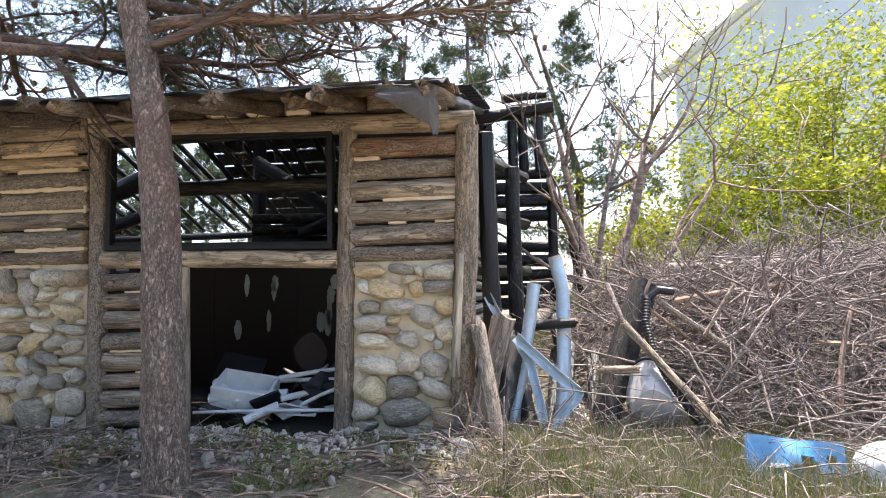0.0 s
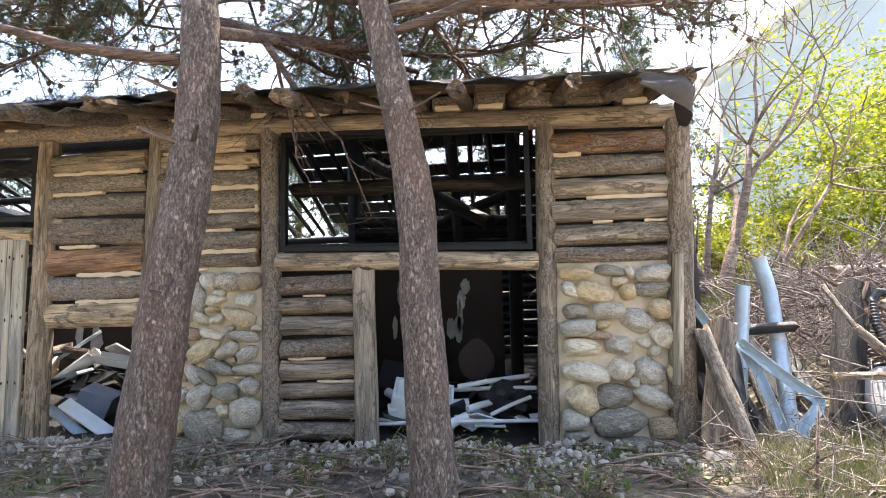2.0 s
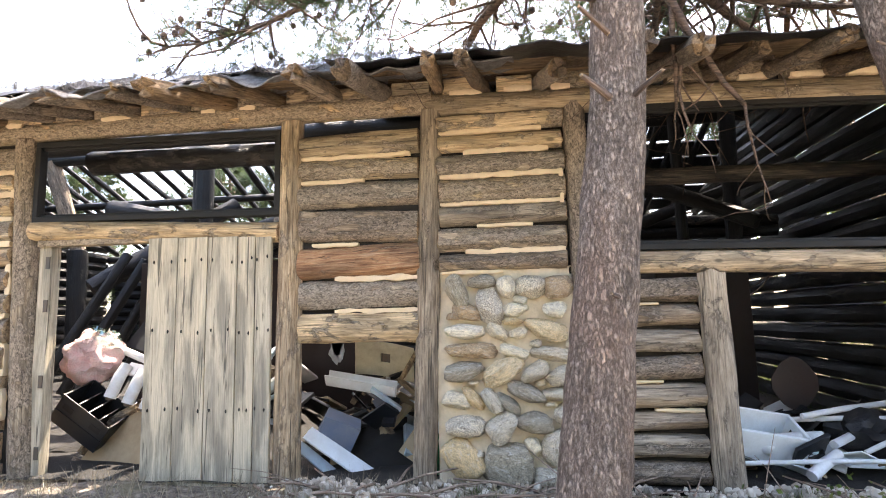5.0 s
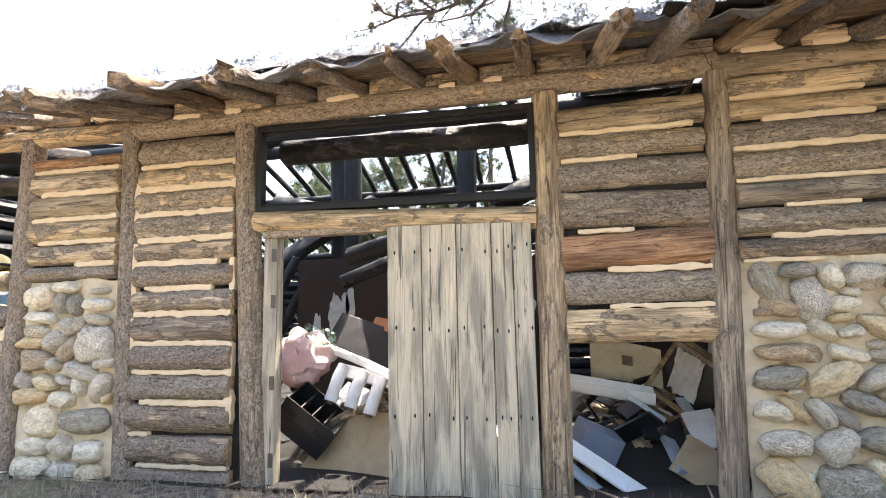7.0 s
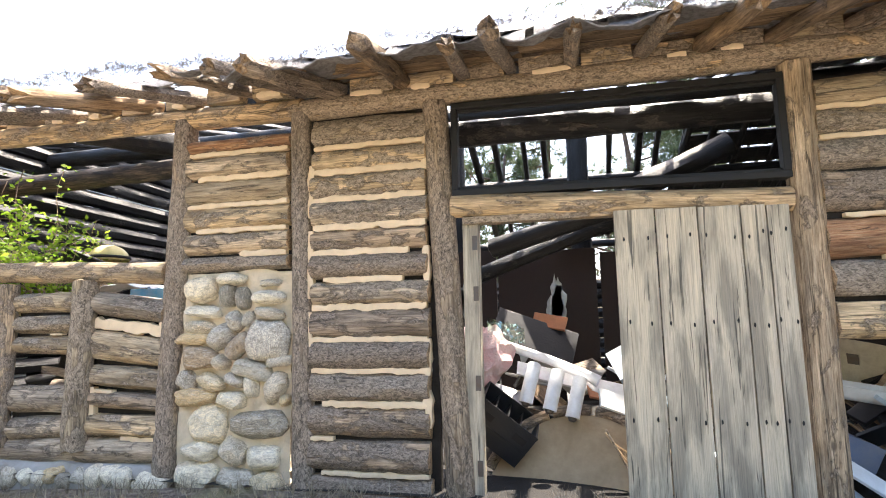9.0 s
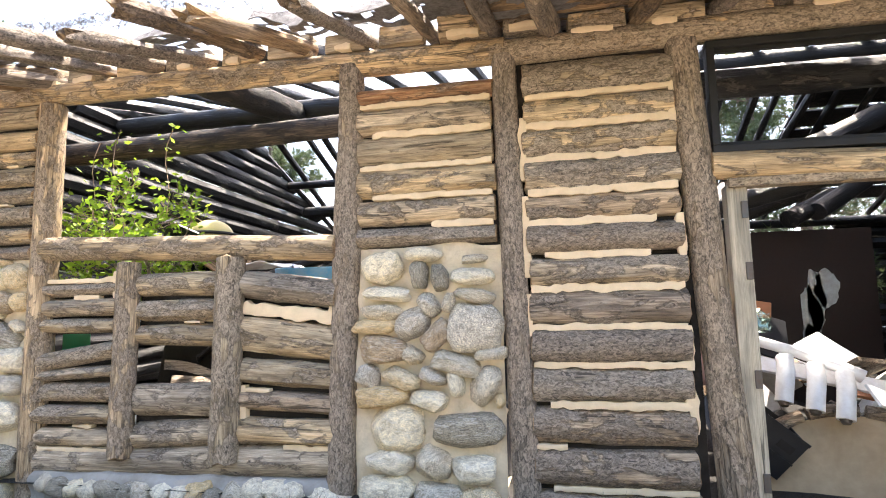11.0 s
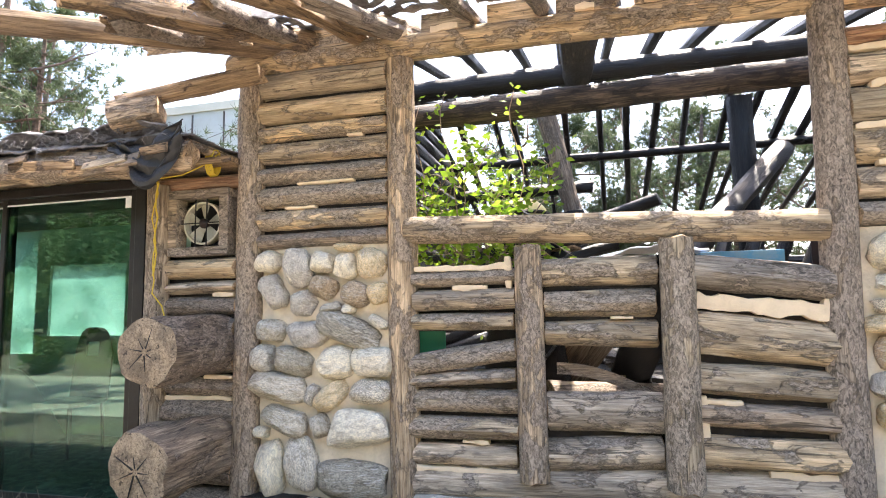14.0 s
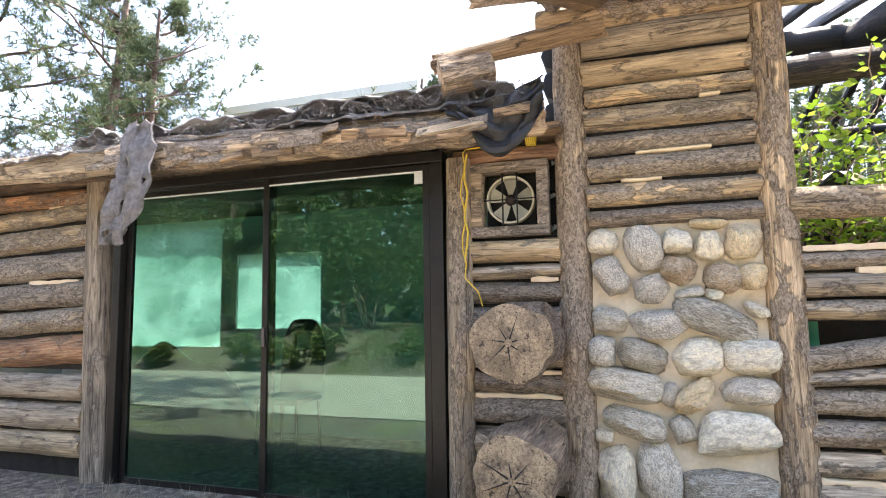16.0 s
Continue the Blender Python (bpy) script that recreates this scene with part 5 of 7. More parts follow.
# ---- low roof over the annex ----
low = thing("roof_low", "sagging low roof edge of rotten logs, net and sheeting", "roof", kind="structure")
log("eave_log", (-19.6, 4.32, 2.50), (-16.6, 4.25, 2.47), 0.10, 0.10, M_LOGG, low, amp=0.2, seg=14, ragged=0.05, bend=0.03)
log("eave_log", (-17.0, 4.22, 2.43), (-14.12, 4.25, 2.40), 0.105, 0.09, M_LOGD, low, amp=0.32, seg=16, rings=26, ragged=0.06, bend=0.02, label="rotten splintered eave log")
for i in range(14):
    a = -17.2 + 0.22 * i
    part("splinter", box_bm((0, -0.015, -0.035), (RND.uniform(0.15, 0.4), 0.012, 0.018), 0.004, 0.03, i * 3.3), RND.choice((M_BOARD, M_LOGD, M_LOGG)), low, m=pose(a, 4.13 + RND.uniform(-0.03, 0.03), 2.34 + RND.uniform(0, 0.1), RND.uniform(-30, 30), RND.uniform(-8, 8), RND.uniform(-10, 10)))
for i in range(13):
    x = -19.3 + 0.42 * i
    log("rafter", (x, 4.3 + RND.uniform(-0.05, 0.1), 2.52), (x + RND.uniform(-0.1, 0.1), 6.75, 2.55), 0.035, 0.035, M_LOGD, low, seg=8, amp=0.1)
vs, fs = sheet_geo(90, 14, lambda u, v: (-19.7 + 5.5 * u, 4.16 + 2.6 * v + 0.08 * nz(u * 14, 3), 2.575 + 0.03 * nz(u * 22, v * 9) + 0.03 * nz(u * 60, v * 25, 4) - (0.07 if v < 0.04 else 0)), 0.01)
link("roof_sheet", vs, fs, M_NET, low, "weathered grey sheeting")
for k in range(7):
    a = -17.4 + 0.42 * k
    w = RND.uniform(0.4, 0.8)
    vs, fs = sheet_geo(10, 8, lambda u, v: (a + w * u, 4.2 + 0.5 * v, 2.585 + 0.06 * math.sin(u * 3.1) * (1 + nz(k, u * 3)) + 0.04 * nz(u * 4 + k, v * 4)), 0.008)
    link("sheet_scrap", vs, fs, RND.choice((M_NET, M_NET, M_GREYSH)), low)
# hanging rag of net
vs, fs = sheet_geo(10, 26, lambda u, v: (-16.72 + (0.20 + 0.12 * math.sin(v * 3.2)) * (u - 0.3) - 0.2 * v * v + 0.05 * nz(u * 3, v * 5), 4.10 - 0.05 * math.sin(v * 3) + 0.05 * nz(u * 5 + 3, v * 6), 2.62 - 0.78 * v + 0.04 * nz(u * 5, v * 9)), 0.012, keep=lambda u, v: nz(u * 9, v * 14) > -0.45)
link("hanging_net", vs, fs, M_NET, low, "frayed grey net hanging off the edge")
# black sheet hanging at the step in the roof
vs, fs = sheet_geo(20, 18, lambda u, v: (-14.62 + 0.52 * u + 0.03 * nz(u * 4, v * 4), 4.14 + 0.06 * nz(u * 5, v * 5, 2), 2.49 + 0.10 * max(0, u - 0.5) * 2 * (1 - v) - (0.05 + 0.26 * max(0, math.sin(u * 2.8)) ** 2) * v + 0.02 * nz(u * 7, v * 7)), 0.006)
link("hanging_sheet", vs, fs, M_TARP, low, "slack black plastic sheet")
log("wood_block", (-14.67, 4.2, 2.67), (-14.40, 4.3, 2.73), 0.10, 0.085, M_LOGD, low, amp=0.25, seg=12, label="loose chunk of split wood")
# step in the main roof: projecting logs at its end
for p0, p1, r in (((-14.75, 4.3, 2.80), (-13.8, 4.50, 2.98), 0.065), ((-14.75, 3.45, 2.96), (-13.7, 4.9, 3.28), 0.075), ((-14.2, 3.4, 2.98), (-13.5, 4.9, 3.30), 0.08), ((-13.6, 3.4, 2.99), (-12.9, 4.9, 3.30), 0.075), ((-14.5, 4.3, 3.16), (-13.9, 4.5, 3.24), 0.06)):
    log("rafter", p0, p1, r * 0.9, r, RND.choice((M_LOGG, M_BOARD)), roof, seg=10, amp=0.16, ragged=0.07)
# torn black flap at the right corner
vs, fs = sheet_geo(16, 16, lambda u, v: (-0.92 + 0.34 * min(1, u * 2.2) + 0.03 * nz(u * 4, v * 4, 6), 3.64 + 0.75 * max(0, u - 0.35) + 0.03 * math.sin(v * 5 + u * 6), 2.84 + 0.16 * max(0, u - 0.35) - 0.34 * v * (0.25 + 0.75 * min(1, u * 1.6)) + 0.02 * nz(u * 5, v * 5)), 0.006)
link("torn_flap", vs, fs, M_FELT, roof, "torn roofing felt hanging at the corner")

# ---- yellow cord ----
cord = thing("hanging_rope", "yellow rope tied to the eave and hanging beside the fan", "rope", (0, 0, 0))
pts = [(-14.2, YF - 0.05, 2.52), (-14.3, YF - 0.09, 2.43), (-14.45, YF - 0.11, 2.37), (-14.64, YF - 0.11, 2.36)] + [(-14.66 + 0.015 * math.sin(i * 1.7) + (0.01 * i if i > 9 else 0), YF - 0.11 + 0.01 * math.cos(i), 2.34 - 0.085 * i) for i in range(12)]
link("strand", *tube_geo(pts, 0.0045, 6), M_YELLOW, cord)
link("tail", *tube_geo([(-14.64 + 0.012 * math.cos(i * 2), YF - 0.12, 2.33 - 0.08 * i) for i in range(9)], 0.006, 6), M_YELLOW, cord)
for i in range(5):
    link("loop", *tube_geo([(-14.27 + 0.012 * i, YF - 0.06 + 0.05 * math.cos(t_), 2.45 + 0.09 * math.sin(t_)) for t_ in [q * 0.7 for q in range(10)]], 0.005, 5), M_YELLOW, cord)


# ---- rubbish inside ----
def junk_board(at, size, rot, mat, name="board", label="", category="board"):
    label = label or {M_WHITE: "white plastic sheet lying in the rubbish", M_CARD: "buff fibreboard piece in the rubbish", M_GREYP: "dark plastic panel in the rubbish",
                      M_LOGD: "broken brown plank in the rubbish", M_BOARD: "old brown board in the rubbish", M_DUCT: "pale blue metal sheet in the rubbish", M_CHAR: "charred plank in the rubbish",
                      M_CONC: "grey slab in the rubbish", M_STEEL: "bent steel strip in the rubbish", M_FOAM: "white foam piece in the rubbish", M_ORANGE: "orange tile piece in the rubbish"}.get(mat, "scrap piece in the rubbish")
    bm = box_bm(tuple(-s / 2 for s in size), tuple(s / 2 for s in size), min(0.004, min(size) * 0.3), 0.012, RND.random() * 90)
    ob = part(name, bm, mat, None, m=pose(*at, *rot))
    return tagged(ob, label, category, "rubbish in the ruin")


def heap(cx, cy, wx, wy, z, n, high, mats, big=1.0):
    """Loose boards and sheets thrown on a mound."""
    for i in range(n):
        u, v = RND.uniform(-1, 1), RND.uniform(-1, 1)
        h = z + high * max(0.0, 1 - 0.6 * (u * u + v * v)) * RND.uniform(0.25, 1.0)
        junk_board((cx + u * wx, cy + v * wy, h), (RND.uniform(0.25, 0.75) * big, RND.uniform(0.06, 0.35) * big, RND.uniform(0.012, 0.04)), (RND.uniform(-50, 50), RND.uniform(-45, 45), RND.uniform(0, 180)), RND.choice(mats))
    vs, fs = sheet_geo(20, 20, lambda u, v: (cx + (2 * u - 1) * wx * 1.2, cy + (2 * v - 1) * wy * 1.25, 0.26 + (z - 0.26 + high * 0.25) * max(0.0, 1 - (2 * u - 1) ** 4) * max(0.0, 1 - (2 * v - 1) ** 4) + 0.08 * nz(u * 8, v * 8, cx)))
    tagged(link("rubbish_mound", vs, fs, M_ASH, sharp=3), "mound of ash and fine rubbish, blackened for shade", "debris", kind="stuff")


dark = (M_GREYP, M_LOGD, M_BOARD, M_CHAR, M_CHAR, M_GREYP)
mixed = dark + (M_WHITE, M_CARD, M_WHITE, M_DUCT, M_CONC)
heap(-5.5, 5.95, 0.55, 0.65, 0.32, 70, 0.75, dark + dark + (M_WHITE, M_CARD, M_DUCT, M_LOGG), 0.55)
heap(-7.5, 6.6, 1.0, 0.9, 0.35, 40, 0.8, mixed)
heap(-2.3, 5.9, 0.75, 0.8, 0.30, 36, 0.30, dark + (M_WHITE, M_FOAM))
heap(-11.7, 6.2, 1.0, 0.9, 0.4, 36, 1.3, dark + (M_WHITE, M_DUCT))

# through the doorway
bag = thing("insulation_bag", "clear bag of pink insulation wool on the rubbish", "bag", (-8.24, 5.42, 1.14))
bm = bmesh.new()
bmesh.ops.create_icosphere(bm, subdivisions=4, radius=1)
for v in bm.verts:
    d = v.co.normalized()
    v.co = Vector((d.x * 0.26, d.y * 0.22, d.z * 0.24)) * (1 + 0.22 * noise.noise(d * 2.2) + 0.10 * noise.noise(d * 6) + 0.05 * noise.noise(d * 13))
part("wool", bm, M_PINK, bag, smooth=True)
vs, fs = sheet_geo(14, 10, lambda u, v: (0.10 + 0.28 * u, -0.16 + 0.05 * nz(u * 5, v * 5), 0.10 + 0.20 * v * (1 - 0.4 * u) + 0.04 * nz(u * 8, v * 7)), 0.003)
link("bag_neck", vs, fs, M_FILM, bag, "clear plastic film")

crate = thing("bottle_crate", "dark grey plastic bottle crate lying tilted", "crate", (-8.05, 5.22, 0.66))
crate.rotation_euler = (radians(18), radians(38), radians(12))
for a, b in (((-0.24, -0.18, -0.14), (0.24, -0.165, 0.14)), ((-0.24, 0.165, -0.14), (0.24, 0.18, 0.14)), ((-0.24, -0.164, -0.14), (-0.225, 0.164, 0.14)), ((0.225, -0.164, -0.14), (0.24, 0.164, 0.14)), ((-0.224, -0.164, -0.14), (0.224, 0.164, -0.125))):
    part("side", box_bm(a, b, 0.004), M_GREYP, crate)
for x in (-0.11, 0.0, 0.11):
    part("divider", box_bm((x - 0.005, -0.163, -0.12), (x + 0.005, 0.163, 0.10), 0.0), M_GREYP, crate)
for x in (-0.14, 0.14):
    part("grip_slot", box_bm((x - 0.05, -0.184, 0.03), (x + 0.05, -0.181, 0.08), 0.0), M_BLACK, crate)
for x, z, w, h in ((-0.24, 0.13, 0.48, 0.02), (-0.24, -0.02, 0.48, 0.012)):
    part("rib", box_bm((x, -0.186, z), (x + w, -0.1805, z + h), 0.0), M_GREYP, crate)

for i, (x, z) in enumerate(((-7.83, 0.93), (-7.66, 0.88), (-7.50, 0.83))):
    tb = thing("white_tube", "white plastic tube with a dark plug at its end", "tube", (x, 5.16, z), "white tubes on the rubbish")
    tb.rotation_euler = (0, radians(14), 0)
    link("tube", *tube_geo([(0, 0.12, 0.15), (0, 0.06, 0.07), (0, 0, -0.12)], 0.052, 14), M_WHITE, tb)
    link("plug", *tube_geo([(0, -0.001, -0.118), (0, -0.012, -0.14)], [0.036, 0.024], 10), M_STEEL, tb)
tagged(link("white_pipe", *tube_geo([(-8.1, 5.5, 1.24), (-7.7, 5.42, 1.11), (-7.38, 5.36, 0.98), (-7.33, 5.35, 0.95)], [0.035, 0.036, 0.04, 0.045], 12), M_WHITE), "white plastic downpipe lying across the rubbish", "pipe")
tagged(link("white_board", *sheet_geo(8, 4, lambda u, v: (-7.95 + 0.9 * u, 5.44 + 0.1 * v, 1.0 - 0.2 * u + 0.09 * v), 0.02), M_WHITE), "long white appliance panel in the rubbish", "board")
lid = thing("round_board", "large buff leather-like round tabletop with a wooden rim", "tabletop", (-7.50, 5.02, 0.10))
lid.scale = (1.5, 1.5, 1.5)
lid.rotation_euler = (radians(64), radians(-6), radians(-6))
n = 40
dv = [(0, 0, 0.02)] + [(r * math.cos(2 * math.pi * i / n), r * math.sin(2 * math.pi * i / n), 0.01 + 0.012 * nz(r * 9, i)) for r in (0.2, 0.36, 0.455) for i in range(n)] + [(0.455 * math.cos(2 * math.pi * i / n), 0.455 * math.sin(2 * math.pi * i / n), -0.02) for i in range(n)] + [(0, 0, -0.02)]
df = [(0, 1 + i, 1 + (i + 1) % n) for i in range(n)] + [(1 + k * n + i, 1 + (k + 1) * n + i, 1 + (k + 1) * n + (i + 1) % n, 1 + k * n + (i + 1) % n) for k in range(3) for i in range(n)] + [(1 + 3 * n + i, 1 + 4 * n, 1 + 3 * n + (i + 1) % n) for i in range(n)]
link("top", dv, df, M_CARD, lid)
for i in range(14):
    a = 2 * math.pi * (i + 0.06) / 14
    b = 2 * math.pi * (i + 0.94) / 14
    link("rim_piece", *tube_geo([(0.475 * math.cos(a + (b - a) * k / 5), 0.475 * math.sin(a + (b - a) * k / 5), 0.012) for k in range(6)], 0.028, 8), M_LOGD, lid)
junk_board((-7.85, 6.0, 1.26), (0.75, 0.4, 0.015), (52, 20, 8), M_GREYP, "sheet", category="sheet")
junk_board((-7.72, 6.15, 1.40), (0.3, 0.14, 0.03), (60, 10, -6), M_ORANGE, "tile", category="tile")
junk_board((-7.30, 5.5, 0.86), (0.26, 0.2, 0.02), (35, 12, 20), M_ORANGE, "tile", category="tile")
junk_board((-7.2, 5.3, 0.80), (0.3, 0.2, 0.02), (40, 20, 20), M_FOAM, "scrap_sheet", category="sheet")
for i in range(5):
    junk_board((-7.18 + 0.03 * i, 5.0 + 0.03 * i, 0.42), (0.55, 0.02, 0.012), (0, 62 - 7 * i, -8 + 7 * i), M_PLATE, "slat", "split cane slat in the rubbish", "slat")

# through the gap beside the door
box_f = thing("wooden_frame", "broken wooden cabinet frame lying on its corner", "frame", (-5.10, 5.55, 0.92))
box_f.rotation_euler = (radians(8), radians(36), radians(-14))
for a, b, c, d in ((-0.26, 0.26, 0.20, 0.235), (-0.26, 0.26, -0.235, -0.20), (-0.26, -0.225, -0.198, 0.198), (0.225, 0.26, -0.198, 0.198)):
    part("rail", box_bm((a, -0.02, c), (b, 0.03, d), 0.003, 0.003), M_PLATE, box_f)
for a, b, c, d in ((-0.26, 0.26, 0.20, 0.235), (-0.26, 0.26, -0.235, -0.20)):
    part("rail", box_bm((a, 0.2, c), (b, 0.23, d), 0.003, 0.003), M_PLATE, box_f)
part("backing", box_bm((-0.224, 0.16, -0.198), (0.224, 0.17, 0.198), 0.0), M_GREYP, box_f)
link("white_bag", *sheet_geo(12, 14, lambda u, v: (-0.12 + 0.22 * u - 0.1 * v, 0.10 + 0.04 * nz(u * 5, v * 5), -0.15 + 0.32 * v + 0.03 * nz(u * 6, v * 3)), 0.006), M_WHITE, box_f)
plate = thing("machine_cover", "pale cream machine cover with a round hole", "cover", (-5.55, 5.65, 1.10))
vs, fs = sheet_geo(20, 12, lambda u, v: (-0.27 + 0.54 * u, 0.012 * nz(u * 3, v * 3), -0.15 + 0.3 * v - 0.08 * u * u), 0.012, keep=lambda u, v: (u - 0.52) ** 2 * 3 + (v - 0.55) ** 2 > 0.025)
link("cover", vs, fs, M_CREAM, plate)
part("backplate", box_bm((-0.06, 0.02, -0.05), (0.1, 0.04, 0.06), 0.004), M_STEEL, plate)
tagged(link("white_trough", *sheet_geo(14, 8, lambda u, v: (-5.98 + 0.6 * u, 5.3 + 0.12 * v, 0.98 - 0.10 * u - 0.10 * math.sin(v * 3.14) + 0.03 * v), 0.012), M_FOAM), "white plastic trough on the rubbish", "trough")
junk_board((-5.12, 5.25, 0.40), (0.32, 0.28, 0.05), (66, 30, -14), M_CARD, "slab", "brown mottled slab leaning in the rubbish", "slab")
junk_board((-5.70, 5.02, 0.36), (0.75, 0.13, 0.02), (40, 34, 6), M_FOAM, "strip", "white plastic strip slanting in the rubbish", "strip")
junk_board((-5.9, 4.98, 0.34), (0.6, 0.09, 0.02), (40, 40, 12), M_DUCT, "strip", "pale blue metal strip in the rubbish", "strip")
junk_board((-5.82, 5.2, 0.55), (0.3, 0.26, 0.2), (10, 25, 20), M_NAVY, "box", "crushed blue-grey box in the rubbish", "box")
junk_board((-5.45, 5.3, 0.78), (0.3, 0.05, 0.03), (10, 35, 10), M_DUCT, "bracket", "grey bracket in the rubbish", "bracket")
junk_board((-5.05, 5.4, 0.62), (0.22, 0.3, 0.02), (50, -10, 10), M_WHITE, "sheet", category="sheet")
tagged(link("green_bottle", *tube_geo([(-4.98, 4.95, 0.28), (-4.98, 4.95, 0.5), (-4.98, 4.95, 0.56), (-4.98, 4.95, 0.64)], [0.035, 0.036, 0.016, 0.014], 12), M_BOTTLE), "empty green glass bottle", "bottle")

# through the low opening under the wide window
foam = thing("foam_box", "white foam box tipped on the rubbish", "box", (-2.62, 5.16, 0.53))
foam.rotation_euler = (radians(24), radians(10), radians(8))
for a, b in (((-0.27, -0.17, -0.12), (0.27, 0.17, -0.09)), ((-0.27, -0.17, -0.089), (0.27, -0.14, 0.12)), ((-0.27, 0.14, -0.089), (0.27, 0.17, 0.12)), ((-0.27, -0.139, -0.089), (-0.24, 0.139, 0.12)), ((0.24, -0.139, -0.089), (0.27, 0.139, 0.12))):
    part("side", box_bm(a, b, 0.008), M_FOAM, foam)
for k, (p0, p1, r) in enumerate((((-2.97, 4.86, 0.40), (-1.60, 4.86, 0.43), 0.016), ((-2.9, 5.0, 0.50), (-2.2, 5.15, 0.52), 0.045), ((-2.2, 4.95, 0.45), (-2.45, 4.80, 0.34), 0.04), ((-2.3, 5.2, 0.66), (-1.65, 5.3, 0.74), 0.022),
                                   ((-2.2, 5.0, 0.50), (-1.7, 5.4, 0.56), 0.03), ((-2.4, 5.4, 0.60), (-1.6, 5.1, 0.66), 0.02), ((-2.0, 5.0, 0.45), (-1.65, 5.0, 0.60), 0.018), ((-2.95, 5.2, 0.62), (-2.6, 5.0, 0.45), 0.04))):
    mid = Vector(p0).lerp(Vector(p1), 0.5) + Vector((0, 0, 0.008))
    tagged(link("white_pipe", *tube_geo([p0, mid, p1], r, 12), M_WHITE), "white plastic pipe lying on the rubbish", "pipe", "white pipes in the low opening")
junk_board((-2.85, 5.5, 0.72), (0.45, 0.3, 0.02), (50, 12, 10), M_GREYP, "scrap_sheet", category="sheet")
tagged(link("dish", *sheet_geo(16, 12, lambda u, v: (-2.15 + 0.35 * (u - 0.5), 5.6, 0.85 + 0.42 * (v - 0.5) * (1 - 0.8 * (2 * u - 1) ** 2)), 0.02), M_RUSTP), "dull brown round tray on edge", "tray")
bm = bmesh.new()
bmesh.ops.create_icosphere(bm, subdivisions=3, radius=1)
for v in bm.verts:
    d = v.co.normalized()
    v.co = Vector((d.x * 0.26, d.y * 0.2, d.z * 0.17)) * (1 + 0.4 * noise.noise(d * 2.5) + 0.2 * noise.noise(d * 7))
tagged(part("black_sack", bm, M_TARP, None, m=pose(-1.83, 5.25, 0.52), smooth=True), "crumpled black plastic sack", "sack")
for i in range(14):
    junk_board((-2.95 + 1.4 * RND.random(), 4.9 + 0.4 * RND.random(), 0.36 + 0.08 * RND.random()), (RND.uniform(0.1, 0.35), RND.uniform(0.04, 0.15), 0.012), (RND.uniform(-25, 25), RND.uniform(-25, 25), RND.uniform(0, 180)), RND.choice((M_WHITE, M_FOAM, M_WHITE, M_CARD, M_GREYP)))

# seen through the open window
helm = thing("yellow_helmet", "yellow and black domed helmet on the rubbish", "helmet", (-12.30, 5.85, 2.13))
vs, fs = sheet_geo(18, 10, lambda u, v: (0.20 * math.cos(2 * math.pi * u) * math.cos(v * 1.5), 0.2 * math.sin(2 * math.pi * u) * math.cos(v * 1.5), 0.17 * math.sin(v * 1.5)), 0.006)
link("shell", vs, fs, M_STRAW, helm)
link("band", *tube_geo([(0.205 * math.cos(a), 0.205 * math.sin(a), 0.03) for a in [i * math.pi / 12 for i in range(25)]], 0.016, 6), M_BLACK, helm)
heap(-12.30, 5.85, 0.3, 0.3, 1.75, 8, 0.3, dark)
blue = thing("blue_bin", "blue plastic bin behind the window sill", "bin", (-10.95, 5.1, 1.58))
for a, b in (((-0.22, -0.15, -0.2), (0.22, -0.135, 0.16)), ((-0.22, 0.135, -0.2), (0.22, 0.15, 0.16)), ((-0.22, -0.134, -0.2), (-0.205, 0.134, 0.16)), ((0.205, -0.134, -0.2), (0.22, 0.134, 0.16)), ((-0.204, -0.134, -0.2), (0.204, 0.134, -0.185))):
    part("side", box_bm(a, b, 0.004), M_BLUE, blue)
tagged(link("white_sheet", *sheet_geo(14, 8, lambda u, v: (-11.9 + 0.8 * u, 5.05 + 0.3 * v, 1.70 + 0.10 * math.sin(u * 2.5) + 0.04 * nz(u * 5, v * 5)), 0.006), M_WHITE), "white plastic sheet behind the sill", "sheet")
tagged(link("green_mat", *sheet_geo(8, 8, lambda u, v: (-12.98 + 0.25 * u, 4.98, 1.12 + 0.2 * v), 0.006), M_GREENP), "scrap of green matting", "mat")
log("fallen_log", (-12.1, 5.1, 0.86), (-11.35, 5.6, 0.78), 0.11, 0.12, M_LOGD, thing("log_pile", "short cut logs stored behind the wall", "logs"))
tagged(link("bent_board", *sheet_geo(14, 3, lambda u, v: (-12.02 + 0.62 * u, 4.92 + 0.05 * u, 1.03 - 0.22 * u * u + 0.07 * v), 0.012), M_LOGD), "curled brown board in the wall gap", "board")


# ---- plants ----
def blades(centres, per, length, width, rng, droop=0.0, dirs=None, spread=1.0, bend=False):
    """Thin pointed blades that burst from each centre, as one array of triangles."""
    c = np.repeat(np.asarray(centres, float), per, axis=0)
    n = len(c)
    d = rng.normal(size=(n, 3))
    if dirs is not None:
        d = d * spread + np.repeat(np.asarray(dirs, float), per, axis=0)
    d[:, 2] -= droop
    d /= np.linalg.norm(d, axis=1)[:, None] + 1e-9
    s = np.cross(d, rng.normal(size=(n, 3)))
    s /= np.linalg.norm(s, axis=1)[:, None] + 1e-9
    ln = length * rng.uniform(0.6, 1.15, (n, 1))
    v = np.stack([c - s * width / 2, c + s * width / 2, c + d * ln], axis=1).reshape(-1, 3)
    return v, np.arange(3 * n).reshape(-1, 3)


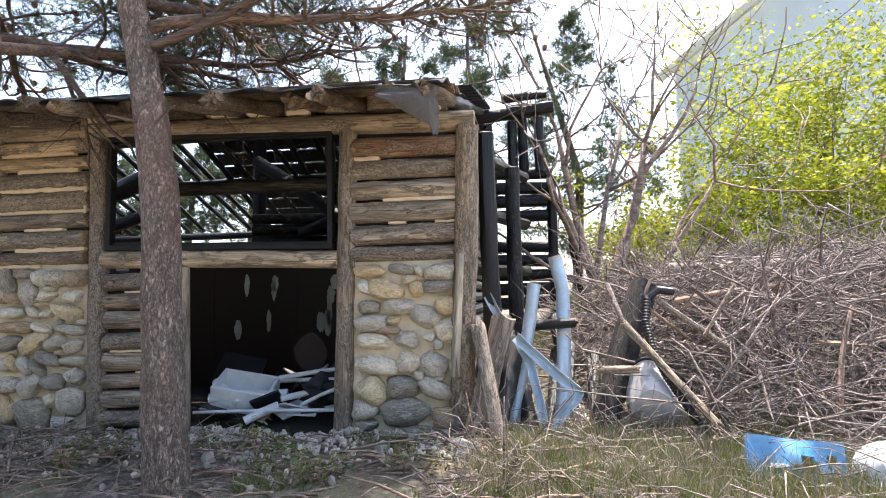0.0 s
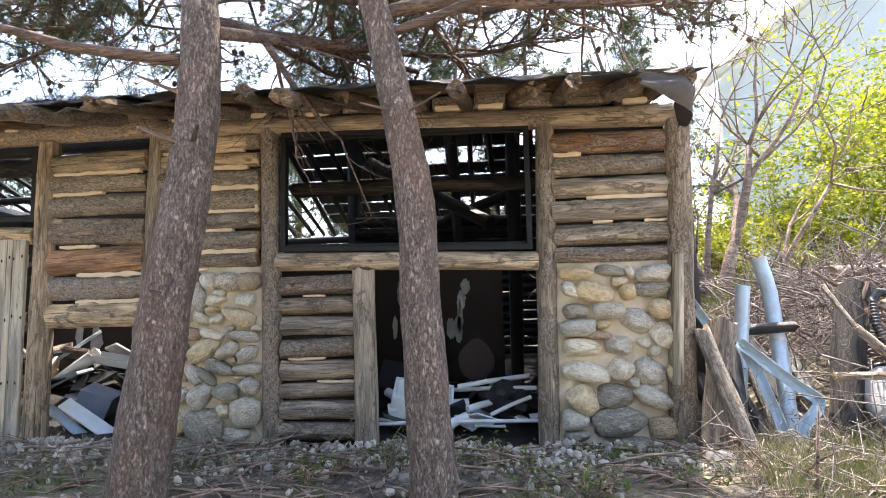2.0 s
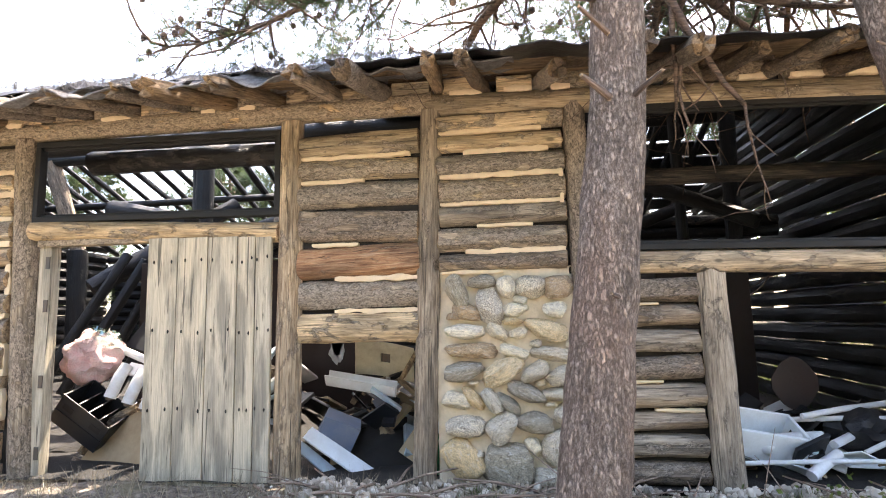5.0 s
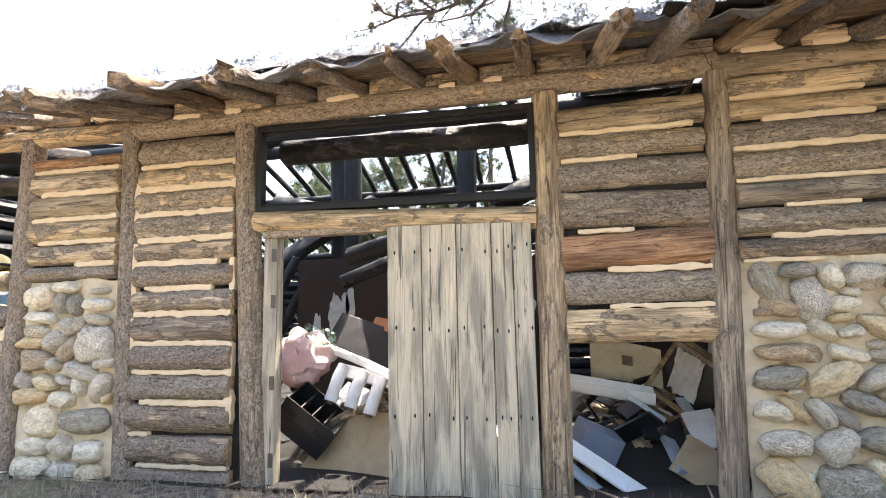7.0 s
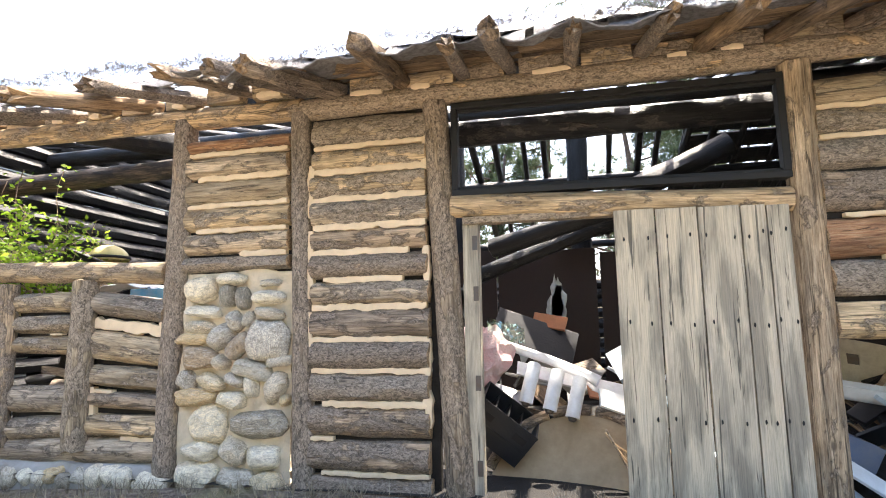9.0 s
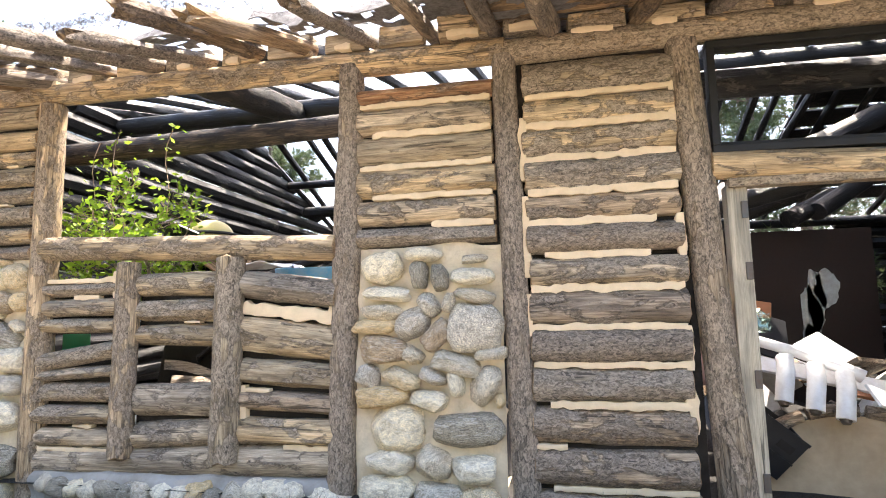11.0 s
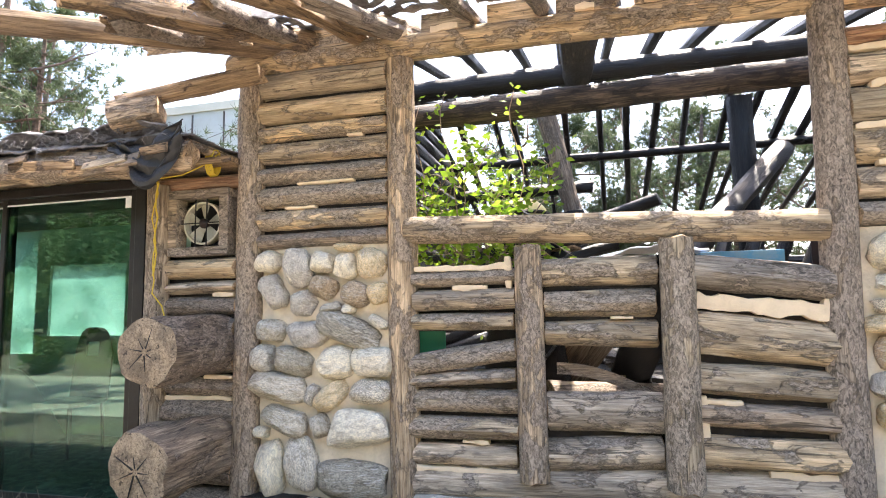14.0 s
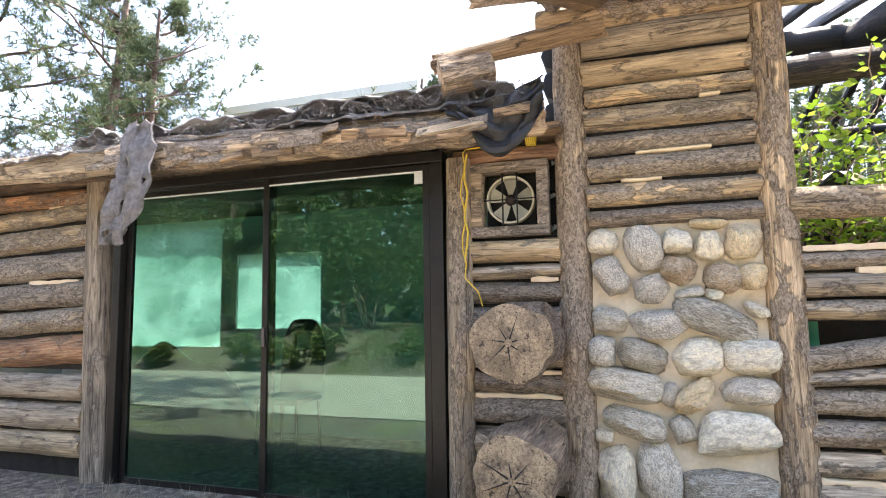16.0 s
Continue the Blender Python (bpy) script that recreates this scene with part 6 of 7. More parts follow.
def leaves(centres, size, rng, slim=0.55, flat=0.5):
    """A four-cornered leaf at each centre."""
    c = np.asarray(centres, float)
    n = len(c)
    d = rng.normal(size=(n, 3))
    d[:, 2] *= flat
    d /= np.linalg.norm(d, axis=1)[:, None] + 1e-9
    s = np.cross(d, rng.normal(size=(n, 3)))
    s /= np.linalg.norm(s, axis=1)[:, None] + 1e-9
    ln = size * rng.uniform(0.6, 1.3, (n, 1))
    w = ln * slim / 2
    v = np.stack([c, c + d * ln * 0.45 - s * w, c + d * ln, c + d * ln * 0.45 + s * w], axis=1).reshape(-1, 3)
    return v, np.arange(4 * n).reshape(-1, 4)


def np_mesh(name, v, f, mat, parent=None, label=""):
    me = bpy.data.meshes.new(name)
    me.from_pydata(v.tolist(), [], f.tolist())
    me.materials.append(mat)
    ob = new(name, me)
    if parent:
        ob.parent = parent
    return tagged(ob, label)


def limb(p, d, length, r, rng, vs, fs, tips, depth, splits=3, up=0.1, wander=0.35, shrink=0.62, seg=5, thin=0.004):
    """A branching limb; its thin ends are gathered in tips."""
    p, d = Vector(p), Vector(d).normalized()
    pts, rad = [p.copy()], [r]
    n = 5
    for i in range(n):
        d = (d + Vector(rng.normal(size=3)) * wander * 0.35 + Vector((0, 0, up * 0.3))).normalized()
        p = p + d * length / n
        pts.append(p.copy())
        rad.append(max(thin * 0.6, r * (1 - 0.55 * (i + 1) / n)))
        if depth <= 1:
            tips.append((p.copy(), d.copy()))
    tube_geo(pts, rad, seg if depth > 1 else 4, vs, fs)
    if depth > 0:
        for k in range(splits):
            i = int(rng.integers(1, n + 1)) if k else n
            nd = (d * 0.8 + Vector(rng.normal(size=3)) * wander * 1.6).normalized()
            limb(pts[i], nd, length * shrink * rng.uniform(0.7, 1.2), max(thin, rad[i] * 0.7), rng, vs, fs, tips, depth - 1, splits, up, wander, shrink, seg, thin)


def trunk_mesh(pts, radii, parent, seg=22, mat=None):
    """A trunk through points, smoothly bent, with a rough outline."""
    P = [Vector(p) for p in pts]
    fine, fr = [], []
    for i in range(len(P) - 1):
        a, b, c, d = P[max(i - 1, 0)], P[i], P[i + 1], P[min(i + 2, len(P) - 1)]
        for k in range(8):
            t = k / 8
            fine.append(0.5 * ((2 * b) + (c - a) * t + (2 * a - 5 * b + 4 * c - d) * t * t + (3 * b - a - 3 * c + d) * t ** 3))
            fr.append(radii[i] + (radii[i + 1] - radii[i]) * t)
    fine.append(P[-1])
    fr.append(radii[-1])
    vs, fs = tube_geo(fine, fr, seg)
    base = Vector(fine[0])
    out = []
    for i, v in enumerate(vs):
        ax = fine[i // seg]
        o = Vector(v) - ax
        k = 1 + 0.10 * nz(ax.z * 4, o.x * 12, o.y * 12) + 0.06 * nz(ax.z * 13, o.x * 30, o.y * 30)
        out.append(ax + o * k)
    return link("trunk", out, fs, mat or M_BARK, parent, sharp=3.0)


def pine(pts, radii, branches, seed, label, stubs=(), tufts_per=4, needle=(0.10, 0.005), per=16):
    rng = np.random.default_rng(seed)
    t = thing("pine_tree", label, "tree", group="pines before the cabin")
    trunk_mesh(pts, radii, t)
    cen, dirs = [], []
    for p, d, ln, r, depth in branches:
        vs, fs, tips = [], [], []
        limb(p, d, ln, r, rng, vs, fs, tips, depth, 4, 0.16, 0.36, 0.6)
        link("branch", vs, fs, M_BARKT, t, sharp=3.0)
        for q, dd in tips:
            if q.z < 3.55:
                continue
            for _ in range(tufts_per):
                if rng.random() < 0.62:
                    cen.append(tuple(q + Vector(rng.normal(size=3)) * 0.035))
                    dirs.append(tuple(dd))
    v, f = blades(cen, per, needle[0], needle[1], rng, dirs=dirs, spread=0.8)
    np_mesh("needles", v, f, M_NEEDLE, t, "sparse grey-green needles")
    for p0, p1, r in stubs:
        log("stub", p0, p1, r, r * 0.5, M_BARKT, t, seg=8, amp=0.15, ragged=0.02)
    return t


PINE_A = pine([(-2.26, 3.42, 0.0), (-2.29, 3.42, 0.6), (-2.33, 3.43, 1.4), (-2.37, 3.44, 2.13), (-2.55, 3.48, 3.09), (-2.72, 3.5, 3.9), (-2.8, 3.5, 5.2), (-2.85, 3.5, 7.0)], [0.155, 0.135, 0.125, 0.118, 0.10, 0.085, 0.07, 0.04],
     [((-2.55, 3.48, 3.15), (1.2, 0.25, 0.22), 1.9, 0.035, 3), ((-2.62, 3.5, 3.5), (-0.7, 0.9, 0.22), 1.6, 0.035, 3), ((-2.75, 3.5, 4.1), (1.0, 0.6, 0.3), 1.9, 0.04, 3), ((-2.78, 3.5, 4.7), (-1, 0.2, 0.25), 1.9, 0.04, 3),
      ((-2.8, 3.5, 5.2), (0.3, 1.0, 0.3), 1.9, 0.04, 3), ((-2.82, 3.5, 5.8), (0.4, -1.0, 0.3), 1.8, 0.04, 3), ((-2.7, 3.5, 3.75), (0.5, 1.0, 0.12), 1.7, 0.03, 3), ((-2.72, 3.5, 3.9), (-0.3, 1.0, 0.12), 2.2, 0.03, 3), ((-2.75, 3.5, 4.2), (0.9, 1.0, 0.1), 2.4, 0.03, 3), ((-2.78, 3.5, 4.5), (0.2, 1.0, 0.1), 2.4, 0.03, 3)], 3,
     "leaning pine trunk with flaky grey-brown bark before the cabin", [((-2.5, 3.44, 2.56), (-2.17, 3.28, 2.66), 0.012), ((-2.47, 3.38, 2.6), (-2.66, 3.3, 2.64), 0.012)])
PINE_B = pine([(-4.10, 3.30, 0.0), (-4.03, 3.30, 0.58), (-3.93, 3.34, 1.43), (-3.80, 3.40, 2.47), (-3.78, 3.42, 3.2), (-3.86, 3.45, 4.0), (-4.0, 3.5, 5.4), (-4.0, 3.5, 7.2)], [0.20, 0.168, 0.150, 0.138, 0.128, 0.10, 0.085, 0.04],
     [((-3.88, 3.36, 3.03), (-1.3, -0.02, 0.16), 1.9, 0.05, 0), ((-3.72, 3.45, 3.25), (0.9, 0.75, 0.32), 1.8, 0.05, 3), ((-3.9, 3.45, 4.1), (-0.5, 0.9, 0.3), 2.0, 0.05, 3), ((-3.95, 3.5, 4.6), (0.9, 0.6, 0.3), 2.0, 0.045, 3),
      ((-4.0, 3.5, 5.0), (-1.0, 0.1, 0.3), 2.1, 0.045, 3), ((-4.0, 3.5, 5.6), (0.3, 1.0, 0.3), 2.0, 0.04, 3), ((-3.95, 3.5, 4.3), (-0.9, 1.0, -0.05), 2.8, 0.03, 3), ((-3.95, 3.5, 4.5), (-0.25, 1.0, -0.05), 2.8, 0.03, 3), ((-3.98, 3.5, 4.8), (-1.3, 0.8, -0.05), 3.0, 0.03, 3), ((-3.85, 3.4, 4.0), (-1.0, 0.55, 0.3), 1.9, 0.045, 3)], 5,
     "stout pine trunk with scaly bark and broken stubs", [((-3.86, 3.28, 2.46), (-4.0, 3.12, 2.51), 0.02), ((-3.75, 3.3, 2.46), (-3.64, 3.16, 2.52), 0.018), ((-3.85, 3.27, 2.78), (-4.0, 3.1, 2.83), 0.014), ((-3.86, 3.25, 1.5), (-3.92, 3.15, 1.52), 0.015)])


def bough(t, p, d, length, r, seed, sag=0.1, per=15, lowest=3.5):
    """A long pine bough: a crooked arm, side branches, fine twigs with needle tufts, and cones."""
    rng = np.random.default_rng(seed)
    d = Vector(d).normalized()
    vs, fs, cen, dirs, cones = [], [], [], [], []
    arm, q = [Vector(p)], Vector(p)
    n = 12
    for i in range(n):
        d = (d + Vector(rng.normal(size=3)) * 0.13 + Vector((0, 0, sag * (0.12 if i > 5 else -0.1)))).normalized()
        q = q + d * length / n
        arm.append(q.copy())
    tube_geo(arm, [r * (1 - 0.8 * i / n) for i in range(n + 1)], 7, vs, fs)
    for i in range(2, n + 1):
        for side_ in (-1, 1, 0):
            ax = (arm[min(i + 1, n)] - arm[i - 1]).normalized()
            out = ax.cross(Vector((0, 0, 1))) * side_
            bd = (ax * 0.7 + out * 0.9 + Vector(rng.normal(size=3)) * 0.3).normalized()
            bl = length * rng.uniform(0.16, 0.34) * (1.15 - 0.5 * i / n)
            b, pts = arm[i].copy(), [arm[i].copy()]
            for k in range(6):
                bd = (bd + Vector(rng.normal(size=3)) * 0.22 + Vector((0, 0, 0.03))).normalized()
                b = b + bd * bl / 6
                pts.append(b.copy())
                for _ in range(2):
                    td = (bd * 0.7 + Vector(rng.normal(size=3)) * 0.7).normalized()
                    tl = rng.uniform(0.10, 0.28)
                    e0 = b + td * tl * 0.5 + Vector(rng.normal(size=3)) * 0.02
                    e1 = b + td * tl
                    if e1.z < lowest:
                        continue
                    tube_geo([b, e0, e1], [0.004, 0.0035, 0.0025], 3, vs, fs)
                    if rng.random() < 0.72:
                        cen.append(tuple(e1))
                        dirs.append(tuple(td))
                        cen.append(tuple(e0.lerp(e1, 0.5)))
                        dirs.append(tuple(td))
                    if rng.random() < 0.09:
                        cones.append(e0)
            tube_geo(pts, [max(0.004, r * 0.3 * (1 - 0.12 * k)) for k in range(7)], 4, vs, fs)
    link("bough", vs, fs, M_BARKT, t, sharp=3.0)
    v, f = blades(cen, per, 0.085, 0.0036, rng, dirs=dirs, spread=0.75)
    np_mesh("needles", v, f, M_NEEDLE, t, "sparse grey-green needles")
    for c in cones:
        ob = new("cone", CONE)
        ob.parent = t
        ob.matrix_basis = Matrix.Translation(c) @ Matrix.Diagonal((1, 1, 1.3, 1))


CONE = bpy.data.meshes.new("cone")
bm = bmesh.new()
bmesh.ops.create_icosphere(bm, subdivisions=2, radius=0.024)
for v in bm.verts:
    v.co *= 1 + 0.35 * noise.noise(v.co * 160)
bm.to_mesh(CONE)
bm.free()
CONE.materials.append(M_BARKT)
for k, (p, d, ln, r) in enumerate((((-2.60, 3.5, 3.30), (1.0, 0.35, 0.22), 2.8, 0.05), ((-2.66, 3.5, 3.55), (0.8, 0.8, 0.12), 3.0, 0.045), ((-2.70, 3.5, 3.75), (0.25, 1.0, 0.10), 3.0, 0.04),
                                   ((-2.72, 3.5, 3.9), (-0.6, 0.9, 0.12), 2.8, 0.04), ((-2.76, 3.5, 4.2), (1.0, 0.6, 0.2), 3.2, 0.045), ((-2.78, 3.5, 4.4), (0.4, 1.0, 0.18), 3.0, 0.04))):
    bough(PINE_A, p, d, ln, r, 900 + k)
for k, (p, d, ln, r) in enumerate((((-3.80, 3.45, 3.35), (0.7, 0.8, 0.15), 2.8, 0.05), ((-3.84, 3.45, 3.75), (-0.5, 1.0, 0.12), 3.0, 0.045), ((-3.86, 3.45, 3.9), (-1.0, 0.6, 0.2), 3.2, 0.045),
                                   ((-3.9, 3.45, 4.2), (-1.2, 0.35, 0.12), 3.4, 0.045), ((-3.92, 3.5, 4.4), (-1.0, 0.9, 0.14), 3.6, 0.045), ((-3.92, 3.5, 4.5), (0.1, 1.0, 0.16), 3.2, 0.04))):
    bough(PINE_B, p, d, ln, r, 930 + k)


def far_pine(x, y, z, h, seed, wide=2.2, n=1500, low=0.25):
    rng = np.random.default_rng(seed)
    t = thing("pine_tree", "tall green pine standing round the cabin", "tree", group="pines behind the cabin")
    link("trunk", *tube_geo([(x, y, z), (x + rng.normal() * 0.3, y, z + h * 0.5), (x + rng.normal() * 0.3, y, z + h)], [0.16, 0.11, 0.03], 8), M_BARKT, t)
    vs, fs, tips = [], [], []
    for i in range(20):
        u = low + (1 - low) * i / 20
        a = rng.uniform(0, 2 * math.pi)
        ln = wide * (1.05 - u) * rng.uniform(0.7, 1.2) + 0.25
        limb((x, y, z + h * u), (math.cos(a), math.sin(a), 0.15), ln, 0.035, rng, vs, fs, tips, 2, 3, 0.05, 0.4, 0.55, 5, 0.008)
    tagged(link("crown_wood", vs, fs, M_BARKT, t, sharp=3), kind="stuff")
    k = rng.choice(len(tips), min(n, len(tips) * 2))
    cen = [tuple(tips[i][0] + Vector(rng.normal(size=3)) * 0.09) for i in k]
    v, f = blades(cen, 13, 0.21, 0.017, rng, dirs=[tuple(tips[i][1]) for i in k], spread=0.9)
    np_mesh("crown", v, f, M_NEEDLE, t)
    return t


for i, (x, y, h, w) in enumerate(((-0.9, 15.0, 9.0, 2.8), (-3.2, 16.0, 9.0, 2.8), (-6.0, 15.5, 7.0, 2.6), (-8.3, 16.5, 7.5, 2.8), (-11.0, 16.0, 7.0, 2.8), (-13.5, 17.0, 7.0, 2.6),
                                  (-23.6, 10.0, 9.5, 3.8), (-24.8, 8.4, 9.0, 3.4), (-25.5, 12.5, 8.5, 3.0), (-9.6, 15.0, 5.5, 2.4), (-12.2, 15.2, 5.5, 2.4), (-4.6, 15.0, 7.5, 2.6), (-18.2, 13.5, 6.6, 1.8), (-16.4, 14.5, 6.6, 1.6), (-23.5, 11.0, 8.0, 3.0), (1.4, 15.0, 8.5, 2.6))):
    far_pine(x, y, 0.2, h, 40 + i, w, 3400 if x < -18 else 2200)


def leafy(x, y, z, r, h, seed, mat, n, size, label, group="", name="shrub", stems=7, bare=0.0):
    """A shrub of many stems with separate leaves at the twigs."""
    rng = np.random.default_rng(seed)
    t = thing(name, label, "shrub" if name == "shrub" else "tree", group=group)
    vs, fs, tips = [], [], []
    for i in range(stems):
        a = rng.uniform(0, 2 * math.pi)
        limb((x + 0.1 * math.cos(a), y + 0.1 * math.sin(a), z), (math.cos(a) * r * 0.6, math.sin(a) * r * 0.6, h * 0.75), h * rng.uniform(0.4, 0.6), 0.012 + 0.008 * h, rng, vs, fs, tips, 3, 3, 0.12, 0.4, 0.66, 5, 0.004)
    tagged(link("framework", vs, fs, M_TWIG, t, sharp=3), kind="stuff")
    k = rng.choice(len(tips), n)
    cen = [tuple(tips[i][0] + Vector(rng.normal(size=3)) * 0.06 * max(1, h * 0.6)) for i in k]
    v, f = leaves(cen, size, rng)
    np_mesh("foliage", v, f, mat, t)
    return t


for i, (x, y, r, h, n, size) in enumerate(((3.4, 10.5, 1.6, 2.0, 3000, 0.085), (5.2, 10.0, 1.8, 2.4, 3000, 0.085), (7.0, 10.5, 1.8, 3.2, 3600, 0.09), (5.0, 12.0, 2.0, 4.6, 2600, 0.10), (7.6, 12.5, 2.4, 6.5, 4500, 0.11),
                                           (2.6, 12.0, 1.6, 2.6, 1800, 0.085), (9.0, 11.5, 2.4, 6.0, 4200, 0.11), (1.8, 11.2, 1.1, 1.6, 2600, 0.075), (3.2, 9.3, 1.1, 1.2, 2600, 0.07))):
    leafy(x, y, 1.2, r, h, 70 + i, M_LEAFY, int(n * 2.6), size, "yellow-green spring shrub with fine new leaves", "spring shrubs beyond the brush pile")

rng = np.random.default_rng(9)
bare = thing("bare_tree", "leafless forked grey tree with thin upright twigs", "tree")
for p, d, ln, r in (((1.3, 9.2, 1.0), (0.35, 0, 1), 3.0, 0.12), ((1.35, 9.2, 1.0), (-0.25, 0.1, 1), 3.2, 0.09), ((1.5, 9.2, 1.0), (-0.9, 0, 1.2), 2.8, 0.07), ((1.1, 9.1, 1.0), (0.05, 0, 1), 3.6, 0.06), ((1.5, 9.2, 1.0), (0.9, 0, 1.0), 2.6, 0.06)):
    vs, fs, tips = [], [], []
    limb(p, d, ln, r, rng, vs, fs, tips, 3, 3, 0.28, 0.36, 0.72, 7, 0.012)
    link("branch", vs, fs, M_TWIG, bare, sharp=3)
log("stump", (1.05, 9.4, 1.0), (0.85, 9.3, 2.3), 0.09, 0.05, M_CHAR, bare, amp=0.2)
# bush inside the open window
leafy(-12.62, 5.5, 1.52, 0.75, 1.1, 31, M_LEAFG, 2600, 0.065, "fresh green bush growing inside the ruin", stems=9)
rng = np.random.default_rng(12)
vine = thing("vine", "thin climbing shoot with a few green leaves", "vine")
for x, z1 in ((-12.75, 3.0), (-12.25, 2.95), (-12.95, 2.9)):
    pts = [(x + 0.05 * math.sin(i), 5.1 + 0.02 * i, 2.1 + (z1 - 2.1) * i / 6) for i in range(7)]
    link("shoot", *tube_geo(pts, 0.004, 4), M_TWIG, vine)
    v, f = leaves([tuple(Vector(pts[int(rng.integers(4, 7))]) + Vector(rng.normal(size=3)) * 0.05) for _ in range(16)], 0.06, rng)
    tagged(np_mesh("foliage", v, f, M_LEAFG, vine), kind="stuff")

# ---- brush pile, rubbish and weeds at the cabin's end ----
rng = np.random.default_rng(21)
vs, fs = [], []
for i in range(6200):
    x = rng.uniform(0.45, 5.8)
    y = rng.uniform(4.35, 7.6)
    if x < 1.2 and y < 5.2:
        continue
    g0 = ground_z(x, y)
    hgt = 0.72 * math.exp(-((x - 3.2) / 2.4) ** 2) * math.exp(-((y - 5.9) / 1.3) ** 2) + 0.12
    p = Vector((x, y, g0 + rng.uniform(0.0, 1.0) * hgt))
    d = Vector((rng.normal(), rng.normal() * 0.8, rng.normal() * 0.55)).normalized()
    L = rng.uniform(0.25, 1.2)
    r = rng.choice([0.0025, 0.004, 0.006, 0.011], p=[0.4, 0.3, 0.2, 0.1])
    bend = Vector(rng.normal(size=3)) * 0.22 * L
    tube_geo([p, p + d * L * 0.35 + bend * 0.6, p + d * L * 0.7 + bend, p + d * L + bend * 0.7 + Vector((0, 0, rng.normal() * 0.06))], [r * 1.3, r, r * 0.8, r * 0.4], 4, vs, fs)
tagged(link("brush_pile", vs, fs, M_BRUSH, sharp=3), "tangled heap of dead grey-brown twigs and canes", "brush", kind="stuff")
vs, fs = [], []
for i in range(1700):
    x, y = rng.uniform(-0.5, 4.2), rng.uniform(3.1, 4.9)
    p = Vector((x, y, ground_z(x, y) + rng.uniform(0.0, 0.22) * rng.random()))
    d = Vector((rng.normal(), rng.normal() * 0.8, rng.normal() * 0.4)).normalized()
    L = rng.uniform(0.12, 0.6)
    r = rng.choice([0.002, 0.003, 0.005])
    bend = Vector(rng.normal(size=3)) * 0.2 * L
    tube_geo([p, p + d * L * 0.5 + bend, p + d * L + bend * 0.6], [r, r * 0.8, r * 0.4], 4, vs, fs)
tagged(link("twig_litter", vs, fs, M_BRUSH, sharp=3), "loose dead twigs littering the weeds", "twigs", kind="stuff")
# Black logs added to stand in for the shaded void behind the metal.
for i in range(9):
    a = (-0.35 + 0.11 * i, 5.0 + 0.08 * (i % 4), 0.3 + 0.02 * i)
    tagged(log("leaning_log", (a[0] + RND.uniform(-0.25, 0.25), a[1] + 0.5, RND.uniform(0.7, 1.25)), (a[0], a[1] - 0.5, 0.25), 0.06, 0.055, M_CHAR, None, seg=10, amp=0.16, ragged=0.05, end=M_CHAR), "charred log leaning at the corner", "log", "logs at the corner")
for p0, p1, r, b in (((1.05, 5.0, 1.3), (1.6, 5.3, 0.85), 0.02, 0.03), ((1.35, 5.1, 0.95), (1.9, 5.2, 0.35), 0.022, 0.05), ((1.5, 5.2, 1.45), (2.0, 5.0, 0.85), 0.022, 0.04), ((2.0, 5.1, 0.85), (2.5, 5.1, 1.35), 0.018, 0.04),
                     ((1.0, 4.9, 0.85), (1.55, 4.6, 0.30), 0.028, 0.03), ((2.2, 4.4, 0.35), (2.6, 4.9, 1.25), 0.025, 0.03), ((0.95, 5.6, 1.6), (1.9, 5.9, 1.2), 0.018, 0.05), ((2.3, 5.5, 1.5), (3.4, 5.3, 1.2), 0.02, 0.05),
                     ((1.4, 5.5, 1.3), (2.9, 5.9, 1.5), 0.03, 0.03), ((0.75, 4.9, 0.55), (1.1, 5.05, 1.5), 0.025, 0.03), ((2.5, 4.8, 0.5), (3.4, 5.6, 1.3), 0.03, 0.05)):
    tagged(log("dead_branch", p0, p1, r, r * 0.6, M_TWIG, None, seg=7, amp=0.2, bend=b), "bleached dead branch lying on the brush pile", "branch", "dead branches")
tagged(log("fallen_trunk", (1.6, 6.5, 1.66), (4.8, 7.4, 1.78), 0.07, 0.06, M_LOGG, None, amp=0.12, bend=0.04), "long grey fallen trunk along the bank", "log")
for p0, p1, r, m_, lab in (((1.08, 5.20, 1.45), (0.47, 4.45, 0.05), 0.12, M_BURNT, "dark rotten log leaning against the brush"), ((-0.14, 4.75, 1.21), (-0.47, 4.30, 0.03), 0.095, M_LOGD, "thick split log leaning at the corner"),
                           ((-0.35, 4.62, 1.16), (-0.13, 4.05, 0.01), 0.06, M_LOGG, "weathered bark-stripped pole leaning at the corner"), ((-0.05, 4.9, 1.0), (-0.25, 4.2, 0.15), 0.07, M_CHAR, "charred log leaning at the corner"),
                           ((0.12, 5.00, 1.13), (0.46, 4.90, 1.16), 0.045, M_CHAR, "charred log end lying across"), ((0.74, 5.00, 1.47), (0.82, 4.75, 1.15), 0.022, M_LOGG, "pale crooked branch on the brush pile"),
                           ((0.82, 4.75, 1.15), (1.38, 4.35, 0.43), 0.032, M_LOGG, "long pale branch slanting over the brush pile"), ((1.16, 5.00, 1.32), (1.63, 4.80, 0.94), 0.028, M_LOGG, "stout pale branch on the brush pile"),
                           ((1.45, 4.80, 1.05), (1.73, 4.90, 1.44), 0.016, M_LOGG, "forked pale branch on the brush pile"), ((0.58, 4.62, 0.80), (0.88, 4.55, 0.81), 0.03, M_LOGD, "short broken branch beside the basin")):
    tagged(log("leaning_log", p0, p1, r, r * 0.9, m_, None, seg=14, amp=0.16, ragged=0.05), lab, "log", "logs at the corner")
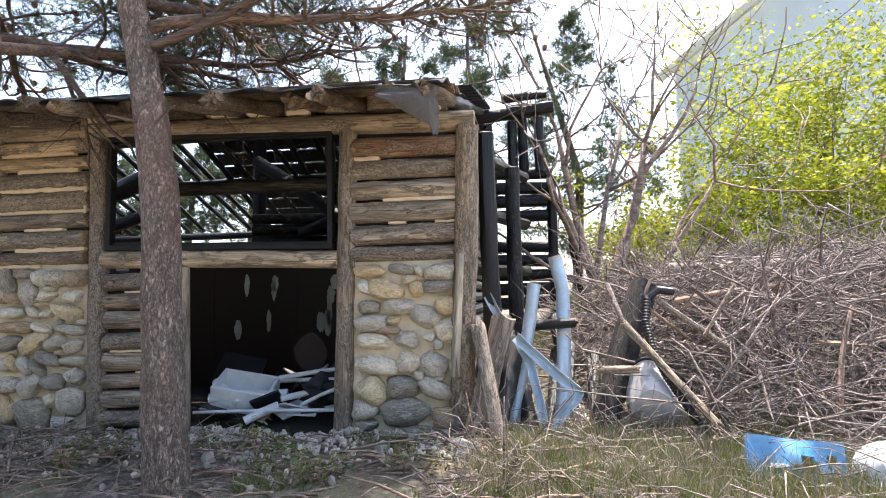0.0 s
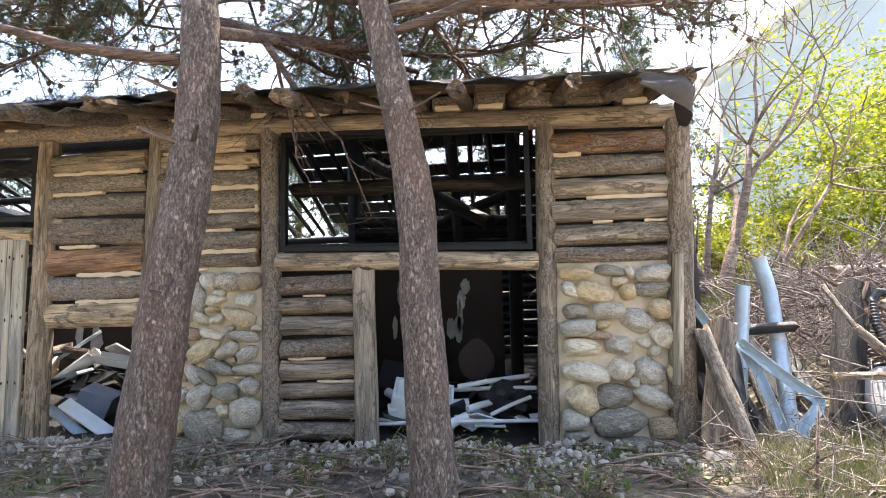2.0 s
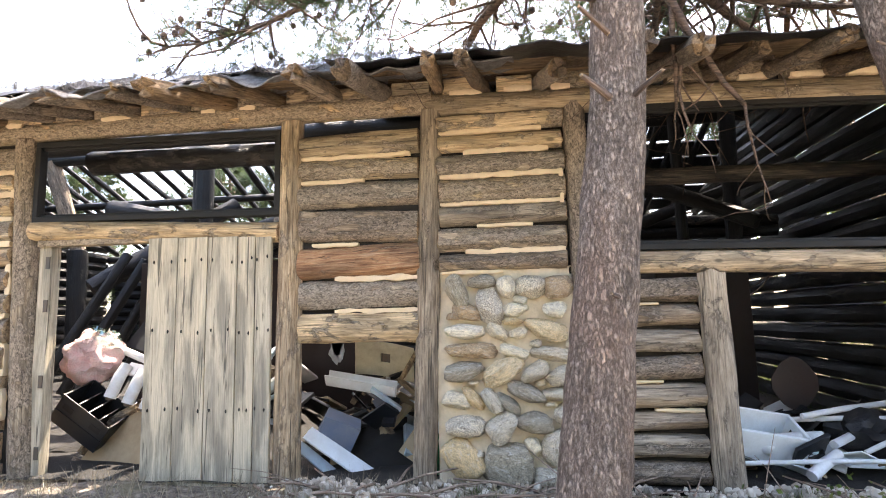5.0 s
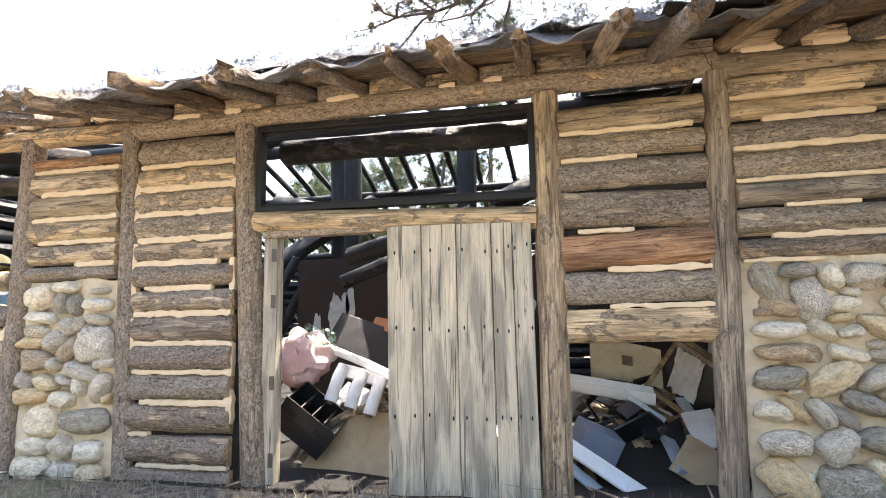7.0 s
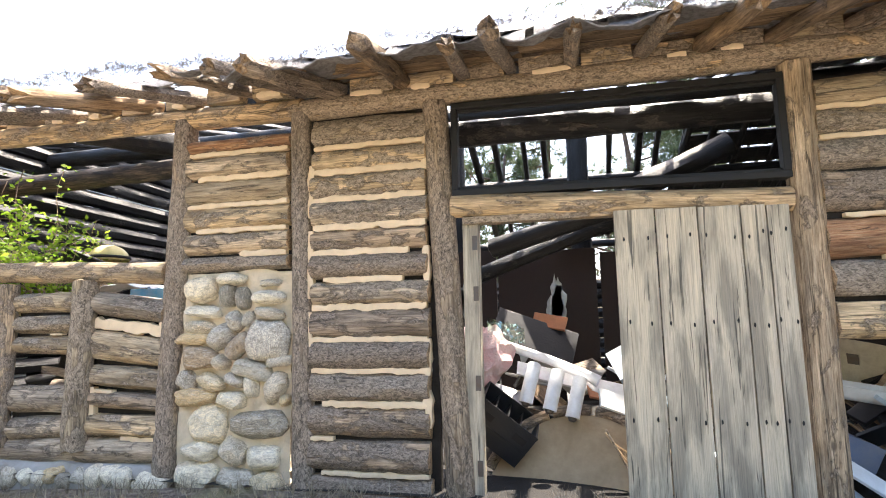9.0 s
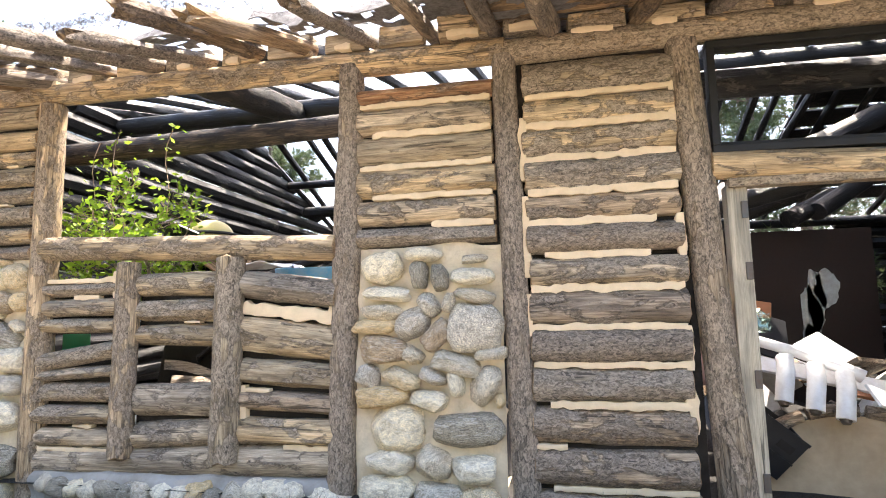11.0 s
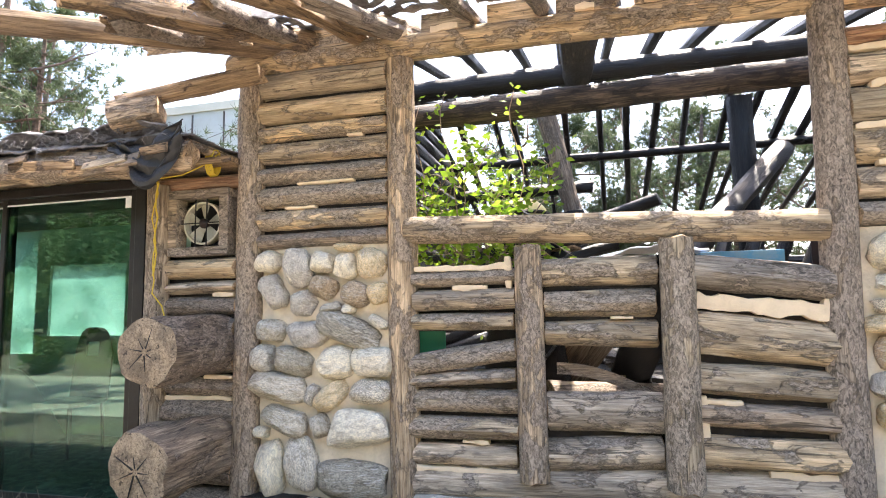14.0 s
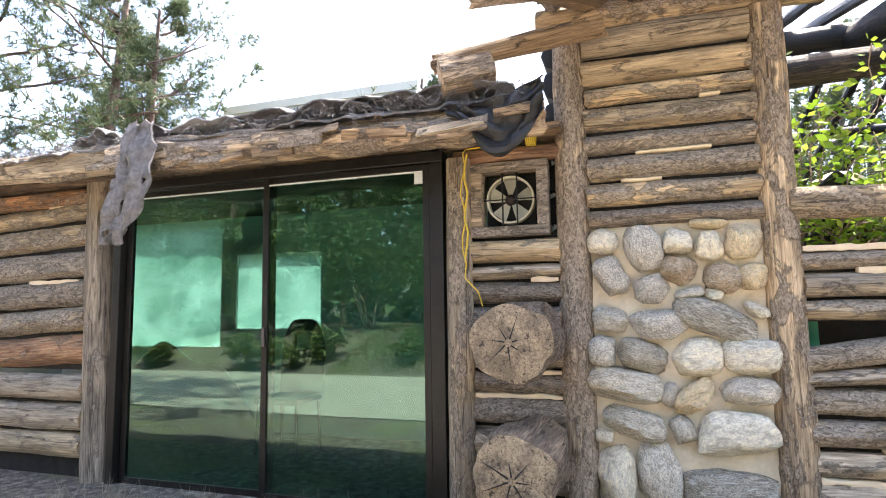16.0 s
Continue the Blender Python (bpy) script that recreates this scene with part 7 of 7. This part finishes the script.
for i in range(4):
    tagged(part("block", box_bm((-0.1, -0.08, -0.07), (0.1, 0.08, 0.07), 0.02, 0.03, i * 7), M_CONC, None, m=pose(*((0.05, 4.2, 0.24), (0.5, 4.75, 0.35), (0.35, 4.45, 0.3), (-0.45, 4.1, 0.3))[i], 10 * i, 15, 40 * i)), "broken grey stone block on the soil", "stone", "stones at the corner")


def strip(pts, w, name, label, mat=None, twist=0.0):
    """A bent sheet-metal strip with folded edges through points."""
    P = [Vector(p) for p in pts]
    t = thing(name, label, "duct", group="bent metal at the corner")
    dense = []
    for a, b in zip(P, P[1:]):
        dense += [a.lerp(b, k / 5) for k in range(5)]
    dense.append(P[-1])
    n = len(dense) - 1
    def fn(u, v):
        i = min(n, int(round(v * n)))
        p = dense[i]
        d = (dense[min(i + 1, n)] - dense[max(i - 1, 0)]).normalized()
        s = d.cross(Vector((0.15 + twist * v, 1, 0.1))).normalized()
        k = s.cross(d)
        return p + s * (u - 0.5) * w * (1 + 0.12 * nz(i * 0.5, u)) + k * (0.022 * math.cos((u - 0.5) * 6.0) + 0.012 * nz(i * 0.7, u * 3))
    vs, fs = sheet_geo(6, n, fn, 0.004)
    link("sheet", vs, fs, mat or M_DUCT, t, sharp=0.5)
    return t


def pipe_piece(pts, r, name, label, rust=False):
    """A dented round sheet-metal pipe, open at its top end."""
    t = thing(name, label, "pipe", group="bent metal at the corner")
    P = [Vector(p) for p in pts]
    dense = [a.lerp(b, k / 8) for a, b in zip(P, P[1:]) for k in range(8)] + [P[-1]]
    vs, fs = tube_geo(dense, [r * (1 + 0.10 * nz(i * 0.6, r * 90)) for i in range(len(dense))], 16)
    link("pipe_body", vs, fs[:-2], M_DUCT, t, sharp=0.9)
    for p, q in ((dense[0], dense[1]), (dense[len(dense) // 2], dense[len(dense) // 2 + 1])):
        link("collar", *tube_geo([p, p.lerp(q, 0.5)], r * 1.07, 16), M_RUSTY if rust else M_DUCT, t)
    return t


M_RUSTY = plain_mat("rusted_sheet", (0.62, 0.60, 0.56), 0.6, 0.2, (0.40, 0.15, 0.06), 0.9, 7, 0.003)
pipe_piece([(0.12, 5.00, 1.49), (0.07, 4.95, 1.16), (-0.01, 4.85, 0.76), (-0.11, 4.70, 0.30)], 0.055, "downpipe", "long pale blue metal downpipe leaning at the corner")
pipe_piece([(0.32, 5.15, 1.73), (0.37, 5.10, 1.44), (0.36, 5.00, 1.06), (0.33, 4.85, 0.58), (0.28, 4.70, 0.22)], 0.06, "downpipe", "rust-streaked pale blue metal downpipe with a white collar", True)
strip([(-0.05, 4.72, 1.06), (0.11, 4.68, 0.91), (0.29, 4.62, 0.75), (0.43, 4.58, 0.64), (0.39, 4.54, 0.58), (0.27, 4.50, 0.47), (0.20, 4.42, 0.29), (0.22, 4.34, 0.13), (0.28, 4.20, -0.07)], 0.085, "gutter_piece", "kinked pale blue metal gutter piece", twist=0.3)
strip([(-0.03, 4.76, 1.03), (0.07, 4.70, 0.82), (0.13, 4.60, 0.55), (0.17, 4.48, 0.27), (0.18, 4.40, 0.13)], 0.075, "gutter_piece", "bent pale blue metal gutter strip")
strip([(-0.29, 5.10, 1.40), (-0.16, 5.00, 1.16)], 0.08, "gutter_piece", "short pale blue metal scrap")
hose = thing("corrugated_hose", "black corrugated hose looped over the brush", "hose")
pts = [(1.30, 5.10, 1.40), (1.15, 5.00, 1.42), (1.04, 4.90, 1.35), (1.00, 4.80, 1.15), (1.02, 4.70, 0.96), (1.09, 4.60, 0.76), (1.18, 4.50, 0.59), (1.27, 4.40, 0.42)]
dense, rad = [], []
for a, b in zip(pts, pts[1:]):
    for k in range(16):
        dense.append(Vector(a).lerp(Vector(b), k / 16))
        rad.append(0.034 if k % 2 else 0.028)
link("tube", *tube_geo(dense, rad, 10), M_GREYP, hose)
bowl = thing("plastic_tub", "large grey-white plastic tub lying tipped on its side", "tub", (1.04, 4.72, 0.55))
bowl.rotation_euler = (radians(-58), radians(38), radians(14))
tub_out = lambda u, v: ((0.20 + 0.07 * v) * math.copysign(abs(math.cos(2 * math.pi * u)) ** 0.55, math.cos(2 * math.pi * u)), (0.15 + 0.06 * v) * math.copysign(abs(math.sin(2 * math.pi * u)) ** 0.55, math.sin(2 * math.pi * u)), -0.16 + 0.32 * v)
vs, fs = sheet_geo(48, 10, lambda u, v: tub_out(u, v), 0.008)
link("side_wall", vs, fs, M_BASIN, bowl)
vs, fs = sheet_geo(48, 5, lambda u, v: (tub_out(u, 0)[0] * v, tub_out(u, 0)[1] * v, -0.16 - 0.012 * (1 - v)), 0.006)
link("base", vs, fs, M_BASIN, bowl)
link("rim", *tube_geo([tub_out(i / 48, 1.0) for i in range(49)], 0.016, 8), M_GREYP, bowl, "dark grey rolled rim")
pan_b = thing("appliance_cover", "bright blue moulded plastic cover lying on the weeds", "cover", (1.62, 3.75, 0.30))
pan_b.rotation_euler = (radians(62), radians(4), radians(-8))
vs, fs = sheet_geo(22, 16, lambda u, v: (-0.27 + 0.54 * u, -0.2 + 0.4 * v, 0.02 * math.sin(u * 9) * math.sin(v * 7)), 0.02, keep=lambda u, v: ((u - 0.62) ** 2 * 2 + (v - 0.62) ** 2 > 0.018) and ((u - 0.85) ** 2 * 2 + (v - 0.75) ** 2 > 0.006))
link("shell", vs, fs, M_BLUE, pan_b)
for x, y_ in ((-0.1, 0.02), (0.08, -0.12), (0.18, 0.0)):
    part("rib", box_bm((x - 0.05, y_ - 0.012, 0.0), (x + 0.05, y_ + 0.012, 0.035), 0.004), M_FOAM, pan_b)
part("yellow_tab", box_bm((0.13, -0.17, 0.012), (0.17, -0.06, 0.03), 0.002), M_YELLOW, pan_b)
bag2 = bmesh.new()
bmesh.ops.create_icosphere(bag2, subdivisions=3, radius=1)
for v in bag2.verts:
    d = v.co.normalized()
    v.co = Vector((d.x * 0.3, d.y * 0.24, d.z * 0.22)) * (1 + 0.25 * noise.noise(d * 2.0) + 0.10 * noise.noise(d * 6))
tagged(part("white_sack", bag2, M_FOAM, None, m=pose(2.25, 3.75, 0.30), smooth=True), "crumpled translucent white plastic sack", "sack")
tagged(part("plank", box_bm((-0.25, -0.05, -0.012), (0.25, 0.05, 0.012), 0.003, 0.004), M_PLATE, None, m=pose(2.6, 5.0, 0.95, 10, 5, 20)), "short bare plank in the brush", "plank")


def grass(cx, cy, wx, wy, n, length, mat, seed, label, keep=None):
    r2 = np.random.default_rng(seed)
    pts = []
    while len(pts) < n:
        x, y = cx + r2.uniform(-1, 1) * wx, cy + r2.uniform(-1, 1) * wy
        if keep is None or keep(x, y):
            pts.append((x, y, ground_z(x, y) - 0.01))
    v, f = blades(pts, 5, length, 0.006, r2, dirs=[(0, 0, 1.2)] * n, spread=0.6)
    return tagged(np_mesh("grass", v, f, mat), label, "grass", kind="stuff")


grass(1.5, 4.1, 1.9, 0.75, 2400, 0.2, M_DRY, 1, "dry straw-coloured grass by the brush pile")
grass(0.9, 3.95, 1.2, 0.6, 1800, 0.18, M_GRASS, 2, "green grass tufts by the brush pile")
grass(-3.0, 3.9, 2.9, 0.55, 420, 0.12, M_GRASS, 3, "sparse green weeds in the rubble", lambda x, y: nz(x * 1.7, y * 1.7, 5) > 0.12)
grass(-9.0, 4.2, 5.5, 0.35, 900, 0.16, M_DRY, 4, "dead grass stalks along the wall foot")
grass(-15.0, 4.1, 2.5, 0.35, 500, 0.22, M_DRY, 5, "dry stalks under the sliding window")
grass(-7.0, -4.6, 13.0, 1.6, 9000, 0.35, M_GRASS, 6, "rough grass bank across the track")
grass(3.0, 9.5, 4.0, 2.0, 4000, 0.4, M_GRASS, 7, "green undergrowth below the shrubs")
for i, (x, y) in enumerate(((-1.75, 3.75), (-1.35, 3.62), (-2.05, 3.9), (-2.75, 3.95), (-0.75, 3.8), (-3.1, 3.7))):
    leafy(x, y, ground_z(x, y), 0.22, 0.2, 600 + i, M_GRASS, 130, 0.04, "low leafy green weed in the rubble", "weeds in the rubble", stems=4)
# rubble and twigs before the cabin
peb = []
for k in range(6):
    bm = bmesh.new()
    bmesh.ops.create_icosphere(bm, subdivisions=1, radius=1)
    for v in bm.verts:
        v.co *= 1 + 0.35 * noise.noise(v.co * 1.7 + Vector((k * 5, 0, 0)))
    me = bpy.data.meshes.new("rubble_stone")
    bm.to_mesh(me)
    bm.free()
    me.materials.append(M_RUBBLE)
    peb.append(me)
for i in range(300):
    x, y = RND.uniform(-6.0, 0.6), 4.55 - abs(RND.gauss(0, 0.5))
    s = RND.choice((0.014, 0.018, 0.024, 0.034, 0.05)) * RND.uniform(0.7, 1.3)
    ob = new("rubble_stone", RND.choice(peb))
    ob.matrix_basis = pose(x, y, ground_z(x, y) + s * 0.3, RND.uniform(0, 360), RND.uniform(0, 360), RND.uniform(0, 360)) @ Matrix.Diagonal((s, s * 0.8, s * 0.6, 1))
    if i < 1:
        rub = thing("rubble", "scattered broken grey and tan stones before the wall", "rubble", group="", kind="stuff")
    ob.parent = rub
rv, rf = [], []
for i in range(2600):
    x, y = RND.uniform(-6.2, 0.8), 4.62 - abs(RND.gauss(0, 0.42))
    if nz(x * 1.5, y * 1.5, 8) < -0.12 and RND.random() < 0.7:
        continue
    s = RND.choice((0.011, 0.016, 0.022, 0.034)) * RND.uniform(0.7, 1.4)
    m = pose(x, y, ground_z(x, y) + 0.008 + s * 0.3, RND.uniform(0, 360), RND.uniform(0, 360), RND.uniform(0, 360)) @ Matrix.Diagonal((s, s * 0.8, s * 0.6, 1))
    me = RND.choice(peb)
    k = len(rv)
    rv += [m @ v.co for v in me.vertices]
    rf += [tuple(q + k for q in p.vertices) for p in me.polygons]
tagged(link("stone_chips", rv, rf, M_CHIPS, rub, smooth=False), kind="stuff")
vs, fs = [], []
rng = np.random.default_rng(33)
for i in range(520):
    x, y = rng.uniform(-6.2, 0.5), rng.uniform(3.2, 4.5)
    p = Vector((x, y, ground_z(x, y) + rng.uniform(0.005, 0.05)))
    d = Vector((rng.normal(), rng.normal() * 0.5, rng.normal() * 0.10)).normalized()
    L = rng.uniform(0.12, 0.7)
    r = rng.choice([0.003, 0.005, 0.01])
    tube_geo([p, p + d * L * 0.5 + Vector((0, 0, 0.02)), p + d * L], [r, r * 0.9, r * 0.5], 4, vs, fs)
tagged(link("fallen_twigs", vs, fs, M_TWIG, sharp=3), "dead twigs strewn over the soil", "twigs", kind="stuff")
tagged(log("dead_branch", (-2.1, 3.62, 0.24), (-1.25, 3.72, 0.27), 0.022, 0.012, M_TWIG, None, seg=8, amp=0.2, bend=0.05), "crooked dead branch on the ground", "branch", "dead branches")
tagged(log("dead_branch", (-3.6, 3.5, 0.24), (-2.6, 3.75, 0.26), 0.016, 0.01, M_TWIG, None, seg=8, amp=0.2, bend=0.04), "thin dead branch on the ground", "branch", "dead branches")

# ---- charred stack behind the corner ----
rear = thing("charred_stack", "blackened log crib standing behind the cabin's end", "timber frame", kind="structure")
for i in range(10):
    if i in (5,):
        continue
    log("log", (-0.5, 9.3, 1.25 + 0.24 * i), (0.55 + RND.uniform(-0.1, 0.1), 9.25, 1.25 + 0.24 * i + RND.uniform(-0.04, 0.04)), 0.10, 0.10, M_CHAR, rear, seg=10, amp=0.1, end=M_CHAR)
for x, z0_, z1_ in ((-0.45, 0.5, 4.2), (-0.05, 0.5, 4.25), (0.38, 3.4, 4.3), (0.55, 0.8, 3.3), (0.12, 3.3, 4.3)):
    log("post", (x, 9.2, z0_), (x, 9.2, z1_), 0.085, 0.08, M_CHAR, rear, seg=10, amp=0.1, end=M_CHAR)
log("beam", (-0.75, 9.15, 4.33), (0.62, 9.15, 4.45), 0.12, 0.10, M_CHAR, rear, seg=10, amp=0.12, end=M_CHAR, label="thick charred top beam")
log("beam", (-0.2, 8.9, 4.55), (0.5, 8.95, 4.6), 0.08, 0.07, M_CHAR, rear, seg=10, amp=0.12, end=M_CHAR)
# More black timber added near the corner to deepen its shade.
for i in range(4):
    log("log", (-0.75, 5.1 + 0.02 * i, 2.9 - 0.62 * i), (0.1, 7.5, 2.95 - 0.62 * i), 0.07, 0.07, M_CHAR, rear, seg=9, amp=0.12, end=M_CHAR)
log("post", (-0.25, 5.15, 0.25), (-0.28, 5.15, 2.9), 0.085, 0.08, M_CHAR, rear, seg=10, amp=0.12, end=M_CHAR)
log("post", (-0.05, 6.2, 0.25), (-0.05, 6.2, 2.8), 0.085, 0.08, M_CHAR, rear, seg=10, amp=0.12, end=M_CHAR)

# ---- far buildings ----
hall = thing("metal_hall", "tall pale green metal-clad hall behind the trees", "building", (0, 0, 0), kind="")
x0, y0 = 5.6, 20.0
part("wall", box_bm((x0, y0, 0.5), (x0 + 22, y0 + 0.2, 9.2), 0.0), M_HALL, hall)
link("gable", [(x0, y0, 9.2), (x0 + 22, y0, 9.2), (x0 + 22, y0, 20), (x0 + 14, y0, 20.0), (x0, y0 + 0.2, 9.2), (x0 + 22, y0 + 0.2, 9.2), (x0 + 22, y0 + 0.2, 20), (x0 + 14, y0 + 0.2, 20.0)],
     [(0, 1, 2, 3), (4, 7, 6, 5), (0, 3, 7, 4), (3, 2, 6, 7), (1, 5, 6, 2)], M_HALL, hall, smooth=False)
for k in range(24):
    part("seam", box_bm((x0 + 0.5 + 0.9 * k, y0 - 0.03, 0.5), (x0 + 0.55 + 0.9 * k, y0 - 0.002, 9.2), 0.0), M_HALL2, hall)
link("roof_edge", *tube_geo([(x0 - 0.7, y0 - 0.5, 8.7), (x0 + 14.4, y0 - 0.5, 20.3)], 0.22, 6), M_HALL2, hall)
cont = thing("white_container", "white panelled container cabin behind the low roof", "container", (-20.3, 13.0, 0.3))
part("body", box_bm((-3.0, 0.0, 0.0), (2.2, 2.4, 6.2), 0.03), M_CONT, cont)
for x in (-0.9, 0.0, 1.1):
    part("panel_seam", box_bm((x - 0.02, -0.02, 0.1), (x + 0.02, -0.002, 6.0), 0.0), M_STEEL, cont)
part("top_rail", box_bm((-3.05, -0.05, 6.05), (2.25, -0.002, 6.25), 0.0), M_HALL2, cont)
part("corner_post", box_bm((-1.95, -0.06, 0.0), (-1.75, -0.021, 6.04), 0.0), M_CREAM, cont)

# Unseen pines past the low roof, placed to dapple the track with shade.
for i, (x, y) in enumerate(((-20.6, 2.9), (-23.6, 2.4), (-26.5, 3.2))):
    far_pine(x, y, 0.0, 9.0, 500 + i, 3.4, 2400, 0.5)
# ---- woods and bank across the track, behind the walker ----
for i in range(16):
    leafy(-30 + 2.4 * i, -6.2 + RND.uniform(-0.8, 0.8), 0.7, 2.0, 2.9 + (i % 3) * 0.7, 200 + i, M_FARG, 3200, 0.20, "green roadside shrub across the track", "shrubs across the track", stems=5)
for i in range(16):
    leafy(-28 + 1.9 * i + RND.uniform(-0.5, 0.5), -3.6 + RND.uniform(-0.6, 0.5), 0.15, 1.1, 0.8, 400 + i, M_GRASS, 3000, 0.10, "low green weeds and scrub on the bank", "scrub on the bank", stems=5)
for i in range(11):
    far_pine(-30 + 3.4 * i, -9 + RND.uniform(-1.5, 1.5), 0.7, 9.5, 300 + i, 3.4, 1500, 0.12)

rng = np.random.default_rng(88)
cen = []
while len(cen) < 26000:
    x, y = rng.uniform(-60, -17), rng.uniform(-20, -11)
    top = 7.5 + 2.0 * nz(x * 0.35, y * 0.35) + 1.2 * nz(x * 1.1, y * 1.1, 4) - 3.0 * max(0.0, (x + 22) / 5.0)
    cen.append((x, y, 0.8 + max(0.5, top) * rng.random() ** 0.8))
v, f = leaves(cen, 0.55, rng, 0.6)
tagged(np_mesh("far_woods", v, f, M_FARG), "green woods on the far side of the track", "woods", kind="stuff")
vs, fs = [], []
for i in range(60):
    x, y = rng.uniform(-58, -18), rng.uniform(-19, -11.5)
    h = rng.uniform(4.5, 7.5)
    tube_geo([(x, y, 0.6), (x + rng.normal() * 0.3, y, 0.6 + h * 0.5), (x + rng.normal() * 0.5, y, 0.6 + h)], [0.14, 0.1, 0.03], 6, vs, fs)
tagged(link("far_trunks", vs, fs, M_BARKT, sharp=3), "dark trunks in the woods across the track", "woods", kind="stuff")

# ---- frayed fibres of the net along the eaves ----
rng = np.random.default_rng(77)
pts = []
for i in range(2600):
    x = rng.uniform(-14.2, -4.4)
    y = 3.78 + 0.10 * nz(x * 2.3 + 1.0, 7) + rng.uniform(-0.05, 0.35) * rng.random()
    pts.append((x, y, raf_z(y) + plate_lift(x) + 0.085 + 0.05 * nz(x * 3, y * 3) + rng.normal() * 0.015))
v, f = blades(pts, 5, 0.06, 0.004, rng, droop=0.4)
tagged(np_mesh("net_fringe", v, f, M_NET), "frayed grey net fibres along the eaves", "net", kind="stuff")
pts = []
for i in range(1500):
    x = rng.uniform(-19.5, -14.2)
    y = 4.12 + rng.uniform(-0.03, 0.3)
    pts.append((x, y, 2.57 + rng.normal() * 0.02 - (0.06 if y < 4.15 else 0)))
v, f = blades(pts, 5, 0.05, 0.004, rng, droop=0.3)
tagged(np_mesh("net_fringe", v, f, M_NET), "frayed grey net fibres on the low roof", "net", kind="stuff")
